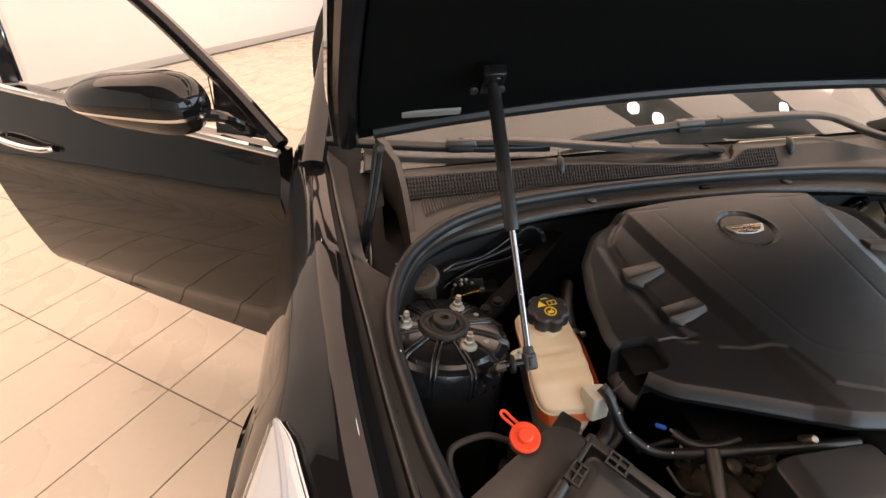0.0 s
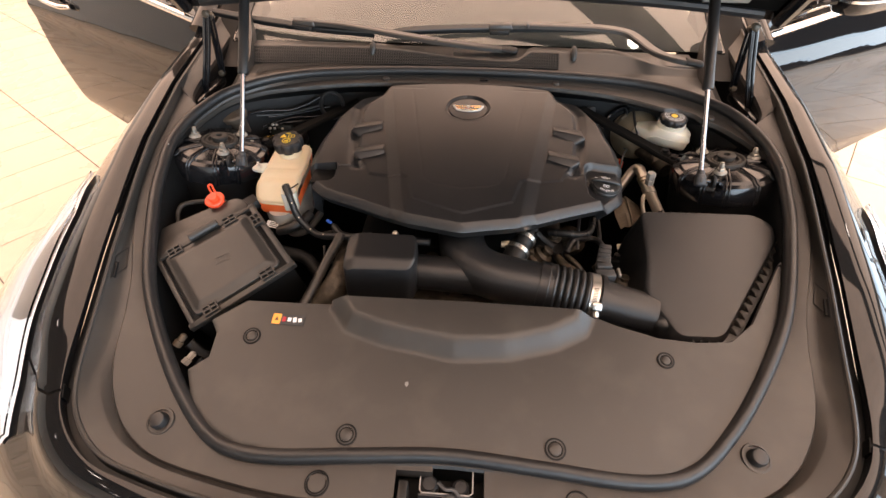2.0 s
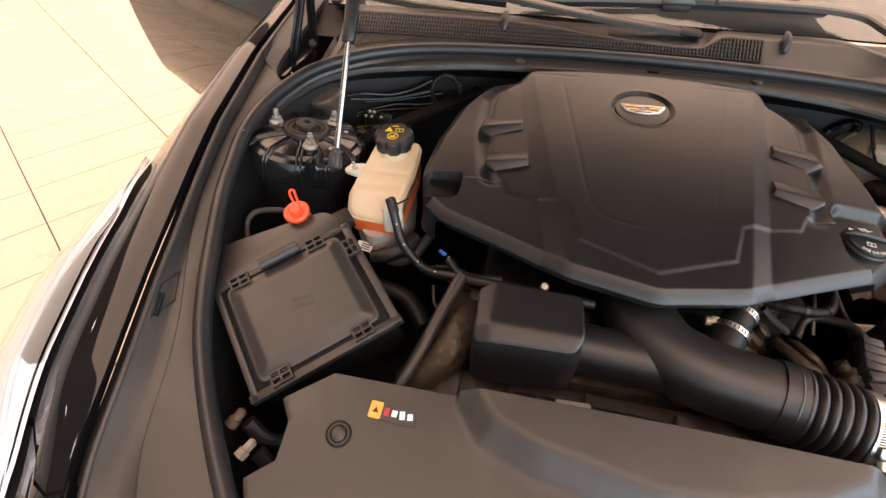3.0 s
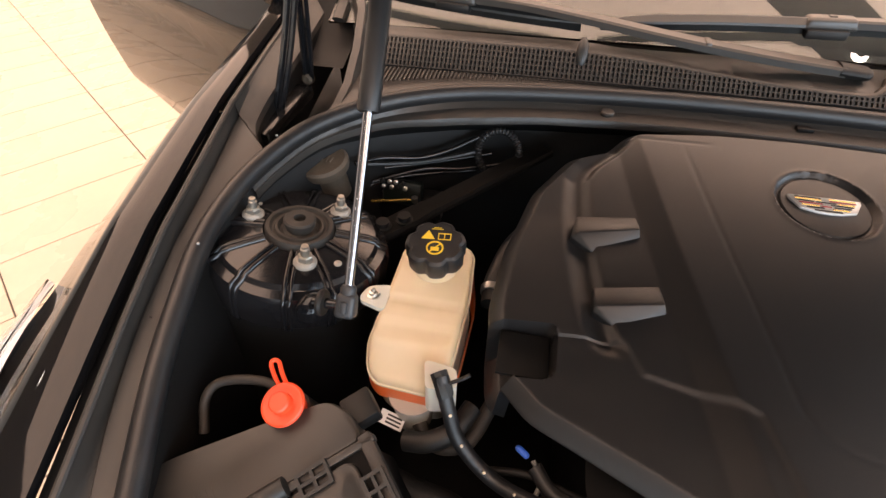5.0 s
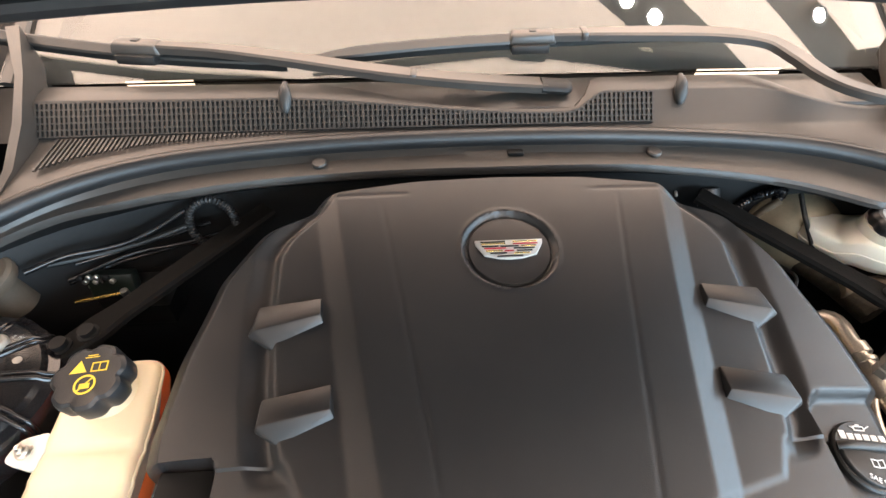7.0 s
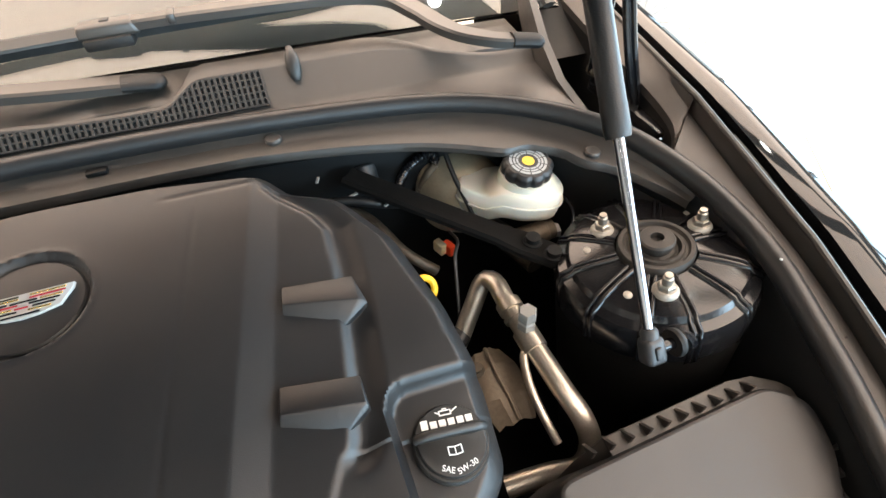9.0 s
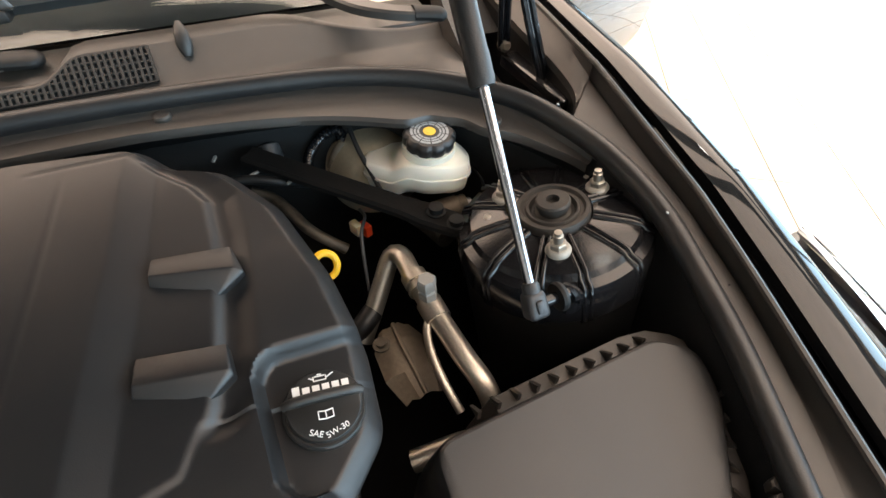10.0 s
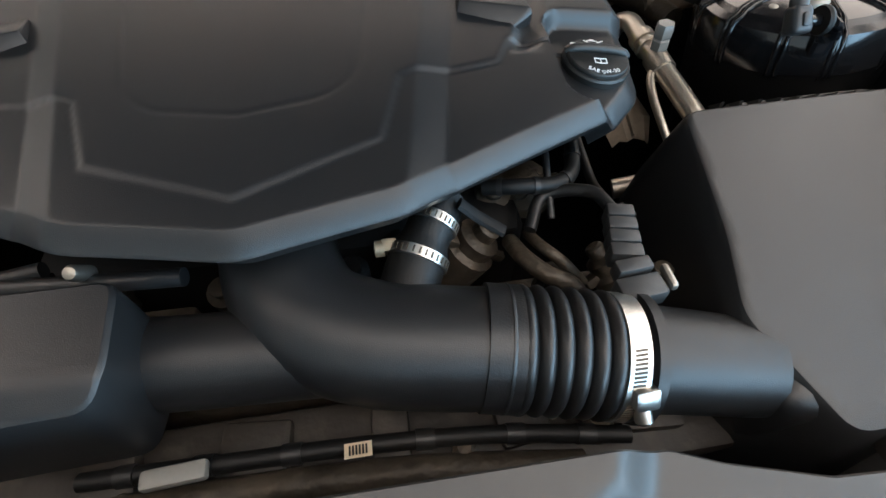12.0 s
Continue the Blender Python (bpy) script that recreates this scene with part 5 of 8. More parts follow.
# ---- strut towers ----
def strut_tower(sx):
    cx, cy, cz = sx * 0.5795, 0.758, 0.9225
    t = thing("strut_tower", "black painted suspension strut tower with zinc studs and rubber mount", "strut tower", "strut towers", (cx, cy, 0.60))
    m = Matrix.Translation((cx, cy, cz)) @ Matrix.Rotation(radians(-sx * 8), 4, "Y") @ Matrix.Rotation(radians(-6), 4, "X")
    def at(deg, r, z):
        """Polar place on the tower's top; 0 degrees points away from the engine, 90 to the firewall."""
        return m @ Vector((sx * r * math.cos(radians(deg)), r * math.sin(radians(deg)), z))
    SLOPE = [(0.042, 0.0), (0.062, -0.0015), (0.080, -0.0035), (0.0900, -0.0055), (0.0945, -0.0105), (0.1035, -0.0145), (0.1075, -0.026)]
    bm = bmesh.new()
    lathe(bm, [(0.0, -0.012), (0.040, -0.012)] + SLOPE + [(0.1075, -0.055)], 72, m)
    part("tower", bm, GLOSS, t, sharp=22)
    bm = bmesh.new()
    lathe(bm, [(0.103, -0.40), (0.1065, -0.050)], 54, m)
    part("tower_wall", bm, DARK, t)
    for stud in (4, 121, 241):
        # raised land under the stud between two ribs
        bm = bmesh.new()
        loft(bm, [[at(stud + o * 9.5, r, z + 0.0022) for o in (-1, -0.5, 0, 0.5, 1)] for r, z in SLOPE[:4]] + [[at(stud + o * 9.5, SLOPE[3][0] + 0.004, SLOPE[3][1] - 0.004) for o in (-1, -0.5, 0, 0.5, 1)]])
        part("stud_land", bm, GLOSS, t)
        for off in (-13, 13, 46, 76):
            a = radians(stud + off)
            d, n = Vector((sx * math.cos(a), math.sin(a), 0)), Vector((-sx * math.sin(a), math.cos(a), 0))
            bm = bmesh.new()
            for side in (-0.0034, 0.0034):
                loft(bm, [[m @ (d * (r + lift * 0.4 * (r > 0.095)) + n * (side + o) + Vector((0, 0, z + lift))) for o, lift in ((-0.0030, -0.002), (-0.0018, 0.0026), (0.0, 0.0036), (0.0018, 0.0026), (0.0030, -0.002))] for r, z in SLOPE + [(0.1075, -0.060)]])
            part("rib", bm, GLOSS, t, sharp=60)
        mm = Matrix.Translation(at(stud, 0.0605, 0.001)) @ m.to_quaternion().to_matrix().to_4x4()
        bm = bmesh.new()
        lathe(bm, [(0.0130, -0.003), (0.0130, 0.0010), (0.0122, 0.0024), (0.0100, 0.0046), (0.0, 0.0048)], 28, mm)
        washer = part("washer", bm, WHITEZINC, t)
        bm = bmesh.new()
        lathe(bm, [(0.0088, 0.003), (0.0086, 0.0095), (0.0074, 0.0108), (0.0, 0.0108)], 6, mm)
        part("nut", bm, STUD, washer)
        bm = bmesh.new()
        lathe(bm, [(0.0052, 0.0), (0.0052, 0.0195), (0.0040, 0.0205), (0.0040, 0.0235), (0.0, 0.0240)], 14, mm)
        part("stud", bm, STUD, washer)
    for a, r in ((212, 0.072), (24, 0.074), (150, 0.070)):
        bm = bmesh.new()
        lathe(bm, [(0.0050, -0.004), (0.0050, 0.001), (0.0036, 0.0020), (0.0, 0.0023)], 16, Matrix.Translation(at(a, r, -0.0035)))
        part("rivet", bm, WHITEZINC, t)
    bm = bmesh.new()
    m = m @ Matrix.Scale(0.89, 4)
    lathe(bm, [(0.0445, -0.01), (0.0450, 0.005), (0.0430, 0.0085), (0.0385, 0.0085), (0.0360, 0.0045), (0.0335, 0.0045), (0.0315, 0.0075), (0.0285, 0.0075), (0.0255, 0.0015), (0.0215, 0.0005), (0.0180, 0.003), (0.0180, 0.0085), (0.0205, 0.0105), (0.0210, 0.0165), (0.0190, 0.0185), (0.0080, 0.0190), (0.0068, 0.012), (0.0, 0.010)], 56, m)
    part("rubber_mount", bm, MOUNT, t, "ribbed dusty black rubber mount")
    return t


for sx in (-1, 1):
    strut_tower(sx)

# ---- gas struts of the hood ----
for sx in (-1, 1):
    ball = Vector((-0.476, 0.645, 0.946) if sx < 0 else (0.484, 0.652, 0.941))
    d = Vector((sx * 0.001, 0.1185, 0.1505)).normalized()
    t = thing("gas_strut", "black hood gas strut with bright steel rod", "gas strut", "hood gas struts", tuple(ball))
    bm = bmesh.new()
    sweep(bm, [ball + d * 0.012, ball + d * 0.19], 0.0046, n=2, sides=14, smooth=False)
    part("rod", bm, STEEL, t, "polished steel rod")
    bm = bmesh.new()
    M = d.to_track_quat("Z", "Y").to_matrix().to_4x4()
    M.translation = ball
    lathe(bm, [(0.0075, 0.180), (0.0100, 0.180), (0.0108, 0.184), (0.0108, 0.205), (0.0104, 0.208), (0.0104, 0.385), (0.0075, 0.39), (0.006, 0.405)], 20, M)
    part("cylinder", bm, RUBBER, t, "satin black cylinder")
    bm = bmesh.new()
    box(bm, (0.0205, 0.0190, 0.0250), M @ Matrix.Translation((0, 0, -0.003)), 0.0050, 3, taper=0.9)
    lathe(bm, [(0.0078, 0.008), (0.0078, 0.014), (0.0060, 0.017), (0.0, 0.017)], 18, M)
    part("socket", bm, GREYCONN, t)
    bm = bmesh.new()
    box(bm, (0.007, 0.0230, 0.012), M @ Matrix.Translation((0, 0, -0.004)), 0.002)
    part("clip", bm, GREYCONN, t)
    bm = bmesh.new()
    box(bm, (0.0035, 0.0016, 0.014), M @ Matrix.Translation((-sx * 0.004, -0.0100, -0.004)), 0.0005, 1)
    part("spring_clip", bm, LIGHTGREY, t, "thin pale spring clip")
    stub = ball - d * 0.004
    bm = bmesh.new()
    sweep(bm, [stub, stub + Vector((sx * 0.034, 0, -0.001))], 0.0052, n=4, sides=12, smooth=False)
    part("ball_stud", bm, GLOSS, t)
    bm = bmesh.new()
    lathe(bm, [(0.0, -0.003), (0.0125, -0.003), (0.0135, 0.0), (0.0125, 0.003), (0.0, 0.004)], 24, Matrix.Translation(stub + Vector((sx * 0.025, 0, -0.001))) @ Matrix.Rotation(radians(90), 4, "Y"))
    part("flange", bm, BLACKRUBBER, t)
    bm = bmesh.new()
    sweep(bm, [stub + Vector((sx * 0.032, 0, -0.001)), stub + Vector((sx * 0.046, 0.004, -0.010)), stub + Vector((sx * 0.052, 0.006, -0.040))], 0.011, n=10, sides=10, flat=0.5)
    part("bracket", bm, GLOSS, t)
    bm = bmesh.new()
    top = ball + d * 0.398
    box(bm, (0.035, 0.05, 0.02), Matrix.Translation(top + Vector((0, 0.006, 0.006))) @ Matrix.Rotation(radians(-45), 4, "X"), 0.004)
    part("upper_bracket", bm, GLOSS, t)
    for k in (-1, 1):
        bm = bmesh.new()
        lathe(bm, [(0.006, 0.0), (0.006, 0.005), (0.0, 0.006)], 6, Matrix.Translation(top + Vector((k * 0.02 - 0.01, -0.008, -0.004))) @ Matrix.Rotation(radians(135), 4, "X"))
        part("bolt", bm, ZINC, t)

# ---- coolant reservoir ----
TANK = rounded([(-0.450, 0.782), (-0.377, 0.785), (-0.372, 0.72), (-0.376, 0.65), (-0.380, 0.630), (-0.390, 0.621), (-0.446, 0.623), (-0.455, 0.632), (-0.459, 0.655), (-0.454, 0.70)], 0.009, 4)


def tank_top(x, y):
    z = 0.905 - 0.14 * (0.77 - y)
    z -= 0.62 * max(0.0, 0.652 - y)
    z -= 0.10 * max(0.0, -0.445 - x) + 0.10 * max(0.0, x + 0.375)
    return z - 0.0030 * math.exp(-((y - 0.70) / 0.0035) ** 2) - 0.0025 * step01(0.676 - y, 0.0, 0.006)


tank = thing("coolant_reservoir", "cream translucent coolant reservoir with orange coolant and black cap", "coolant reservoir", "", (-0.41, 0.70, 0.80))
bm = bmesh.new()
sheet(bm, TANK, 0.005, tank_top, [(0.003, 0.002), (0.0045, 0.005), (0.005, 0.009), (0.0068, 0.0095), (0.0068, 0.012), (0.005, 0.0125)])
part("upper_shell", bm, CREAM, tank, sharp=50)
bm = bmesh.new()
cxy = Vector((-0.41, 0.70))
def tank_ring(k, dz, flat=0.0):
    return [Vector((cxy.x + (x - cxy.x) * k + 0.011 * step01(x, -0.41, -0.375) * (1 - step01(y, 0.70, 0.78)), cxy.y + (y - cxy.y) * k, tank_top(x, y) * (1 - flat) + 0.86 * flat + dz)) for x, y in TANK]
loft(bm, [tank_ring(1.085, -0.0115), tank_ring(1.085, -0.028), tank_ring(1.06, -0.036), tank_ring(0.99, -0.040)], around=True)
part("lower_shell", bm, ORANGE, tank, "lower half tinted orange by the coolant")
bm = bmesh.new()
loft(bm, [tank_ring(0.95, -0.038), tank_ring(0.93, -0.070, 0.2), tank_ring(0.80, -0.100, 0.8), tank_ring(0.3, -0.105, 1.0)], around=True, caps=True)
part("foot", bm, CLEAR, tank, "clear outlet foot")
bm = bmesh.new()
lathe(bm, [(0.020, -0.04), (0.024, 0.0), (0.027, 0.014), (0.0, 0.014)], 24, Matrix.Translation((-0.410, 0.628, 0.818)))
part("outlet", bm, CLEAR, tank)
m = tilt_at(-0.412, 0.752, 0.924, 0.12)
bm = bmesh.new()
lathe(bm, [(0.027, -0.03), (0.027, -0.004), (0.0, -0.004)], 32, m)
part("neck", bm, CREAM, tank)
bm = bmesh.new()
lathe(bm, [(0.0325, -0.006), (0.0340, -0.003), (0.0345, 0.012), (0.0330, 0.0165), (0.0295, 0.019), (0.026, 0.0185), (0.0, 0.0185)], 112, m, lobes=7, lobe_depth=0.13)
cap = part("cap", bm, RUBBER, tank, "black lobed screw cap with yellow symbols", sharp=30)
RT = m @ Matrix.Rotation(radians(6), 4, "Z")
def symbol(pts):
    bm = bmesh.new()
    prism(bm, pts, 0.0187, 0.0191, RT)
    part("symbol", bm, YPRINT, cap, "yellow warning symbol", flat=True)
symbol([(-0.0165, 0.004), (-0.0015, 0.004), (-0.009, 0.0165)])
for x0, x1, y0, y1 in ((0.002, 0.0165, 0.0035, 0.0045), (0.002, 0.003, 0.0047, 0.0118), (0.0155, 0.0165, 0.0047, 0.0118), (0.002, 0.0165, 0.012, 0.013), (0.0088, 0.0096, 0.0047, 0.0118), (-0.006, 0.007, 0.0185, 0.0192), (-0.004, 0.005, 0.0205, 0.0212)):
    symbol([(x0, y0), (x1, y0), (x1, y1), (x0, y1)])
bm = bmesh.new()
loft(bm, [[RT @ Vector((r * math.cos(math.tau * k / 28), r * math.sin(math.tau * k / 28) - 0.0085, z)) for k in range(28)] for r, z in ((0.0078, 0.0187), (0.0078, 0.0191), (0.0096, 0.0191), (0.0096, 0.0187))], around=True)
part("symbol", bm, YPRINT, cap, flat=True)
symbol([(-0.0045, -0.0125), (0.0045, -0.0125), (0.0045, -0.0075), (-0.0045, -0.0075)])
symbol([(-0.0062, -0.0142), (-0.0052, -0.0150), (0.0062, -0.0028), (0.0052, -0.0020)])
bm = bmesh.new()
prism(bm, rounded([(-0.488, 0.692), (-0.482, 0.713), (-0.455, 0.720), (-0.455, 0.682)], 0.008), 0.888, 0.894)
part("mounting_ear", bm, MILKY, tank)
bm = bmesh.new()
lathe(bm, [(0.0075, 0.0), (0.0075, 0.002), (0.0052, 0.003), (0.0052, 0.007), (0.003, 0.008), (0.0025, 0.012), (0.0, 0.013)], 16, Matrix.Translation((-0.472, 0.701, 0.894)))
part("bolt", bm, ZINC, tank)
bm = bmesh.new()
prism(bm, rounded([(-0.398, 0.634), (-0.364, 0.630), (-0.360, 0.608), (-0.390, 0.602)], 0.007), 0.846, 0.890)
part("hose_tab", bm, MILKY, tank, "whitish translucent hose tab")
bm = bmesh.new()
TG = Matrix.Translation((-0.430, 0.606, 0.803)) @ Matrix.Rotation(radians(-14), 4, "Z") @ Matrix.Rotation(radians(28), 4, "X")
box(bm, (0.029, 0.015, 0.001), TG, 0.0)
tag_part = part("tag", bm, WPRINT, tank, "small white paper tag", flat=True)
for k in range(3):
    bm = bmesh.new()
    box(bm, (0.018, 0.0020, 0.0004), TG @ Matrix.Translation((0.003, 0.004 - 0.004 * k, 0.0009)))
    part("print_bar", bm, PLASTIC, tag_part, flat=True)

# ---- hoses from the reservoir ----
def hose(name, label, pts, r, material=RUBBER, clamps=(), n=40, category="hose"):
    t = thing(name, label, category, "", pts[0])
    bm = bmesh.new()
    sweep(bm, pts, r, n=n, sides=14)
    part("tube", bm, material, t)
    line = spline(pts, 60)
    for f in clamps:
        i = int(f * 58)
        bm = bmesh.new()
        u = (line[i + 1] - line[i]).normalized()
        M = u.to_track_quat("Z", "Y").to_matrix().to_4x4()
        M.translation = line[i]
        lathe(bm, [(r + 0.0005, -0.005), (r + 0.0022, -0.0045), (r + 0.0022, 0.0045), (r + 0.0005, 0.005)], 24, M)
        box(bm, (0.014, 0.008, 0.009), M @ Matrix.Translation((r + 0.004, 0, 0)), 0.002)
        part("clamp", bm, ZINC, t)
    return t


h1 = hose("overflow_hose", "thin black rubber hose clipped to the coolant reservoir", [(-0.376, 0.609, 0.907), (-0.372, 0.602, 0.900), (-0.364, 0.590, 0.878), (-0.349, 0.575, 0.848), (-0.308, 0.556, 0.822), (-0.245, 0.533, 0.840), (-0.15, 0.514, 0.855), (-0.06, 0.505, 0.86)], 0.0073, clamps=())
for p in spline([(-0.376, 0.609, 0.907), (-0.372, 0.602, 0.900), (-0.364, 0.590, 0.878), (-0.349, 0.575, 0.848), (-0.308, 0.556, 0.822), (-0.245, 0.533, 0.840)], 30)[6:26:5]:
    bm = bmesh.new()
    lathe(bm, [(0.0017, 0.0), (0.0014, 0.0008), (0.0, 0.0010)], 10, Matrix.Translation(p + Vector((0.0012, -0.0042, 0.0072))) @ Matrix.Rotation(radians(30), 4, "X"))
    part("paint_dot", bm, CREAM, h1, flat=True)
bm = bmesh.new()
sweep(bm, [(-0.379, 0.613, 0.906), (-0.372, 0.602, 0.900), (-0.369, 0.598, 0.893)], 0.0084, n=10, sides=8, smooth=False)
part("clip", bm, PLASTIC, h1)
bm = bmesh.new()
sweep(bm, [(-0.367, 0.604, 0.905), (-0.357, 0.607, 0.910), (-0.349, 0.611, 0.914)], 0.0022, n=8, sides=6, flat=0.6)
part("tie_tail", bm, BLACKRUBBER, h1)
hose("vacuum_hose", "grey-black hose descending beside the radiator fan", [(-0.248, 0.532, 0.846), (-0.262, 0.49, 0.83), (-0.285, 0.42, 0.80), (-0.31, 0.36, 0.77)], 0.0095, TRIM)
hose("radiator_hose", "thick black hose below the coolant reservoir", [(-0.52, 0.60, 0.77), (-0.46, 0.565, 0.785), (-0.40, 0.55, 0.775), (-0.34, 0.54, 0.765), (-0.30, 0.50, 0.75)], 0.014, BLACKRUBBER)
hose("reservoir_hose", "ribbed black hose curving under the coolant reservoir", [(-0.408, 0.62, 0.80), (-0.38, 0.595, 0.79), (-0.345, 0.60, 0.80), (-0.325, 0.64, 0.815)], 0.0085, MOUNT)

# ---- fuse box ----
lid_c = Vector((-0.452, 0.420, 0.84 + 0.35 * (0.420 - 0.33)))
FB = tilt_at(*lid_c, 0.35, 0.0, 40.0) @ Matrix.Translation((0, -0.008, 0))
fuse = thing("fuse_box", "black plastic fuse box with hinged lid and latches", "fuse box", "", (-0.46, 0.43, 0.76))
HX, HY = 0.0835, 0.072
bm = bmesh.new()
prism(bm, rounded([(-HX - 0.014, -HY - 0.014), (HX + 0.018, -HY - 0.014), (HX + 0.018, HY + 0.01), (-HX - 0.014, HY + 0.01)], 0.012), -0.14, -0.012, FB, 0.002)
part("base", bm, DARK, fuse)
bm = bmesh.new()
def lid_height(x, y):
    d = rrect(x, y, 0, 0, HX - 0.002, HY - 0.002, 0.012)
    return 0.001 - 0.006 * min(max((d + 0.015) / 0.015, 0.0), 1.0)
sheet(bm, rounded([(-HX, -HY), (HX, -HY), (HX, HY), (-HX, HY)], 0.010), 0.003, lid_height, [(0.0015, 0.001), (0.002, 0.010)])
bmesh.ops.transform(bm, matrix=FB, verts=bm.verts[:])
lid = part("lid", bm, TRIM, fuse, "flat grained lid with a raised middle", sharp=25)
# flanged rim round the lid, with a slot between, and open ladder latches
for x, y, w, l, name in ((0.002, -HY - 0.0135, 2 * HX + 0.044, 0.011, "rim_rail"), (0.002, HY + 0.0085, 2 * HX + 0.044, 0.007, "rim_rail"), (HX + 0.0165, -0.002, 0.012, 2 * HY + 0.034, "rim_rail"), (-HX - 0.0125, -0.002, 0.009, 2 * HY + 0.034, "rim_rail")):
    bm = bmesh.new()
    box(bm, (w, l, 0.014), FB @ Matrix.Translation((x, y, -0.013)), 0.0018)
    part(name, bm, TRIM, fuse)
def ladder(x, y, turn):
    bm = bmesh.new()
    M = FB @ Matrix.Translation((x, y, -0.003)) @ Matrix.Rotation(radians(turn), 4, "Z")
    xs, ys = (-0.0139, -0.0111, -0.0014, 0.0014, 0.0111, 0.0139), (-0.0099, -0.0071, -0.0014, 0.0014, 0.0071, 0.0099)
    grid = [[bm.verts.new(M @ Vector((x, y, -0.003))) for x in xs] for y in ys]
    solid = [bm.faces.new((grid[j][i], grid[j][i + 1], grid[j + 1][i + 1], grid[j + 1][i])) for j in range(5) for i in range(5) if not (i % 2 and j % 2)]
    raised = bmesh.ops.extrude_face_region(bm, geom=solid)["geom"]
    up = M.to_3x3() @ Vector((0, 0, 0.006))
    bmesh.ops.translate(bm, vec=up, verts=[q for q in raised if isinstance(q, bmesh.types.BMVert)])
    part("latch", bm, PLASTIC, fuse, "open ladder-shaped latch")
ladder(-HX + 0.026, -HY - 0.006, 0)
ladder(HX - 0.028, -HY - 0.006, 0)
ladder(-HX + 0.022, HY + 0.003, 0)
ladder(HX - 0.032, HY + 0.003, 0)
ladder(HX + 0.010, HY - 0.030, 90)
# the rear terminal cover with its red cap
TC = FB @ Matrix.Translation((0, HY + 0.008, -0.006)) @ Matrix.Rotation(radians(-13), 4, "X")
bm = bmesh.new()
prism(bm, rounded([(-0.108, 0.004), (0.098, 0.004), (0.098, 0.030), (0.085, 0.052), (0.020, 0.066), (-0.060, 0.082), (-0.098, 0.080), (-0.114, 0.050)], 0.010), -0.08, 0.0, TC, 0.003)
part("terminal_cover", bm, TRIM, fuse)
bm = bmesh.new()
box(bm, (0.030, 0.030, 0.02), TC @ Matrix.Translation((0.104, 0.038, -0.022)), 0.003)
part("cable_guard", bm, BLACKRUBBER, fuse)
bm = bmesh.new()
sweep(bm, [FB @ Vector((x, HY + 0.0095, 0.001)) for x in (-0.028, 0.0, 0.030)], 0.0085, n=8, sides=16, smooth=False)
part("hinge_tab", bm, PLASTIC, fuse)
bm = bmesh.new()
for k in range(4):
    box(bm, (0.0012, 0.012, 0.0006), TC @ Matrix.Translation((-0.045 + 0.005 * k, 0.032, 0.0002)))
part("moulded_mark", bm, TRIM, fuse, flat=True)
bm = bmesh.new()
MK = FB @ Matrix.Translation((0.004, 0.0, 0.0014)) @ Matrix.Rotation(radians(-12), 4, "Z")
for x, y, w, h in ((-0.013, 0, 0.0015, 0.016), (0.013, 0, 0.0015, 0.016), (-0.009, 0.007, 0.007, 0.0015), (0.009, -0.007, 0.007, 0.0015), (-0.009, -0.007, 0.006, 0.0015), (0.009, 0.007, 0.006, 0.0015), (0, 0.006, 0.010, 0.0015), (0, -0.006, 0.010, 0.0015), (-0.005, 0, 0.0015, 0.012), (0.005, 0, 0.0015, 0.012)):
    box(bm, (w, h, 0.0006), MK @ Matrix.Translation((x, y, 0)))
part("moulded_mark", bm, TRIM, lid, flat=True)
red = thing("terminal_cap", "red-orange rubber terminal cap with a pull loop", "terminal cap", "", (-0.510, 0.553, 0.880))
m = tilt_at(-0.507, 0.552, 0.9045, 0.30, 0.05) @ Matrix.Scale(0.96, 4)
bm = bmesh.new()
lathe(bm, [(0.0158, -0.026), (0.0162, -0.002), (0.0195, -0.001), (0.0205, 0.001), (0.0205, 0.0035), (0.0190, 0.0055), (0.0160, 0.0060), (0.0140, 0.0052), (0.0105, 0.0055), (0.0098, 0.0125), (0.0082, 0.0140), (0.0, 0.0142)], 36, m)
part("cap", bm, RED, red)
bm = bmesh.new()
sweep(bm, [m @ Vector(q) for q in ((-0.009, 0.015, 0.002), (-0.018, 0.025, 0.004), (-0.024, 0.034, 0.005), (-0.022, 0.038, 0.006), (-0.017, 0.037, 0.005), (-0.011, 0.028, 0.004), (-0.003, 0.018, 0.002))], 0.0021, n=30, sides=8)
part("loop", bm, RED, red)
bm = bmesh.new()
lathe(bm, [(0.0185, -0.07), (0.0185, -0.018), (0.0, -0.018)], 24, m)
part("socket", bm, PLASTIC, red)

# ---- air filter box ----
air = thing("air_filter_box", "matte black plastic air filter box with ribbed flange", "air filter box", "", (0.48, 0.47, 0.75))
def za(x, y):
    return 0.832 + 0.245 * (y - 0.337)
AB = rounded([(0.366, 0.590), (0.585, 0.594), (0.614, 0.572), (0.606, 0.535), (0.462, 0.340), (0.448, 0.331), (0.386, 0.330), (0.345, 0.414), (0.358, 0.478)], 0.012, 4)
bm = bmesh.new()
def air_height(x, y):
    return za(x, y) + 0.0015 * math.cos((x - 0.47) * 8)
sheet(bm, AB, 0.006, air_height, [(0.0025, 0.0010), (0.0050, 0.0045), (0.0115, 0.030), (0.022, 0.075), (0.030, 0.14)])
part("lid", bm, COVER, air, sharp=32)
def flange_height(x, y):
    return za(x, y) - 0.014 - 0.12 * step01(0.425 - x, 0.0, 0.05)
bm = bmesh.new()
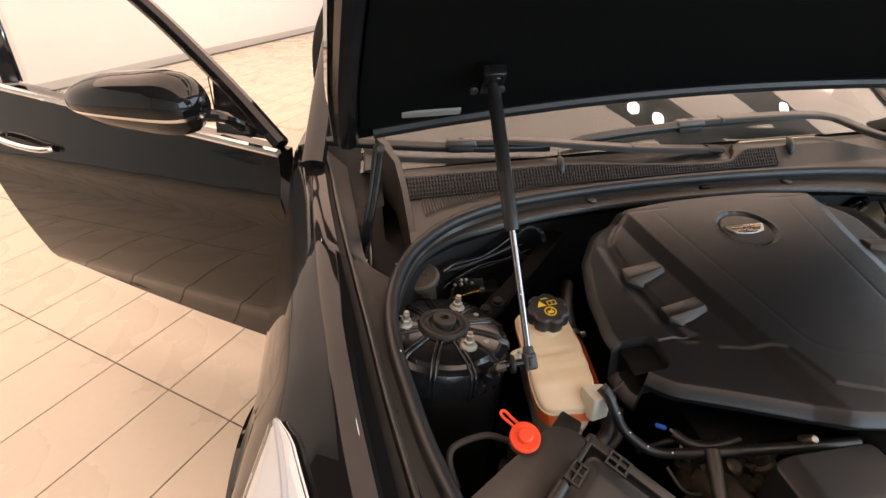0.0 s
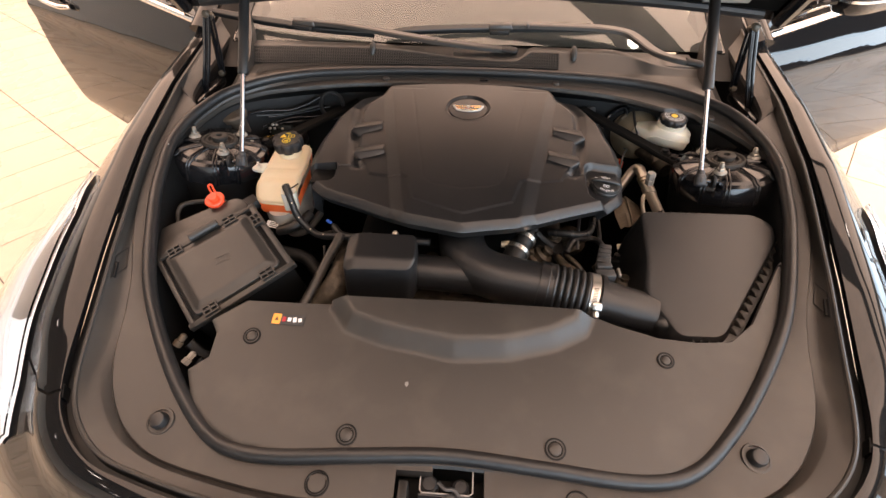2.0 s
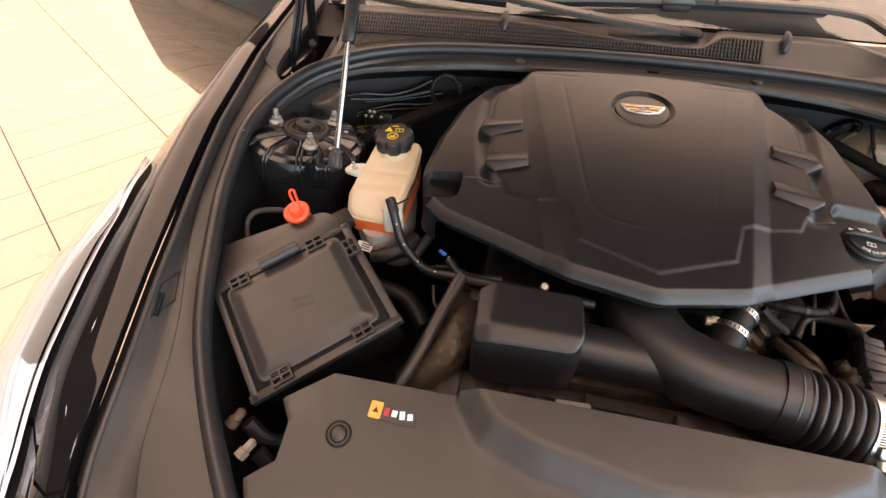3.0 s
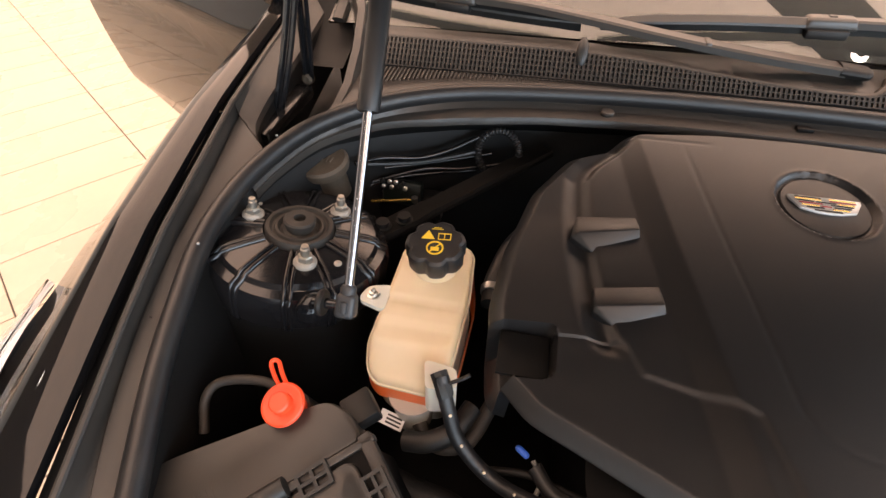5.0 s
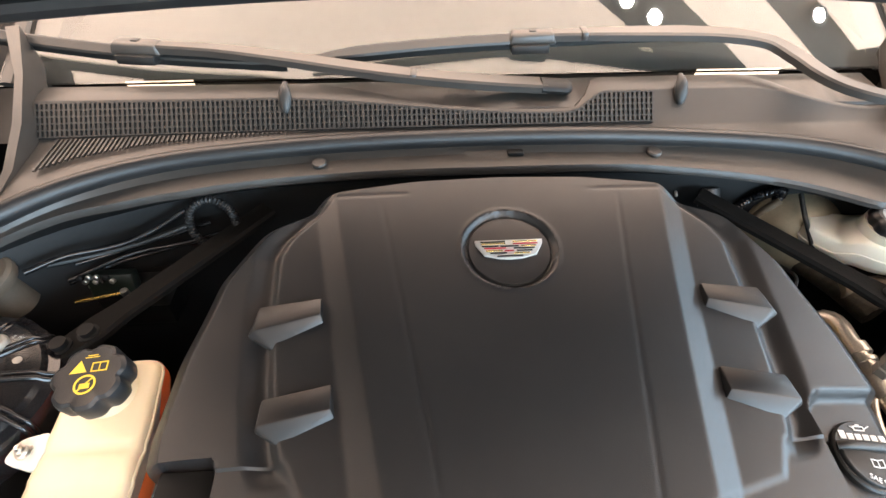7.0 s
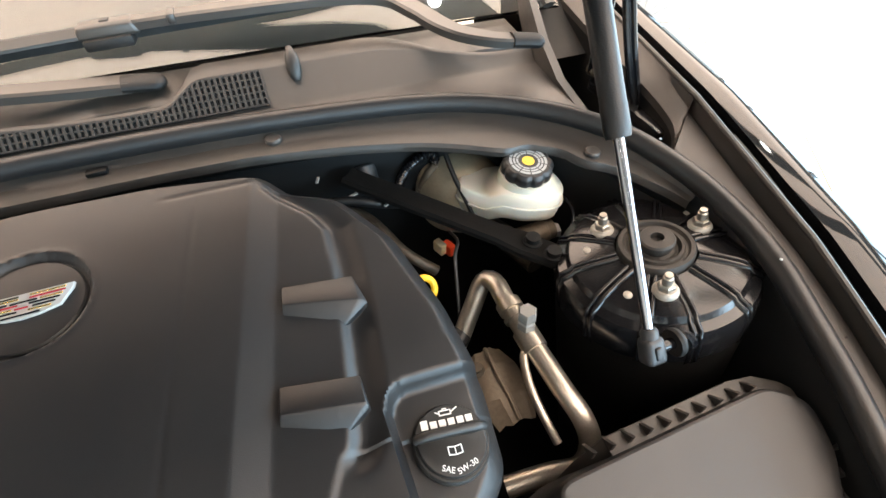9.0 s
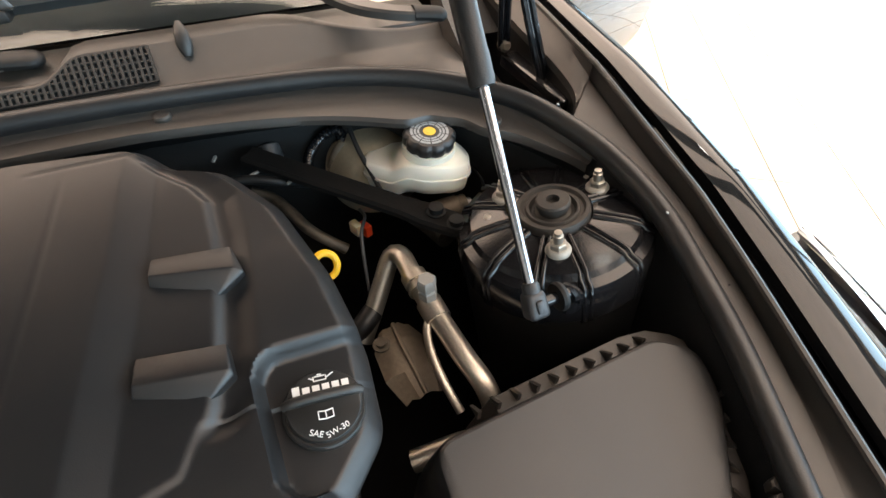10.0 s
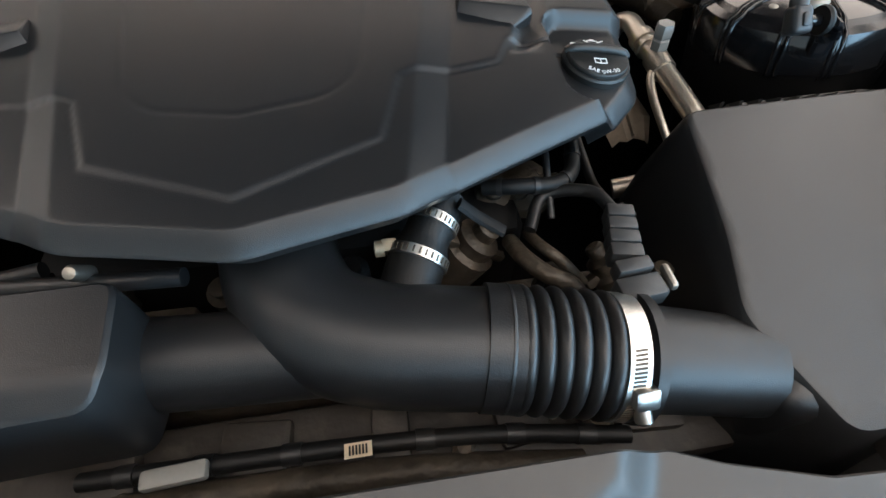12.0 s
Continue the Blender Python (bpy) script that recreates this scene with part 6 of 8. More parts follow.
sheet(bm, AB, 0.02, flange_height, [(0.024, 0.001), (0.0255, 0.004), (0.024, 0.05), (0.01, 0.14)])
part("flange", bm, TRIM, air, "ribbed flange round the box")
def rib(p, q, count, inward):
    for k in range(count):
        f = (k + 0.5) / count
        c = Vector(p).lerp(Vector(q), f)
        bm = bmesh.new()
        a = Vector(inward).normalized()
        s = (Vector(q) - Vector(p)).normalized() * 0.0016
        tri = [c, c + a * 0.014, c + Vector((0, 0, 0.0)) + a * 0.014 + Vector((0, 0, 0.014))]
        v0, v1 = [bm.verts.new(t - s) for t in tri], [bm.verts.new(t + s) for t in tri]
        bm.faces.new(v0); bm.faces.new(v1)
        for i in range(3):
            bm.faces.new((v0[i], v0[(i + 1) % 3], v1[(i + 1) % 3], v1[i]))
        part("rib", bm, TRIM, air, flat=True)
rib((0.629, 0.535, za(0, 0.535) - 0.012), (0.482, 0.334, za(0, 0.334) - 0.012), 13, (-0.8, 0.6, 0))
rib((0.400, 0.618, za(0, 0.615) - 0.0225), (0.590, 0.615, za(0, 0.615) - 0.0225), 10, (0, -1, 0))
rib((0.455, 0.310, za(0, 0.31) - 0.012), (0.40, 0.309, za(0, 0.31) - 0.012), 4, (0, 1, 0))
bm = bmesh.new()
box(bm, (0.060, 0.090, 0.10), Matrix.Translation((0.382, 0.386, 0.786)) @ Matrix.Rotation(radians(-14), 4, "Z"), 0.020, 4)
part("inlet", bm, COVER, air, "inlet neck joining the duct")

# ---- intake duct with bellows ----
duct = thing("intake_duct", "black plastic intake duct with rubber bellows and zinc clamp", "intake duct", "", (0.10, 0.44, 0.82))
AXIS = [(0.345, 0.391, 0.812), (0.31, 0.398, 0.817), (0.241, 0.411, 0.824), (0.207, 0.418, 0.827), (0.165, 0.426, 0.830)]
bm = bmesh.new()
sweep(bm, [(0.358, 0.389, 0.809), (0.30, 0.400, 0.817)] + AXIS[2:3], lambda u: 0.0375 + 0.004 * u, n=16, sides=36)
part("sensor_tube", bm, COVER, duct)
bm = bmesh.new()
sweep(bm, AXIS[2:], lambda u: 0.0445 + 0.0036 * (abs(math.sin(math.pi * u * 6.5)) ** 0.5 * 2 - 1), n=150, sides=40)
part("bellows", bm, RUBBER, duct, "ribbed rubber bellows", sharp=80)
bm = bmesh.new()
sweep(bm, [(0.178, 0.4235, 0.829), (0.150, 0.429, 0.831)], 0.0475, n=8, sides=36)
part("collar", bm, RUBBER, duct)
bm = bmesh.new()
sweep(bm, [(0.170, 0.425, 0.830), (0.12, 0.433, 0.832), (0.07, 0.444, 0.834), (0.030, 0.466, 0.837), (0.008, 0.507, 0.838), (0.0, 0.56, 0.836), (0.0, 0.62, 0.83)], lambda u: 0.0450 + 0.003 * u, n=50, sides=36)
part("elbow", bm, COVER, duct, "smooth curved duct under the engine cover")
bm = bmesh.new()
sweep(bm, [(0.085, 0.442, 0.830), (0.02, 0.447, 0.828), (-0.05, 0.451, 0.828), (-0.11, 0.455, 0.828)], 0.0345, n=20, sides=28)
part("branch", bm, COVER, duct)
u = (Vector(AXIS[2]) - Vector(AXIS[1])).normalized()
M = u.to_track_quat("Z", "Y").to_matrix().to_4x4()
M.translation = Vector((0.246, 0.4100, 0.8235))
bm = bmesh.new()
lathe(bm, [(0.0455, -0.008), (0.0475, -0.0078), (0.0475, 0.0072), (0.0455, 0.0075)], 48, M)
clamp = part("clamp", bm, ZINC, duct, "zinc worm-drive clamp")
bm = bmesh.new()
box(bm, (0.018, 0.016, 0.012), Matrix.Translation((0.247, 0.369, 0.846)) @ Matrix.Rotation(radians(55), 4, "X"), 0.003)
lathe(bm, [(0.006, 0.0), (0.006, 0.010), (0.004, 0.012), (0.0, 0.012)], 16, Matrix.Translation((0.247, 0.366, 0.836)) @ Matrix.Rotation(radians(125), 4, "X"))
part("screw", bm, ZINC, clamp)
hub = (M.inverted() @ Vector((0.247, 0.369, 0.846)))
hub_turn = math.atan2(hub.y, hub.x)
for k in range(-11, 12):
    if abs(k) > 2:
        bm = bmesh.new()
        box(bm, (0.0006, 0.0016, 0.0085), M @ Matrix.Rotation(hub_turn + 0.062 * k, 4, "Z") @ Matrix.Translation((0.0476, 0, 0)) @ Matrix.Rotation(0.2, 4, "X"))
        part("slot", bm, DULLALU, clamp, flat=True)
bm = bmesh.new()
lathe(bm, [(0.0455, -0.004), (0.0490, -0.0035), (0.0490, 0.004), (0.0455, 0.0045)], 40, M @ Matrix.Translation((0, 0, -0.016)))
part("tube_bead", bm, COVER, duct)
# resonator box
bm = bmesh.new()
RB = [(-0.208, 0.401), (-0.090, 0.404), (-0.082, 0.42), (-0.085, 0.478), (-0.212, 0.478)]
def res_height(x, y):
    return 0.897 + 0.10 * (y - 0.46) - 0.55 * max(0.0, 0.418 - y) - 0.50 * max(0.0, -0.193 - x)
sheet(bm, rounded(RB, 0.010, 4), 0.005, res_height, [(0.0012, 0.0008), (0.0030, 0.0030), (0.0040, 0.012), (0.006, 0.060), (0.004, 0.085)])
part("resonator", bm, COVER, duct, "square resonator box of the intake", sharp=24)
# sensor plug behind the tube
plug = thing("sensor_plug", "grey stacked electrical connector on the intake tube", "connector", "", (0.285, 0.47, 0.87))
for k in range(4):
    bm = bmesh.new()
    box(bm, (0.026 - 0.001 * k, 0.0130, 0.020), Matrix.Translation((0.277 + 0.0036 * k, 0.480 + 0.0135 * k, 0.849)) @ Matrix.Rotation(radians(-12), 4, "Z"), 0.0022)
    part("shell", bm, PLUGGREY, plug)
for (x, y, z), sz in (((0.275, 0.464, 0.853), (0.029, 0.012, 0.017)), ((0.275, 0.446, 0.849), (0.036, 0.020, 0.018))):
    bm = bmesh.new()
    box(bm, sz, Matrix.Translation((x, y, z)) @ Matrix.Rotation(radians(4), 4, "Z"), 0.0022)
    part("foot", bm, PLUGGREY, plug)
bm = bmesh.new()
box(bm, (0.006, 0.022, 0.008), Matrix.Translation((0.302, 0.454, 0.851)), 0.0025)
part("tab", bm, STUD, plug, "pale metal pin")
hose("sensor_wire", "black wiring loom leading to the sensor plug", [(0.287, 0.522, 0.850), (0.276, 0.555, 0.846), (0.24, 0.57, 0.83), (0.22, 0.54, 0.82)], 0.006)
br_line = [(0.098, 0.468, 0.838), (0.106, 0.486, 0.846), (0.114, 0.503, 0.852), (0.123, 0.517, 0.858), (0.132, 0.531, 0.863), (0.140, 0.548, 0.866)]
breather = hose("breather_hose", "short black breather hose with two zinc clamps", br_line, lambda u: 0.0235 - 0.004 * step01(u, 0.45, 0.6), BLACKRUBBER)
for f, r in ((0.42, 0.0243), (0.76, 0.0203)):
    line = spline(br_line, 60)
    i = int(f * 58)
    M = (line[i + 1] - line[i]).normalized().to_track_quat("Z", "Y").to_matrix().to_4x4()
    M.translation = line[i]
    bm = bmesh.new()
    lathe(bm, [(r - 0.001, -0.0045), (r + 0.0008, -0.004), (r + 0.0008, 0.004), (r - 0.001, 0.0045)], 30, M)
    band = part("clamp", bm, ZINC, breather, "bright slotted clamp")
    for k in range(16):
        bm = bmesh.new()
        box(bm, (0.0006, 0.0014, 0.0050), M @ Matrix.Rotation(k * 0.20, 4, "Z") @ Matrix.Translation((r + 0.0009, 0, 0)))
        part("slot", bm, DULLALU, band, flat=True)
    if f < 0.5:
        bm = bmesh.new()
        box(bm, (0.012, 0.010, 0.009), Matrix.Translation((0.092, 0.508, 0.864)) @ Matrix.Rotation(radians(30), 4, "X"), 0.002)
        lathe(bm, [(0.0065, 0.0), (0.0065, 0.007), (0.0, 0.008)], 14, Matrix.Translation((0.088, 0.507, 0.862)) @ Matrix.Rotation(radians(-90), 4, "Y"))
        part("screw", bm, TANCAST, band, "tan clamp screw")

# ---- radiator cover ----
def zp(x, y):
    return 0.775 + 0.24 * y


HUMP = [(-0.222, 0.360), (-0.215, 0.318), (-0.187, 0.283), (-0.126, 0.263), (0.0, 0.243), (0.087, 0.250), (0.168, 0.272), (0.222, 0.300), (0.238, 0.335), (0.238, 0.360)]


def panel_height(x, y):
    h = zp(x, y)
    if inside(np.array([x]), np.array([y]), HUMP)[0]:
        d = seg_dist(x, y, HUMP[1:-1])
        h += 0.020 * step01(d, 0.0, 0.032) + 0.0015 * step01(d, 0.0, 0.006)
    return h


SEAL_FRONT = [q for q in SEAL if q[1] < 0.49]
right = [(x - 0.006 if x > 0.2 else x, y + 0.004) for x, y in SEAL_FRONT]
left = [(-x, y) for x, y in reversed(right) if x > 0 and y < 0.19]
PANEL = [(0.590, 0.472)] + right[1:] + left + [(-0.425, 0.205), (-0.398, 0.228), (-0.400, 0.270), (-0.416, 0.292), (-0.366, 0.331), (-0.232, 0.332), (-0.196, 0.335), (0.025, 0.336), (0.243, 0.333), (0.275, 0.321), (0.338, 0.304), (0.40, 0.300), (0.455, 0.305), (0.50, 0.340)]
radiator = thing("radiator_cover", "grained black plastic radiator cover with push fasteners and label", "radiator cover", "", (0, 0.22, 0.80))
bm = bmesh.new()
sheet(bm, PANEL, 0.0045, panel_height, [(0.0015, 0.0015), (0.002, 0.012)])
part("panel", bm, TRIM, radiator, sharp=40)
for x, y, r in ((-0.339, 0.267, 0.0125), (0.341, 0.267, 0.0115), (-0.151, 0.124, 0.0135), (0.156, 0.124, 0.0135)):
    m = tilt_at(x, y, zp(x, y), 0.24)
    bm = bmesh.new()
    lathe(bm, [(r + 0.0006, -0.002), (r + 0.0006, 0.0012), (r - 0.0006, 0.0020), (r - 0.0020, 0.0018), (r - 0.0024, -0.0020), (r - 0.0042, -0.0020), (r - 0.0046, 0.0022), (r - 0.006, 0.0030), (0.0, 0.0028)], 32, m)
    part("push_fastener", bm, TRIM, radiator)
    bm = bmesh.new()
    lathe(bm, [(r + 0.0022, 0.0004), (r + 0.0022, 0.0018), (r + 0.0002, 0.0022), (r - 0.0012, 0.0010)], 36, m)
    part("fastener_ring", bm, DARK, radiator)
for x, y, r in ((-0.183, 0.062, 0.0165), (0.184, 0.060, 0.0165)):
    m = tilt_at(x, y, zs(y) + 0.0012, 0.13)
    bm = bmesh.new()
    lathe(bm, [(r, -0.003), (r, 0.0015), (r - 0.0015, 0.0022), (r - 0.0022, -0.0015), (r - 0.0036, -0.0015), (r - 0.0042, 0.0020), (0.0, 0.0026)], 36, m)
    part("apron_plug", bm, TRIM, radiator)
    bm = bmesh.new()
    lathe(bm, [(r + 0.0012, 0.0004), (r + 0.0012, 0.0020), (r - 0.0004, 0.0024), (r - 0.0020, 0.0010)], 40, m)
    part("plug_ring", bm, DARK, radiator)
for x, y in ((-0.441, 0.128), (0.445, 0.134)):
    st = thing("hood_stop", "black rubber hood bump stop in the bay trim", "bump stop", "hood bump stops", (x, y, zs(y)))
    m = tilt_at(x, y, zs(y) + 0.001, 0.29)
    bm = bmesh.new()
    lathe(bm, [(0.021, -0.002), (0.0205, 0.0015), (0.017, 0.002), (0.016, -0.004), (0.013, -0.004)], 32, m)
    part("socket", bm, TRIM, st)
    bm = bmesh.new()
    lathe(bm, [(0.013, -0.004), (0.0125, 0.008), (0.0105, 0.012), (0.006, 0.0135), (0.0, 0.013)], 28, m)
    part("buffer", bm, RUBBER, st)
m = tilt_at(-0.285, 0.299, zp(0, 0.299) + 0.0012, 0.24, 0, -1.5)
bm = bmesh.new()
prism(bm, rounded([(-0.0275, -0.0095), (0.0275, -0.0095), (0.0275, 0.0095), (-0.0275, 0.0095)], 0.002), 0, 0.0005, m)
lab = part("label", bm, GREYCONN, radiator, "small dark grey warning label with an orange end", flat=True)
bm = bmesh.new()
prism(bm, rounded([(-0.0275, -0.0095), (-0.013, -0.0095), (-0.013, 0.0095), (-0.0275, 0.0095)], 0.002), 0.0006, 0.0009, m)
part("orange_field", bm, OPRINT, lab, flat=True)
bm = bmesh.new()
prism(bm, [(-0.0235, -0.003), (-0.0165, -0.003), (-0.020, 0.004)], 0.0010, 0.0012, m)
part("warning_sign", bm, PLASTIC, lab, flat=True)
for k in range(4):
    bm = bmesh.new()
    box(bm, (0.006, 0.007 if k % 2 else 0.009, 0.0004), m @ Matrix.Translation((-0.007 + 0.0092 * k, 0, 0.0009)) @ Matrix.Rotation(radians(0 if k < 2 else 12), 4, "Z"))
    part("symbol", bm, CRIMSON if k == 0 else WPRINT, lab, flat=True)
bm = bmesh.new()
prism(bm, [(-0.0025, 0.003), (0.002, 0.004), (0.003, 0.0), (0.0, -0.005), (-0.003, -0.001)], 0, 0.0004, tilt_at(-0.070, 0.203, zp(0, 0.203) + 0.0015, 0.24))
part("scuff", bm, LIGHTGREY, radiator, flat=True)

# ---- hood latch in its opening ----
latch = thing("hood_latch", "black and zinc hood latch in its opening", "hood latch", "", (0, 0.05, 0.74))
bm = bmesh.new()
box(bm, (0.15, 0.10, 0.10), Matrix.Translation((0, 0.045, 0.695)), 0.004)
part("well", bm, DARK, latch)
# plates that narrow the opening to its stepped outline
for x0, x1, y0, y1 in ((0.055, 0.073, 0.036, 0.107), (-0.073, -0.020, 0.088, 0.107)):
    bm = bmesh.new()
    tops = [[Vector((x, y, zs(y) + float(np.interp(y, [0.038, 0.106], [0.0035, -0.0055])))) for x in (x0, x1)] for y in [y0 + (y1 - y0) * k / 6 for k in range(7)]]
    closed(bm, tops, [[q + Vector((0, 0, -0.020)) for q in r] for r in tops])
    part("surround", bm, TRIM, latch, flat=True)
bm = bmesh.new()
box(bm, (0.078, 0.003, 0.028), Matrix.Translation((0.0005, 0.0605, 0.759)), 0.001)
part("plate", bm, GREYCONN, latch)
bm = bmesh.new()
sweep(bm, [(-0.037, 0.084, 0.774), (-0.0365, 0.066, 0.774), (-0.033, 0.0625, 0.774), (0.034, 0.0625, 0.774), (0.039, 0.066, 0.774), (0.039, 0.096, 0.776), (0.047, 0.098, 0.776)], 0.0011, n=60, sides=6, smooth=False)
part("plate_edge", bm, GREYLABEL, latch, "thin bright plate edge")
for x, y, s in ((-0.024, 0.079, 0.0135), (0.022, 0.077, 0.0125)):
    bm = bmesh.new()
    lathe(bm, [(s, -0.02), (s, 0.0), (s - 0.004, 0.005), (0.0, 0.006)], 24, Matrix.Translation((x, y, 0.762)))
    part("pivot", bm, GREYCONN, latch)
bm = bmesh.new()
sweep(bm, [(-0.010, 0.074, 0.781), (0.0, 0.066, 0.782), (0.012, 0.066, 0.781), (0.020, 0.058, 0.778)], 0.0030, n=16, sides=8)
part("hook", bm, PLUGGREY, latch)
for p, sz in (((0.006, 0.060, 0.772), (0.020, 0.008, 0.006)), ((0.014, 0.050, 0.768), (0.008, 0.016, 0.006)), ((-0.012, 0.056, 0.766), (0.014, 0.010, 0.006))):
    bm = bmesh.new()
    box(bm, sz, Matrix.Translation(p) @ Matrix.Rotation(p[0] * 40, 4, "Z"), 0.0015)
    part("lever", bm, GREYCONN, latch)
bm = bmesh.new()
box(bm, (0.014, 0.045, 0.05), Matrix.Translation((-0.060, 0.053, 0.757)), 0.003)
part("side_block", bm, PLASTIC, latch)

# ---- brake fluid reservoir, booster and bits beside it ----
brake = thing("brake_fluid_reservoir", "milky white brake fluid reservoir with black cap", "brake reservoir", "", (0.49, 0.92, 0.84))
BR = rounded([(0.424, 0.953), (0.459, 0.906), (0.488, 0.880), (0.520, 0.872), (0.546, 0.884), (0.556, 0.908), (0.549, 0.936), (0.50, 0.966), (0.444, 0.976)], 0.014, 4)
bm = bmesh.new()
def br_top(x, y):
    d = math.hypot(x - 0.504, y - 0.914)
    return 0.9110 + 0.0140 * (1 - step01(d, 0.034, 0.052)) - 0.08 * max(0.0, 0.47 - x)
sheet(bm, [(0.496 + (x - 0.496) * 0.93, 0.921 + (y - 0.921) * 0.93) for x, y in BR], 0.004, br_top, [(0.0015, 0.0006), (0.0036, 0.0035), (0.0045, 0.0180), (0.0062, 0.0185), (0.0062, 0.0210), (0.0036, 0.0215), (0.0020, 0.0340), (0.0, 0.0420), (-0.008, 0.046)])
part("tank", bm, MILKY, brake, sharp=50)
m = tilt_at(0.503, 0.914, 0.9345, 0.12) @ Matrix.Scale(0.97, 4)
bm = bmesh.new()
lathe(bm, [(0.0350, -0.024), (0.0335, 0.003), (0.0, 0.004)], 36, m)
part("neck", bm, MILKY, brake)
bm = bmesh.new()
lathe(bm, [(0.0315, 0.003), (0.0330, 0.0055), (0.0332, 0.0140), (0.0318, 0.0170), (0.0285, 0.0195), (0.0, 0.0195)], 100, m, lobes=10, lobe_depth=0.075)
bcap = part("cap", bm, RUBBER, brake, "black cap with yellow centre and grey printed rings", sharp=30)
bm = bmesh.new()
lathe(bm, [(0.0078, 0.0196), (0.0078, 0.0200), (0.0046, 0.0200), (0.0042, 0.0206), (0.0, 0.0206)], 28, m)
part("print_centre", bm, YPRINT, bcap, "yellow printed centre", flat=True)
for r0, r1 in ((0.0125, 0.0150), (0.0165, 0.0190), (0.0205, 0.0238)):
    for k in range(10):
        bm = bmesh.new()
        a0, a1 = 2 * math.pi * (k + 0.05) / 10, 2 * math.pi * (k + 0.95) / 10
        loft(bm, [[m @ Vector((r * math.cos(a0 + (a1 - a0) * j / 5), r * math.sin(a0 + (a1 - a0) * j / 5), z)) for j in range(6)] for r, z in ((r0, 0.0196), (r0, 0.0199), (r1, 0.0199), (r1, 0.0196))])
        part("print_arc", bm, GPRINT, bcap, flat=True)
master = thing("master_cylinder", "tan cast metal brake cylinder below the fluid reservoir", "brake cylinder", "", (0.51, 0.89, 0.83))
bm = bmesh.new()
lathe(bm, [(0.0, 0.0), (0.0125, 0.0), (0.0135, 0.002), (0.0135, 0.010), (0.0155, 0.011), (0.0155, 0.058), (0.013, 0.060), (0.013, 0.070), (0.0, 0.071)], 28, Matrix.Translation((0.474, 0.890, 0.842)) @ Matrix.Rotation(radians(88), 4, "Y"))
part("barrel", bm, SHIELD, master)
bm = bmesh.new()
lathe(bm, [(0.0, 0.0), (0.010, 0.0), (0.010, 0.009), (0.0, 0.010)], 6, Matrix.Translation((0.544, 0.890, 0.840)) @ Matrix.Rotation(radians(88), 4, "Y"))
part("end_plug", bm, GREYLABEL, master)
booster = thing("brake_booster", "tan metal brake booster dome at the firewall", "brake booster", "", (0.455, 0.995, 0.80))
bm = bmesh.new()
lathe(bm, [(0.0, 0.060), (0.022, 0.058), (0.042, 0.048), (0.058, 0.030), (0.066, 0.006), (0.069, 0.002), (0.069, -0.004), (0.066, -0.008), (0.066, -0.03), (0.0, -0.03)], 40, Matrix.Translation((0.457, 1.000, 0.858)) @ Matrix.Rotation(radians(72), 4, "X"))
part("dome", bm, TANCAST, booster)
bm = bmesh.new()
lathe(bm, [(0.0, 0.006), (0.006, 0.006), (0.006, 0.003), (0.011, 0.003), (0.012, -0.004), (0.012, -0.02)], 20, Matrix.Translation((0.449, 0.948, 0.862)) @ Matrix.Rotation(radians(60), 4, "X"))
part("grommet", bm, RUBBER, booster, "black rubber grommet")
bm = bmesh.new()
sweep(bm, [(0.46, 0.95, 0.835), (0.485, 0.90, 0.835), (0.50, 0.85, 0.835)], 0.017, n=10, sides=16)
part("master_cylinder", bm, DULLALU, booster)
u_line = [(0.418, 1.006, 0.905), (0.416, 1.004, 0.922), (0.408, 1.003, 0.927), (0.394, 1.005, 0.921), (0.380, 1.011, 0.905), (0.371, 1.017, 0.884), (0.368, 1.018, 0.862)]
u_hose = thing("vent_hose", "corrugated black vent hose bent at the firewall", "hose", "", u_line[0])
bm = bmesh.new()
sweep(bm, u_line, lambda u: 0.0062 + 0.0012 * math.sin(u * 150), n=150, sides=12)
part("tube", bm, GLOSS, u_hose)
hose("firewall_cable", "brown taped cable beside the vent hose", [(0.418, 1.0, 0.91), (0.405, 1.0, 0.895), (0.397, 1.002, 0.875), (0.394, 1.0, 0.85)], 0.006, SHIELD, category="cable")
hose("thin_cable", "thin black cable crossing the brake booster", [(0.425, 0.985, 0.935), (0.428, 0.962, 0.915), (0.434, 0.940, 0.895), (0.440, 0.925, 0.875)], 0.0032, BLACKRUBBER, category="cable")
connector = thing("wire_connector", "small cream and red wire connector below the brace", "connector", "", (0.414, 0.95, 0.80))
for dx, mat, word in ((0.0, CREAM, "cream_shell"), (0.012, RED, "red_lock")):
    bm = bmesh.new()
    box(bm, (0.012, 0.020, 0.020), Matrix.Translation((0.408 + dx, 0.962 - dx * 0.4, 0.790 - dx * 0.2)) @ Matrix.Rotation(radians(20), 4, "Z"), 0.003)
    part(word, bm, mat, connector)
hose("guide_rod", "thin grey rod bending down beside the oil dipstick", [(0.410, 0.93, 0.85), (0.408, 0.90, 0.862), (0.396, 0.878, 0.858), (0.388, 0.850, 0.83), (0.384, 0.83, 0.79)], 0.0022, PLUGGREY, category="rod")
hose("heater_pipe", "bent silvery heater pipe behind the engine cover", [(0.29, 1.0, 0.868), (0.312, 0.985, 0.862), (0.328, 0.952, 0.856), (0.340, 0.925, 0.848), (0.356, 0.908, 0.838), (0.378, 0.895, 0.822)], 0.0072, DULLALU, category="pipe")


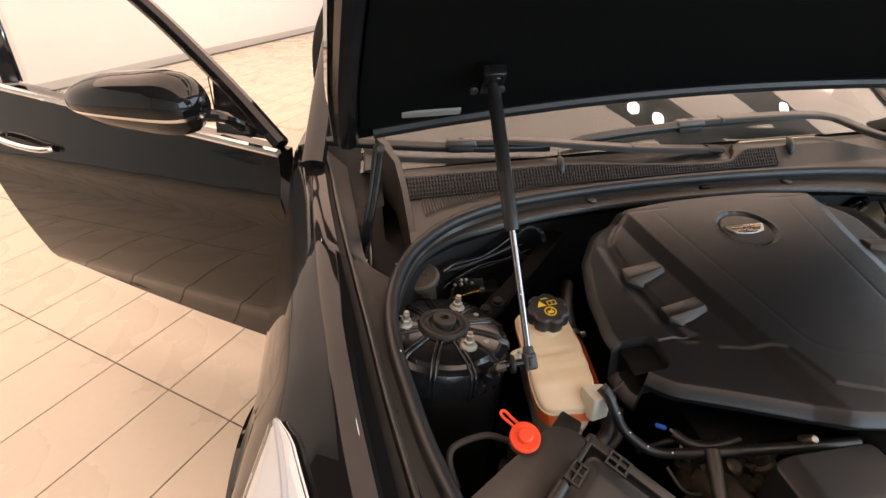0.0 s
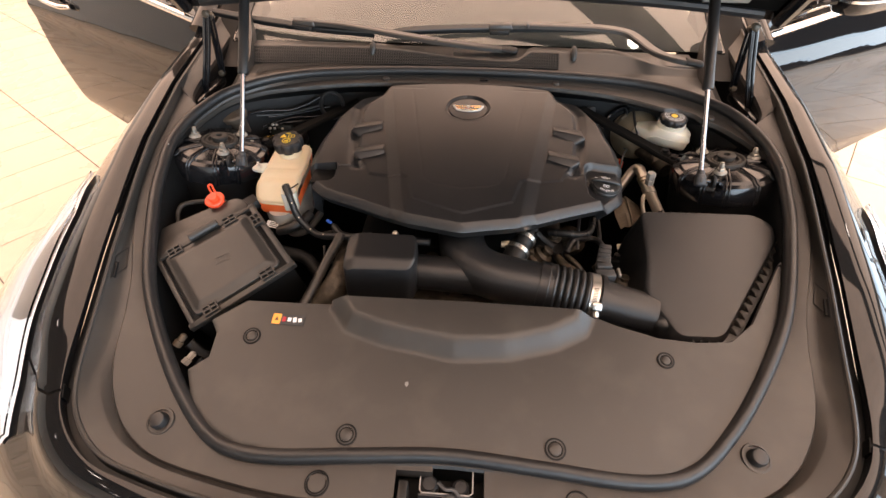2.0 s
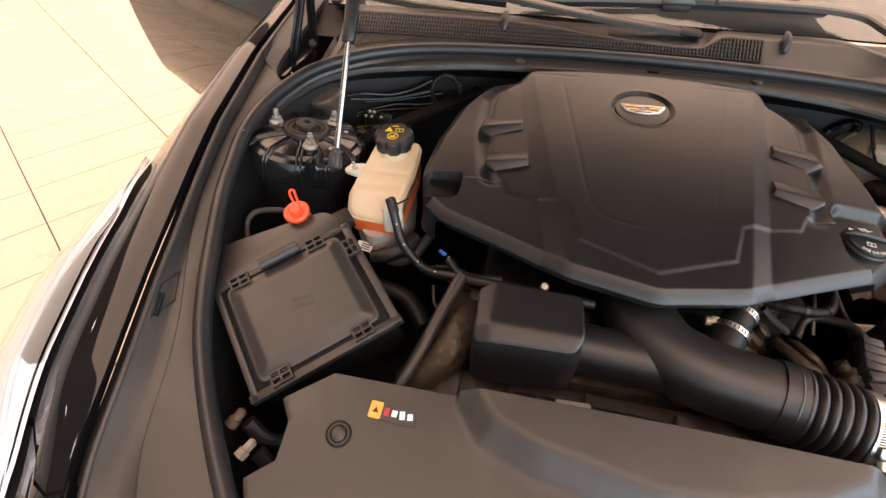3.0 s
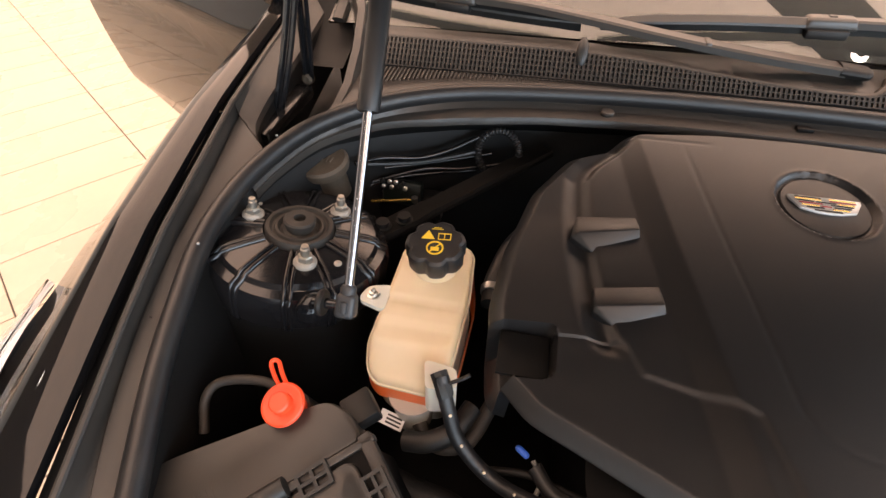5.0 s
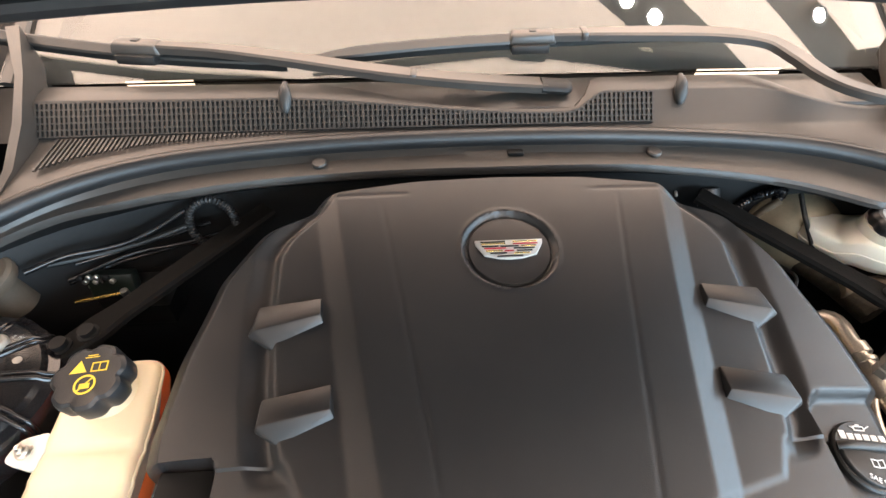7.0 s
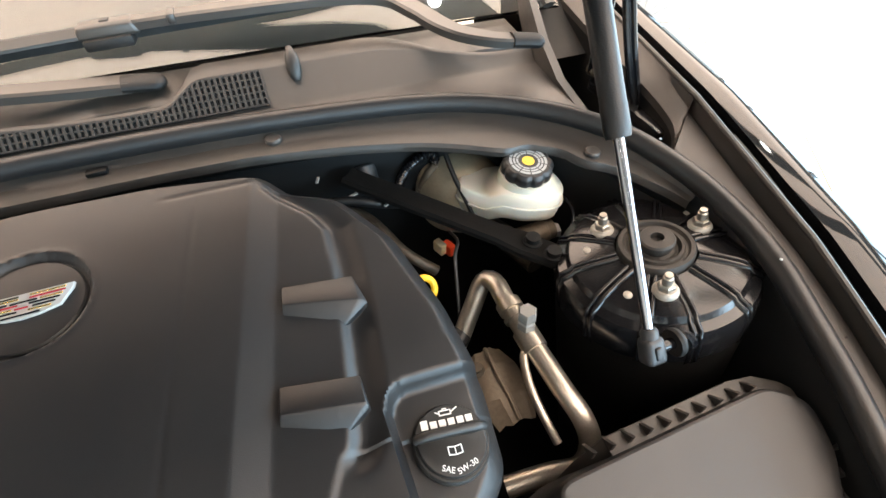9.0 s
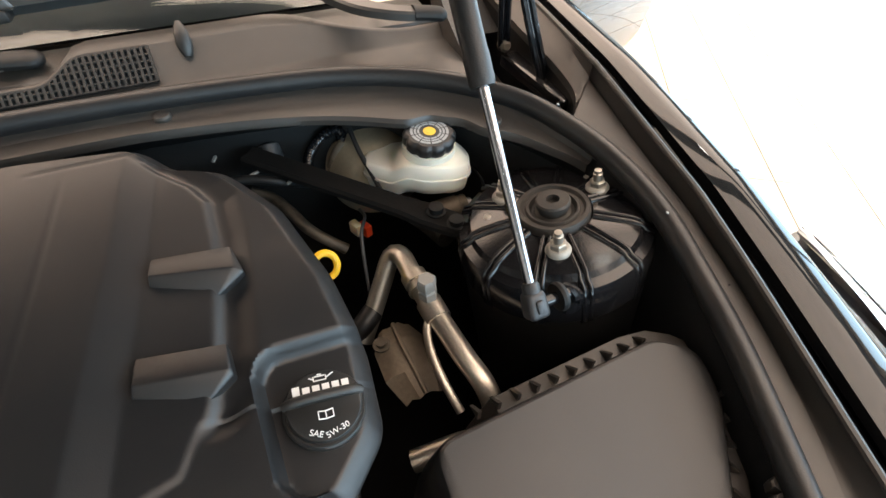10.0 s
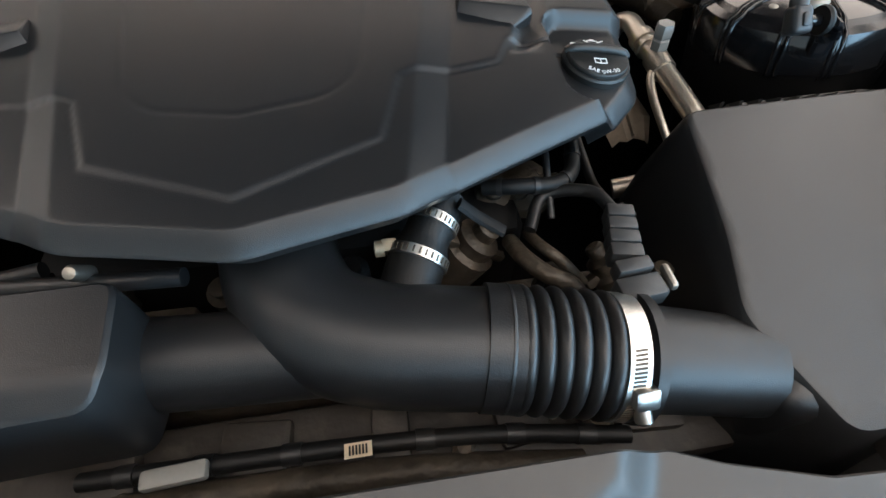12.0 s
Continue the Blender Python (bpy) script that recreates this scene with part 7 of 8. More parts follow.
def brace(sx):
    t = thing("strut_brace", "black steel brace bolted to the strut tower", "brace", "strut braces", (sx * 0.48, 0.84, 0.88))
    a, b = Vector((sx * 0.503, 0.808, 0.886)), Vector((sx * 0.30, 1.01, 0.918))
    d = (b - a).normalized()
    s = d.cross(Vector((0, 0, 1))).normalized()
    up = s.cross(d)
    bm = bmesh.new()
    loops = []
    for p, w in ((a - d * 0.004, 0.010), (a + d * 0.006, 0.0165), (a + d * 0.05, 0.0185), (a + d * 0.08, 0.0150), (b, 0.0150)):
        loops.append([p + s * x + up * z for x, z in ((-w, -0.006), (-w, 0.0), (-w + 0.003, 0.004), (0, 0.002), (w - 0.003, 0.004), (w, 0.0), (w, -0.006))])
    loft(bm, loops, around=True, caps=True)
    bar_part = part("bar", bm, BRACE, t)
    # thin paler line along the end of the bar
    bm = bmesh.new()
    sweep(bm, [loops[1][0], loops[0][0], loops[0][6], loops[1][6]], 0.0012, n=12, sides=6, smooth=False)
    part("worn_edge", bm, DULLALU, bar_part, "paler edge at the brace's end")
    for k in (0.012, 0.040):
        bm = bmesh.new()
        M = Matrix.Translation(a + d * k + up * 0.003 + s * (0.004 if k > 0.02 else -0.004))
        lathe(bm, [(0.0115, 0.0), (0.0115, 0.002), (0.0085, 0.0025), (0.0085, 0.009), (0.0, 0.010)], 18, M)
        part("bolt", bm, DARK, t)


for sx in (-1, 1):
    brace(sx)

dip = thing("dipstick", "yellow ring handle of the oil dipstick", "dipstick", "", (0.348, 0.843, 0.85))
bm = bmesh.new()
c0 = Vector((0.342, 0.843, 0.860))
ringp = [c0 + Vector((0.013 * math.cos(a), 0.006 * math.sin(a) * 1.2, 0.013 * math.sin(a))) for a in (2 * math.pi * k / 14 for k in range(14))]
sweep(bm, ringp, 0.0042, n=40, sides=8, closed=True, flat=1.0)
part("ring", bm, YELLOW, dip)
bm = bmesh.new()
sweep(bm, [(0.340, 0.838, 0.850), (0.337, 0.80, 0.80), (0.335, 0.77, 0.74)], 0.005, n=8, sides=8)
part("stem", bm, DARK, dip)

# ---- refrigerant pipe ----
pipe = thing("refrigerant_pipe", "bright aluminium refrigerant pipe with service valve", "pipe", "", (0.43, 0.70, 0.80))
bm = bmesh.new()
sweep(bm, [(0.360, 0.800, 0.755), (0.382, 0.816, 0.785), (0.402, 0.832, 0.812), (0.420, 0.845, 0.838), (0.429, 0.832, 0.848), (0.430, 0.805, 0.846), (0.432, 0.762, 0.842), (0.440, 0.690, 0.831), (0.448, 0.655, 0.818), (0.449, 0.634, 0.796), (0.435, 0.624, 0.775), (0.405, 0.632, 0.764), (0.36, 0.64, 0.75)], 0.0118, n=70, sides=18)
part("tube", bm, ALU, pipe, "aluminium tube")
for p, q, r in (((0.4305, 0.800, 0.8455), (0.431, 0.787, 0.8445), 0.0152), ((0.431, 0.781, 0.844), (0.4315, 0.776, 0.8435), 0.0150), ((0.432, 0.760, 0.842), (0.434, 0.735, 0.838), 0.0146)):
    bm = bmesh.new()
    sweep(bm, [p, q], r, n=4, sides=18)
    part("collar", bm, ALU, pipe)
bm = bmesh.new()
lathe(bm, [(0.0085, -0.010), (0.0085, 0.006), (0.0105, 0.007), (0.0105, 0.018), (0.0085, 0.020), (0.0100, 0.022), (0.0108, 0.025), (0.0108, 0.034), (0.0090, 0.037), (0.0, 0.037)], 6, Matrix.Translation((0.432, 0.758, 0.848)) @ Matrix.Rotation(radians(-4), 4, "Y"))
part("service_cap", bm, LIGHTGREY, pipe, "grey plastic valve cap")
bm = bmesh.new()
sweep(bm, [(0.382, 0.816, 0.785), (0.362, 0.806, 0.775), (0.345, 0.812, 0.752), (0.335, 0.83, 0.72)], 0.0135, n=14, sides=14)
part("lower_tube", bm, RUBBER, pipe)
hose("thin_pipe", "thin metal pipe beside the air box", [(0.430, 0.745, 0.838), (0.418, 0.732, 0.834), (0.412, 0.705, 0.826), (0.413, 0.675, 0.814), (0.418, 0.648, 0.798)], 0.0048, ALU)
shield = thing("heat_shield", "dull folded metal heat shield below the pipe", "heat shield", "", (0.40, 0.69, 0.80))
bm = bmesh.new()
rows = []
for y, zz, x0, x1 in ((0.775, 0.802, 0.384, 0.422), (0.750, 0.808, 0.371, 0.430), (0.715, 0.800, 0.371, 0.436), (0.690, 0.782, 0.384, 0.430)):
    rows.append([Vector((x0 - 0.01 + (x1 - x0) * k / 6, y + 0.002 * math.sin(k * 2.1), zz - 0.010 * (k / 3 - 1) ** 2 + 0.0012 * math.sin(k * 3 + y * 90))) for k in range(7)])
loft(bm, rows)
loft(bm, [[q - Vector((0, 0, 0.0025)) for q in r] for r in rows])
part("plate", bm, SHIELD, shield, sharp=25)
bm = bmesh.new()
sweep(bm, [rows[k][3] + Vector((0, 0, 0.001)) for k in range(4)], 0.003, n=16, sides=6)
part("bead", bm, SHIELD, shield)
bm = bmesh.new()
lathe(bm, [(0.010, 0.0), (0.010, 0.002), (0.006, 0.0025), (0.006, 0.007), (0.0, 0.0075)], 12, Matrix.Translation(rows[1][1] + Vector((0, 0, 0.001))))
part("bolt", bm, DULLALU, shield)

# ---- wipers ----
def wiper(label, blade, arm, joint, widths):
    """A beam blade with its connector, and a wide pressed arm with a seam across it."""
    t = thing("wiper", label, "wiper", "windshield wipers", arm[-1])
    line = spline(blade, 32)
    bm = bmesh.new()
    ends = [min(1.0, 0.35 + 6 * min(k, 31 - k) / 31) for k in range(32)]
    loft(bm, [[p + Vector((0, oy * 0.0085 * e, 0.006 + oz * 0.0100 * e)) for oy, oz in ((-1.0, -0.1), (-0.9, 0.25), (0.1, 1.0), (0.5, 1.0), (0.9, 0.2), (0.8, -0.1))] for p, e in zip(line, ends)], around=True, caps=True)
    part("blade", bm, PLASTIC, t, "black spoiler of the wiper blade", sharp=28)
    bm = bmesh.new()
    loft(bm, [[p + Vector((0, oy * 0.0035, oz)) for oy, oz in ((-1, 0.006), (1, 0.006), (0.4, -0.006), (-0.4, -0.006))] for p in line], around=True, caps=True)
    part("rubber", bm, BLACKRUBBER, t, "rubber lip of the blade")
    bm = bmesh.new()
    flat_bar(bm, arm, lambda u: float(np.interp(u, [0, 0.25, 0.6, 1], widths)), 0.0058, 60)
    part("arm", bm, WIPER, t, "satin black wiper arm", sharp=25)
    k = Vector(arm[0])
    ax = (Vector(arm[1]) - k).normalized()
    ang = math.atan2(ax.y, ax.x)
    turned = Matrix.Rotation(ang, 4, "Z") @ Matrix.Rotation(-math.asin(ax.z), 4, "Y")
    bm = bmesh.new()
    box(bm, (0.072, 0.028, 0.017), Matrix.Translation(k - ax * 0.022 + Vector((0, 0.002, -0.001))) @ turned, 0.005, 3, taper=0.86)
    knuckle = part("connector", bm, WIPER, t, "square connector between arm and blade")
    bm = bmesh.new()
    box(bm, (0.010, 0.009, 0.002), Matrix.Translation(k - ax * 0.022 + Vector((0, 0.002, 0.0080))) @ turned, 0.0006, 1)
    part("button", bm, PLASTIC, knuckle)
    bm = bmesh.new()
    box(bm, (0.056, 0.030, 0.014), Matrix.Translation(k - ax * 0.024 + Vector((0, -0.001, -0.014))) @ turned, 0.004, 2)
    part("clip", bm, BLACKRUBBER, knuckle)
    bm = bmesh.new()
    j, i0 = Vector(joint), min(range(59), key=lambda q: (spline(arm, 60)[q] - Vector(joint)).length)
    way = (spline(arm, 60)[i0 + 1] - spline(arm, 60)[i0]).normalized()
    box(bm, (0.010, 0.027, 0.0128), Matrix.Translation(j + Vector((0, 0, 0.0012))) @ Matrix.Rotation(math.atan2(way.y, way.x), 4, "Z") @ Matrix.Rotation(-math.asin(way.z), 4, "Y"), 0.003)
    part("joint", bm, WIPER, t)
    return t


w1 = wiper("satin black wiper arm and blade resting on the windshield base", [(-0.80, 1.262, 1.066), (-0.64, 1.222, 1.055), (-0.47, 1.189, 1.047), (-0.275, 1.168, 1.041)], [(-0.452, 1.180, 1.068), (-0.36, 1.169, 1.066), (-0.27, 1.156, 1.059), (-0.18, 1.143, 1.050), (-0.098, 1.134, 1.042), (0.0, 1.130, 1.033), (0.088, 1.130, 1.026)], (-0.098, 1.134, 1.042), (0.0085, 0.0120, 0.0140, 0.0150))
bm = bmesh.new()
sweep(bm, [(0.080, 1.130, 1.0262), (0.100, 1.130, 1.0245), (0.118, 1.130, 1.0225), (0.126, 1.130, 1.0210)], lambda u: 0.0165 * math.sqrt(max(0.03, 1 - max(0, u - 0.72) ** 2 * 12)), n=24, sides=18, flat=0.55)
part("pivot_cap", bm, BLACKRUBBER, w1, "rounded black pivot cap")
w2 = wiper("long satin black wiper arm and blade on the windshield", [(-0.245, 1.176, 1.043), (-0.08, 1.192, 1.050), (0.075, 1.203, 1.053), (0.22, 1.212, 1.054), (0.37, 1.222, 1.054)], [(0.098, 1.200, 1.066), (0.17, 1.196, 1.069), (0.26, 1.190, 1.071), (0.35, 1.184, 1.070), (0.415, 1.172, 1.064), (0.446, 1.142, 1.054), (0.466, 1.112, 1.045), (0.487, 1.089, 1.039), (0.515, 1.071, 1.035), (0.545, 1.062, 1.031), (0.572, 1.058, 1.028)], (0.150, 1.1972, 1.0685), (0.0085, 0.0150, 0.0165, 0.0120))
bm = bmesh.new()
sweep(bm, [(0.548, 1.061, 1.0312), (0.568, 1.058, 1.029), (0.586, 1.056, 1.026), (0.593, 1.055, 1.024)], lambda u: 0.0150 * math.sqrt(max(0.03, 1 - max(0, u - 0.72) ** 2 * 12)), n=24, sides=16, flat=0.6)
part("pivot_cap", bm, BLACKRUBBER, w2, "rounded black pivot cap")

# ---- firewall clutter ----
ring = thing("harness_loop", "looped corrugated black harness tube at the firewall", "harness", "", (-0.367, 0.99, 0.917))
bm = bmesh.new()
c0 = Vector((-0.369, 0.985, 0.916))
sweep(bm, [c0 + Vector((0.030 * math.cos(a), 0.012 * math.sin(a), 0.030 * math.sin(a))) for a in (2 * math.pi * k / 16 for k in range(16))], lambda u: 0.0052 + 0.0009 * math.sin(u * 250), n=240, sides=8, closed=True)
part("loop", bm, RUBBER, ring)
bm = bmesh.new()
sweep(bm, [(-0.40, 0.985, 0.915), (-0.45, 0.97, 0.905), (-0.50, 0.955, 0.90), (-0.56, 0.93, 0.905)], 0.0036, n=20, sides=8)
part("tail", bm, RUBBER, ring)
hose("brake_line", "thin black brake lines along the firewall", [(-0.36, 1.0, 0.89), (-0.42, 0.985, 0.882), (-0.48, 0.965, 0.885), (-0.55, 0.93, 0.875)], 0.003, GLOSS, category="brake line")
hose("brake_line", "thin black brake lines along the firewall", [(-0.40, 1.0, 0.872), (-0.46, 0.985, 0.868), (-0.52, 0.955, 0.870), (-0.58, 0.92, 0.86)], 0.003, GLOSS, category="brake line")
hose("brake_line", "thin black brake line by the booster", [(0.55, 0.86, 0.85), (0.57, 0.89, 0.87), (0.56, 0.93, 0.88), (0.52, 0.97, 0.88)], 0.003, GLOSS, category="brake line")
hose("harness", "black wiring harness behind the engine cover", [(0.24, 0.99, 0.90), (0.29, 0.98, 0.902), (0.33, 0.97, 0.893), (0.36, 0.985, 0.87)], 0.006, BLACKRUBBER, category="harness")
for p, turn in (((0.300, 0.985, 0.905), 20), ((0.262, 1.005, 0.925), 70), ((0.337, 0.962, 0.897), 40)):
    bit = thing("cable_clip", "small pale cable clip behind the engine cover", "cable clip", "cable clips", p)
    bm = bmesh.new()
    box(bm, (0.012, 0.004, 0.003), Matrix.Translation(p) @ Matrix.Rotation(radians(turn), 4, "Z"), 0.001)
    part("clip", bm, LIGHTGREY, bit)
hose("engine_hose", "black hose running between reservoir and cover", [(-0.30, 0.93, 0.84), (-0.33, 0.86, 0.85), (-0.345, 0.80, 0.845), (-0.345, 0.76, 0.84)], 0.012, PLASTIC, clamps=(0.9,))
mod = thing("abs_unit", "black brake control unit with metal fittings", "control unit", "", (-0.53, 0.99, 0.82))
bm = bmesh.new()
box(bm, (0.09, 0.06, 0.07), Matrix.Translation((-0.50, 0.965, 0.80)), 0.006)
part("block", bm, DARK, mod)
bm = bmesh.new()
box(bm, (0.045, 0.04, 0.03), Matrix.Translation((-0.465, 0.945, 0.835)), 0.004)
part("plug", bm, PLASTIC, mod)
for k in range(4):
    bm = bmesh.new()
    lathe(bm, [(0.006, 0.0), (0.006, 0.008), (0.0035, 0.009), (0.0035, 0.016), (0.0, 0.016)], 8, Matrix.Translation((-0.535 + 0.012 * (k % 2), 0.945 + 0.018 * (k // 2), 0.835)))
    part("fitting", bm, ALU, mod)
bm = bmesh.new()
box(bm, (0.060, 0.018, 0.036), Matrix.Translation((-0.505, 0.940, 0.856)) @ Matrix.Rotation(radians(-18), 4, "X"), 0.004)
part("housing", bm, PCB, mod, "dark green-black housing")
for k in range(9):
    bm = bmesh.new()
    lathe(bm, [(0.0035, -0.002), (0.0035, 0.002), (0.002, 0.003), (0.0, 0.003)], 10, Matrix.Translation((-0.532 + 0.0105 * (k % 4) + 0.002 * math.sin(k * 3), 0.928 + 0.004 * (k // 4), 0.882 - 0.013 * (k // 4))) @ Matrix.Rotation(radians(72), 4, "X"))
    part("terminal", bm, ZINC if k % 3 else DARK, mod)
bm = bmesh.new()
sweep(bm, [(-0.548, 0.915, 0.850), (-0.480, 0.918, 0.862)], 0.0022, n=4, sides=8, smooth=False)
part("rod", bm, GOLD, mod, "thin brass rod")
bm = bmesh.new()
lathe(bm, [(0.005, -0.004), (0.005, 0.004), (0.0, 0.005)], 8, Matrix.Translation((-0.481, 0.918, 0.862)))
part("rod_nut", bm, ZINC, mod)
hose("firewall_cable", "glossy black cable bundle along the firewall", [(-0.40, 0.992, 0.935), (-0.44, 0.975, 0.918), (-0.48, 0.955, 0.912), (-0.53, 0.93, 0.920), (-0.56, 0.90, 0.925)], 0.0036, GLOSS, category="cable")
hose("firewall_cable", "glossy black cable bundle along the firewall", [(-0.38, 1.0, 0.905), (-0.43, 0.985, 0.898), (-0.48, 0.965, 0.895), (-0.53, 0.935, 0.90)], 0.0026, GLOSS, category="cable")
wcap = thing("washer_filler", "brown-black washer fluid filler cap behind the strut tower", "filler cap", "", (-0.60, 0.897, 0.88))
m = tilt_at(-0.602, 0.893, 0.920, 0.15, 0.1)
bm = bmesh.new()
lathe(bm, [(0.024, -0.05), (0.024, -0.006), (0.033, -0.004), (0.035, 0.002), (0.0345, 0.008), (0.031, 0.0115), (0.0, 0.0120)], 40, m)
wash = part("cap", bm, FILLER, wcap)
for k in range(5):
    bm = bmesh.new()
    sweep(bm, [m @ Vector((-0.012 + 0.006 * k, -0.006, 0.0125)), m @ Vector((-0.014 + 0.007 * k, 0.004 + 0.003 * (2 - abs(k - 2)), 0.0125))], 0.0011, n=3, sides=6, smooth=False)
    part("relief_mark", bm, FILLER, wash)
ey = thing("lifting_eye", "grey round bolt head at the firewall behind the engine cover", "bolt", "", (0.327, 1.03, 0.905))
bm = bmesh.new()
lathe(bm, [(0.0145, -0.02), (0.0145, 0.003), (0.0130, 0.005), (0.0090, 0.005), (0.0075, 0.001), (0.0, 0.001)], 24, tilt_at(0.327, 1.028, 0.907, -0.9))
part("eye", bm, PLUGGREY, ey)

# ---- engine and cooling parts seen in the gaps ----
block = thing("engine_block", "dark dusty engine block under the cover", "engine", "", (0, 0.70, 0.60))
bm = bmesh.new()
box(bm, (0.46, 0.40, 0.22), Matrix.Translation((0, 0.75, 0.70)), 0.03)
part("block", bm, DARK, block)
bm = bmesh.new()
box(bm, (0.60, 0.10, 0.20), Matrix.Translation((0.02, 0.49, 0.66)), 0.03)
part("front_case", bm, DULLALU, block, "dusty cast front case")
random.seed(5)
for k in range(26):
    bm = bmesh.new()
    x, y = random.uniform(-0.30, 0.36), random.uniform(0.44, 0.58)
    if random.random() < 0.5:
        lathe(bm, [(0.016, -0.03), (0.016, 0.0), (0.009, 0.004), (0.009, 0.012), (0.0, 0.013)], 14, Matrix.Translation((x, y, random.uniform(0.775, 0.80))) @ Matrix.Rotation(random.uniform(-0.5, 0.5), 4, "X"))
    else:
        box(bm, (random.uniform(0.02, 0.06), random.uniform(0.015, 0.04), 0.03), Matrix.Translation((x, y, random.uniform(0.77, 0.795))) @ Matrix.Rotation(random.uniform(-0.7, 0.7), 4, "Z"), 0.005)
    part("casting", bm, random.choice((DULLALU, DARK, DULLALU, ALU)) if k % 5 else DARK, block)
hose("coolant_hose", "thick black coolant hose in front of the engine", [(-0.30, 0.40, 0.74), (-0.25, 0.43, 0.785), (-0.235, 0.475, 0.80), (-0.24, 0.53, 0.78)], 0.026, DULLALU)
loom_line = [(-0.15, 0.395, 0.775), (-0.05, 0.390, 0.782), (0.06, 0.386, 0.782), (0.16, 0.380, 0.775), (0.26, 0.365, 0.77)]
loom = hose("wiring_loom", "taped wiring loom with a paper tag in front of the engine", loom_line, 0.0068, BLACKRUBBER, category="wiring")
for f in (0.08, 0.22, 0.37, 0.62, 0.78, 0.92):
    i = int(f * 58)
    b = bmesh.new()
    sweep(b, spline(loom_line, 60)[i:i + 3], 0.0080, n=6, sides=14)
    part("tape_band", b, RUBBER, loom)
hose("coolant_pipe", "dusty pipe across the front of the engine", [(-0.20, 0.37, 0.76), (-0.08, 0.372, 0.765), (0.08, 0.366, 0.765), (0.22, 0.35, 0.76)], 0.013, DULLALU)
tagp = thing("paper_tag", "small white paper tag on the wiring loom", "tag", "", (0.05, 0.384, 0.79))
bm = bmesh.new()
box(bm, (0.020, 0.011, 0.0008), Matrix.Translation((0.052, 0.381, 0.7925)) @ Matrix.Rotation(radians(-8), 4, "X"))
part("paper", bm, CREAM, tagp, flat=True)
for k in range(6):
    bm = bmesh.new()
    box(bm, (0.0014, 0.007, 0.0004), Matrix.Translation((0.046 + 0.0024 * k, 0.381, 0.7932)) @ Matrix.Rotation(radians(-8), 4, "X"))
    part("print_bar", bm, PLASTIC, tagp, flat=True)
sleeve = thing("cable_sleeve", "grey cable sleeve in front of the engine", "sleeve", "", (-0.07, 0.385, 0.79))
bm = bmesh.new()
box(bm, (0.045, 0.014, 0.010), Matrix.Translation((-0.075, 0.384, 0.793)) @ Matrix.Rotation(radians(3), 4, "Z"), 0.003)
part("sleeve", bm, LIGHTGREY, sleeve)
for x, z in ((-0.13, 0.876), (0.12, 0.868)):
    sc = thing("cover_stud", "zinc stud holding the engine cover", "stud", "cover studs", (x, 0.508, z))
    bm = bmesh.new()
    lathe(bm, [(0.0062, -0.02), (0.0062, 0.0), (0.0045, 0.003), (0.0, 0.004)], 16, Matrix.Translation((x, 0.508, z)) @ Matrix.Rotation(radians(35), 4, "X"))
    part("head", bm, STUD, sc)
bl = thing("blue_plug", "small blue wire plug beside the engine", "connector", "", (-0.255, 0.56, 0.80))
bm = bmesh.new()
box(bm, (0.016, 0.007, 0.006), Matrix.Translation((-0.289, 0.586, 0.835)) @ Matrix.Rotation(radians(-35), 4, "Z"), 0.003)
part("plug", bm, BLUE, bl)
hose("thin_cable", "thin pale cable hanging from the blue plug", [(-0.278, 0.580, 0.834), (-0.268, 0.566, 0.828), (-0.272, 0.552, 0.815), (-0.262, 0.545, 0.808)], 0.0024, LIGHTGREY, category="cable")
hose("corrugated_tube", "black cable tube under the engine cover", [(-0.276, 0.575, 0.832), (-0.258, 0.556, 0.828), (-0.230, 0.548, 0.828), (-0.19, 0.552, 0.83)], 0.0075, RUBBER, category="cable tube")
for k, (p, c1) in enumerate((((-0.478, 0.276, 0.806), SHIELD), ((-0.452, 0.247, 0.796), GREYLABEL))):
    co = thing("headlamp_connector", "small zinc fitting below the fuse box", "fitting", "", p)
    bm = bmesh.new()
    lathe(bm, [(0.008, -0.014), (0.008, -0.004), (0.006, -0.003), (0.006, 0.008), (0.004, 0.010), (0.0, 0.011)], 6 if k else 16, Matrix.Translation(p) @ Matrix.Rotation(radians(-70 if k else -55), 4, "X") @ Matrix.Rotation(radians(30), 4, "Y"))
    part("fitting", bm, c1, co)
    bm = bmesh.new()
    sweep(bm, [Vector(p) + Vector((0.01, 0.0, -0.01)), Vector(p) + Vector((0.035, -0.005, -0.04)), Vector(p) + Vector((0.06, 0.02, -0.07))], 0.010, n=10, sides=10)
    part("boot", bm, RUBBER, co)

# ---- hoses, wires and castings in the gap between duct, cover and air box ----
hose("metal_pipe", "bent dull metal pipe below the engine cover", [(0.205, 0.545, 0.800), (0.208, 0.515, 0.815), (0.222, 0.492, 0.818), (0.242, 0.482, 0.812), (0.258, 0.468, 0.79)], 0.008, DULLALU, category="pipe")
hose("metal_pipe", "thin dull metal pipe below the engine cover", [(0.222, 0.548, 0.805), (0.226, 0.522, 0.818), (0.240, 0.505, 0.815), (0.262, 0.495, 0.79)], 0.0055, DULLALU, category="pipe")
loom_line = [(0.185, 0.585, 0.835), (0.215, 0.575, 0.842), (0.25, 0.575, 0.84), (0.272, 0.59, 0.838), (0.285, 0.63, 0.84)]
loom = hose("wiring_loom", "black taped wiring loom beside the engine cover", loom_line, 0.0075, BLACKRUBBER, category="wiring")
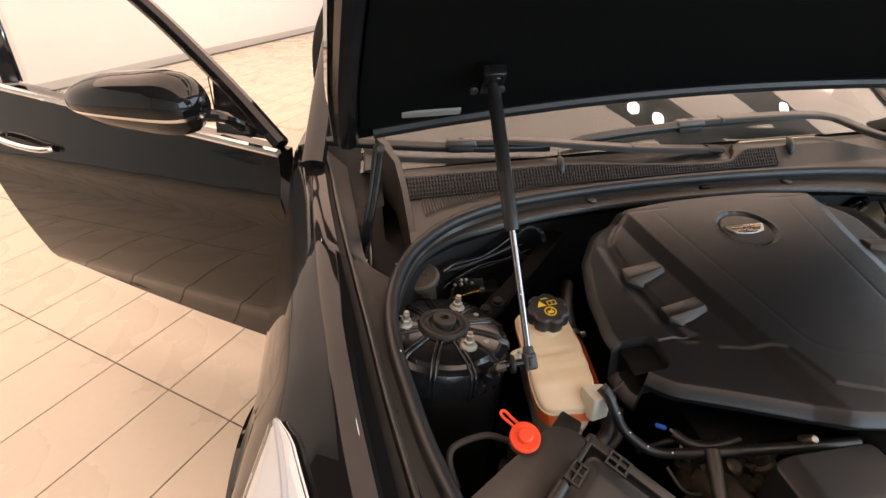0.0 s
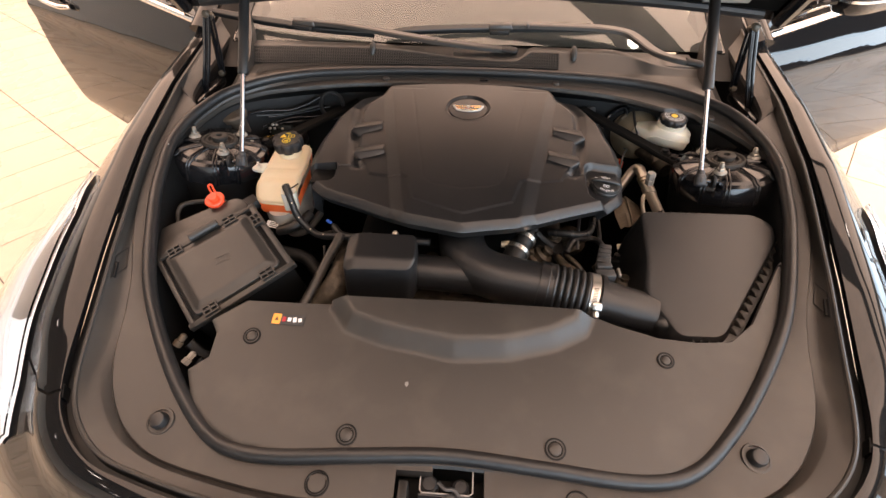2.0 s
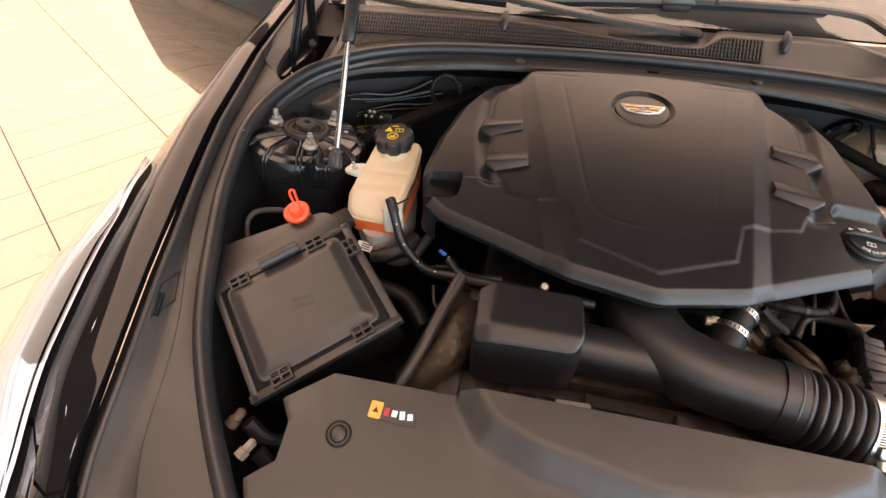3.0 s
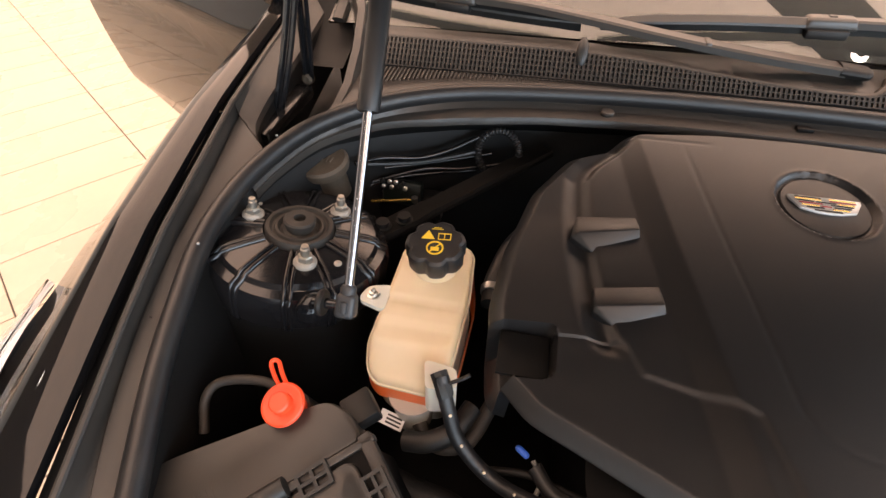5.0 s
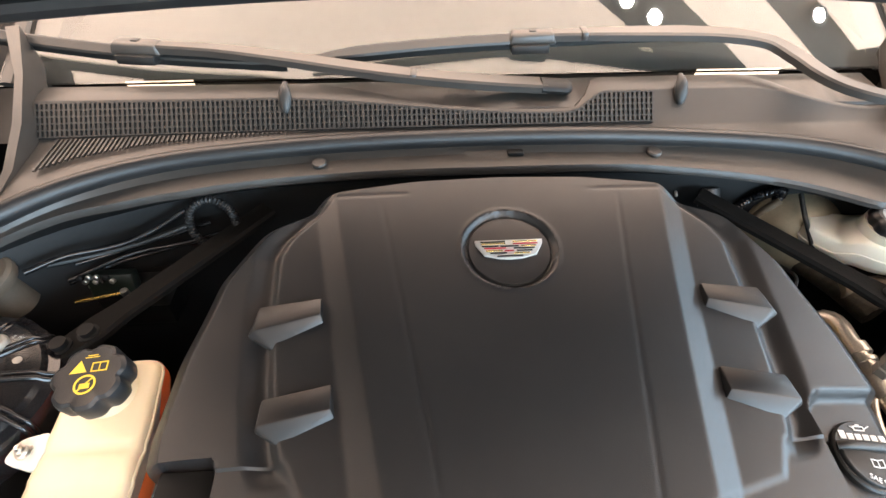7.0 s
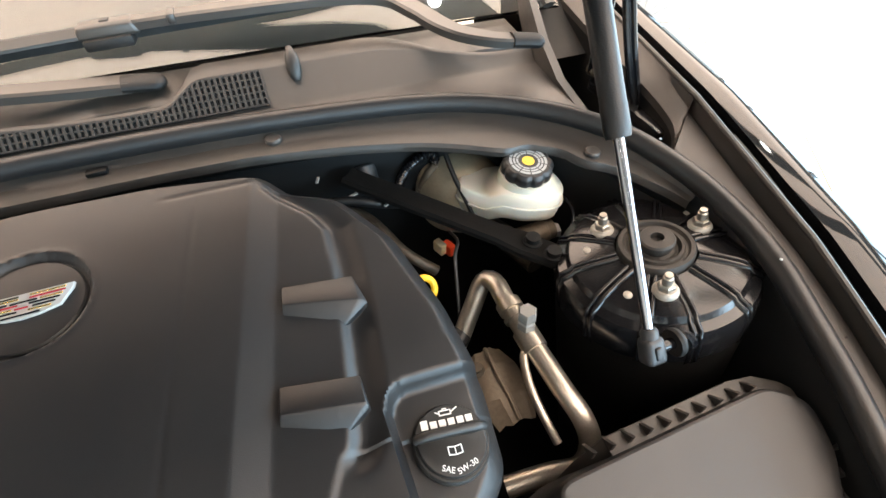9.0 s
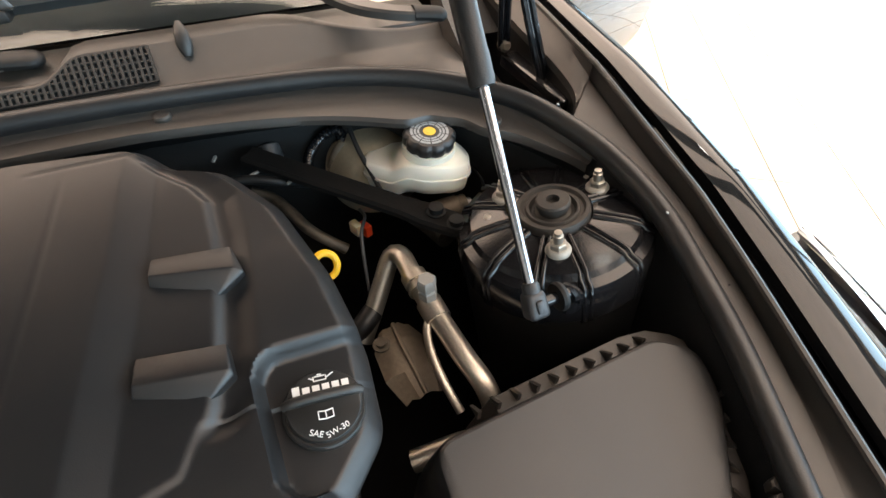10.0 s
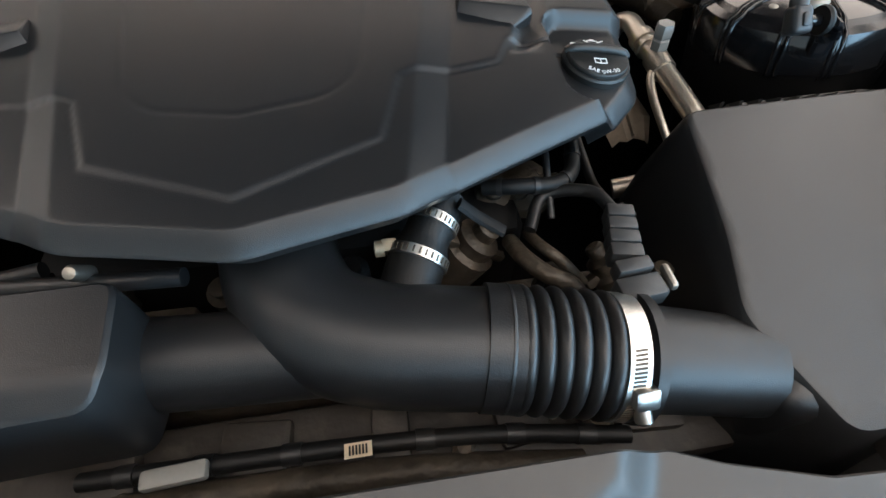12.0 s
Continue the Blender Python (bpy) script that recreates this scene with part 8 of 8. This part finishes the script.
for f in (0.12, 0.35, 0.6, 0.85):
    i = int(f * 58)
    b = bmesh.new()
    sweep(b, spline(loom_line, 60)[i:i + 3], 0.0084, n=6, sides=14)
    part("tape_band", b, RUBBER, loom)
hose("thin_cable", "thin black cable beside the engine cover", [(0.255, 0.66, 0.85), (0.252, 0.62, 0.848), (0.246, 0.585, 0.842), (0.244, 0.55, 0.82)], 0.0035, RUBBER, category="cable")
hose("thin_cable", "thin black cable beside the engine cover", [(0.30, 0.66, 0.83), (0.298, 0.62, 0.825), (0.292, 0.58, 0.83), (0.282, 0.545, 0.85)], 0.0045, BLACKRUBBER, category="cable")
hose("corrugated_tube", "corrugated black cable tube beside the fuse box", [(-0.597, 0.535, 0.845), (-0.603, 0.560, 0.866), (-0.592, 0.577, 0.873), (-0.55, 0.584, 0.876), (-0.52, 0.575, 0.87)], 0.0048, MOUNT, category="cable tube")
hose("braided_hose", "braided brown-black hose below the coolant reservoir", [(-0.41, 0.588, 0.80), (-0.385, 0.588, 0.808), (-0.36, 0.602, 0.816), (-0.345, 0.63, 0.82)], 0.011, PLASTIC)
hose("thin_cable", "thin black cables below the engine cover", [(-0.325, 0.575, 0.80), (-0.28, 0.572, 0.818), (-0.24, 0.560, 0.822), (-0.19, 0.552, 0.82)], 0.004, BLACKRUBBER, category="cable")
hose("thin_cable", "thin grey cable looping in front of the engine", [(-0.295, 0.545, 0.80), (-0.285, 0.515, 0.79), (-0.262, 0.508, 0.788), (-0.235, 0.52, 0.80), (-0.205, 0.545, 0.815)], 0.0028, GREYCONN, category="cable")
for x, y, z, r, k in ((0.175, 0.552, 0.80, 0.022, 0), (0.20, 0.60, 0.81, 0.018, 1), (0.29, 0.515, 0.79, 0.016, 2), (-0.215, 0.53, 0.80, 0.022, 3), (-0.19, 0.505, 0.79, 0.016, 4), (-0.165, 0.535, 0.81, 0.014, 5), (0.232, 0.612, 0.80, 0.024, 6)):
    bm = bmesh.new()
    M = Matrix.Translation((x, y, z)) @ Matrix.Rotation(0.7 * math.sin(k * 2.3), 4, "X") @ Matrix.Rotation(0.6 * math.cos(k * 1.7), 4, "Y")
    lathe(bm, [(r * 1.3, -0.05), (r * 1.3, -0.012), (r, -0.008), (r, 0.004), (r * 0.55, 0.008), (r * 0.55, 0.018), (r * 0.4, 0.020), (0.0, 0.020)], 18, M)
    box(bm, (r * 3.4, r * 0.9, 0.010), M @ Matrix.Translation((0, 0, -0.008)), 0.003)
    part("casting", bm, DULLALU, block, sharp=30)
bm = bmesh.new()
sweep(bm, [(0.150, 0.528, 0.880), (0.165, 0.522, 0.868), (0.185, 0.512, 0.858)], 0.006, n=8, sides=8, flat=0.6)
part("bracket", bm, DARK, block)
shroud = thing("fan_shroud", "dusty brown-black radiator fan shroud below the intake duct", "fan shroud", "", (0, 0.40, 0.70))
bm = bmesh.new()
box(bm, (0.66, 0.085, 0.06), Matrix.Translation((0.03, 0.392, 0.728)) @ Matrix.Rotation(radians(6), 4, "X"), 0.008)
part("panel", bm, SHROUD, shroud)
for k in range(6):
    bm = bmesh.new()
    box(bm, (0.030 + 0.012 * (k % 3), 0.05, 0.012 + 0.006 * (k % 2)), Matrix.Translation((-0.24 + 0.105 * k, 0.398 - 0.006 * (k % 2), 0.762)) @ Matrix.Rotation(radians(6), 4, "X") @ Matrix.Rotation(radians(7 * math.sin(k * 2.0)), 4, "Z"), 0.004)
    part("rib", bm, SHROUD, shroud)
for x, r in ((-0.12, 0.011), (0.13, 0.009), (0.24, 0.012)):
    bm = bmesh.new()
    lathe(bm, [(r, -0.02), (r, 0.004), (r * 0.6, 0.008), (0.0, 0.008)], 16, Matrix.Translation((x, 0.376, 0.764)))
    part("plug", bm, DULLALU, shroud)
# trim seams and slots beside the bay
for sx in (-1, 1):
    for x0, x1, y in ((0.662, 0.690, 0.60), (0.606, 0.628, 0.345)):
        bm = bmesh.new()
        box(bm, (x1 - x0, 0.0016, 0.0012), tilt_at(sx * (x0 + x1) / 2, y, zs(y) + 0.0022, 0.28), 0.0)
        part("seam", bm, DARK, car, flat=True)
    bm = bmesh.new()
    box(bm, (0.005, 0.020, 0.004), tilt_at(sx * 0.617, 0.341, zs(0.341) - 0.001, 0.3, 0, sx * 18), 0.001)
    part("slot", bm, DARK, car, flat=True)
    for x, y in ((0.647, 0.679), (0.640, 0.86)):
        bm = bmesh.new()
        lathe(bm, [(0.0016, 0.0), (0.0014, 0.0012), (0.0, 0.0015)], 10, Matrix.Translation((sx * (x + 0.004), y, zs(y) + 0.0118)))
        part("dot", bm, GPRINT, seal, flat=True)

# ---- floor tiles ----
TW, TL = 0.332, 0.664
tile_bm = bmesh.new()
prism(tile_bm, [(-TW / 2 + 0.0028, -TL / 2 + 0.0028), (TW / 2 - 0.0028, -TL / 2 + 0.0028), (TW / 2 - 0.0028, TL / 2 - 0.0028), (-TW / 2 + 0.0028, TL / 2 - 0.0028)], -0.0055, 0.0, Matrix(), 0.001)
proto = part("tile", tile_bm, FLOOR, ground, flat=True)
tile_mesh = proto.data
ref = Vector((-1.832, 1.802, 0))
a0, b0 = ref.dot(AX), ref.dot(BX)
spots = []
for i in range(-70, 71):
    for j in range(-40, 41):
        a, b = a0 + (i + 0.5) * TW, b0 + (j + 0.5) * TL
        if not (ROOM_A[0] < a < ROOM_A[1] and ROOM_B[0] < b < ROOM_B[1]):
            continue
        p = room(a, b, 0)
        near = min((p - Vector((-2.2, 1.8, 0))).length, (p - Vector((2.6, 1.3, 0))).length)
        spots.append((near, p))
spots.sort(key=lambda q: q[0])
turn = Matrix.Rotation(radians(TURN_ROOM), 4, "Z")
proto.matrix_world = Matrix.Translation(spots[0][1]) @ turn
for _, p in spots[1:300]:
    o = new("tile", tile_mesh)
    o.parent = ground
    o.matrix_world = Matrix.Translation(p) @ turn
verts, faces = [], []
for _, p in spots[300:]:
    k = len(verts)
    for sx2, sy2 in ((-1, -1), (1, -1), (1, 1), (-1, 1)):
        verts.append(tuple(p + AX * sx2 * (TW / 2 - 0.0028) + BX * sy2 * (TL / 2 - 0.0028)))
    faces.append((k, k + 1, k + 2, k + 3))
me = bpy.data.meshes.new("far_tiles")
me.from_pydata(verts, [], faces)
me.materials.append(FLOOR)
far = new("far_tiles", me)
far.parent = ground
tagged(far, "beige ceramic floor tiles further off", "", "", "stuff")
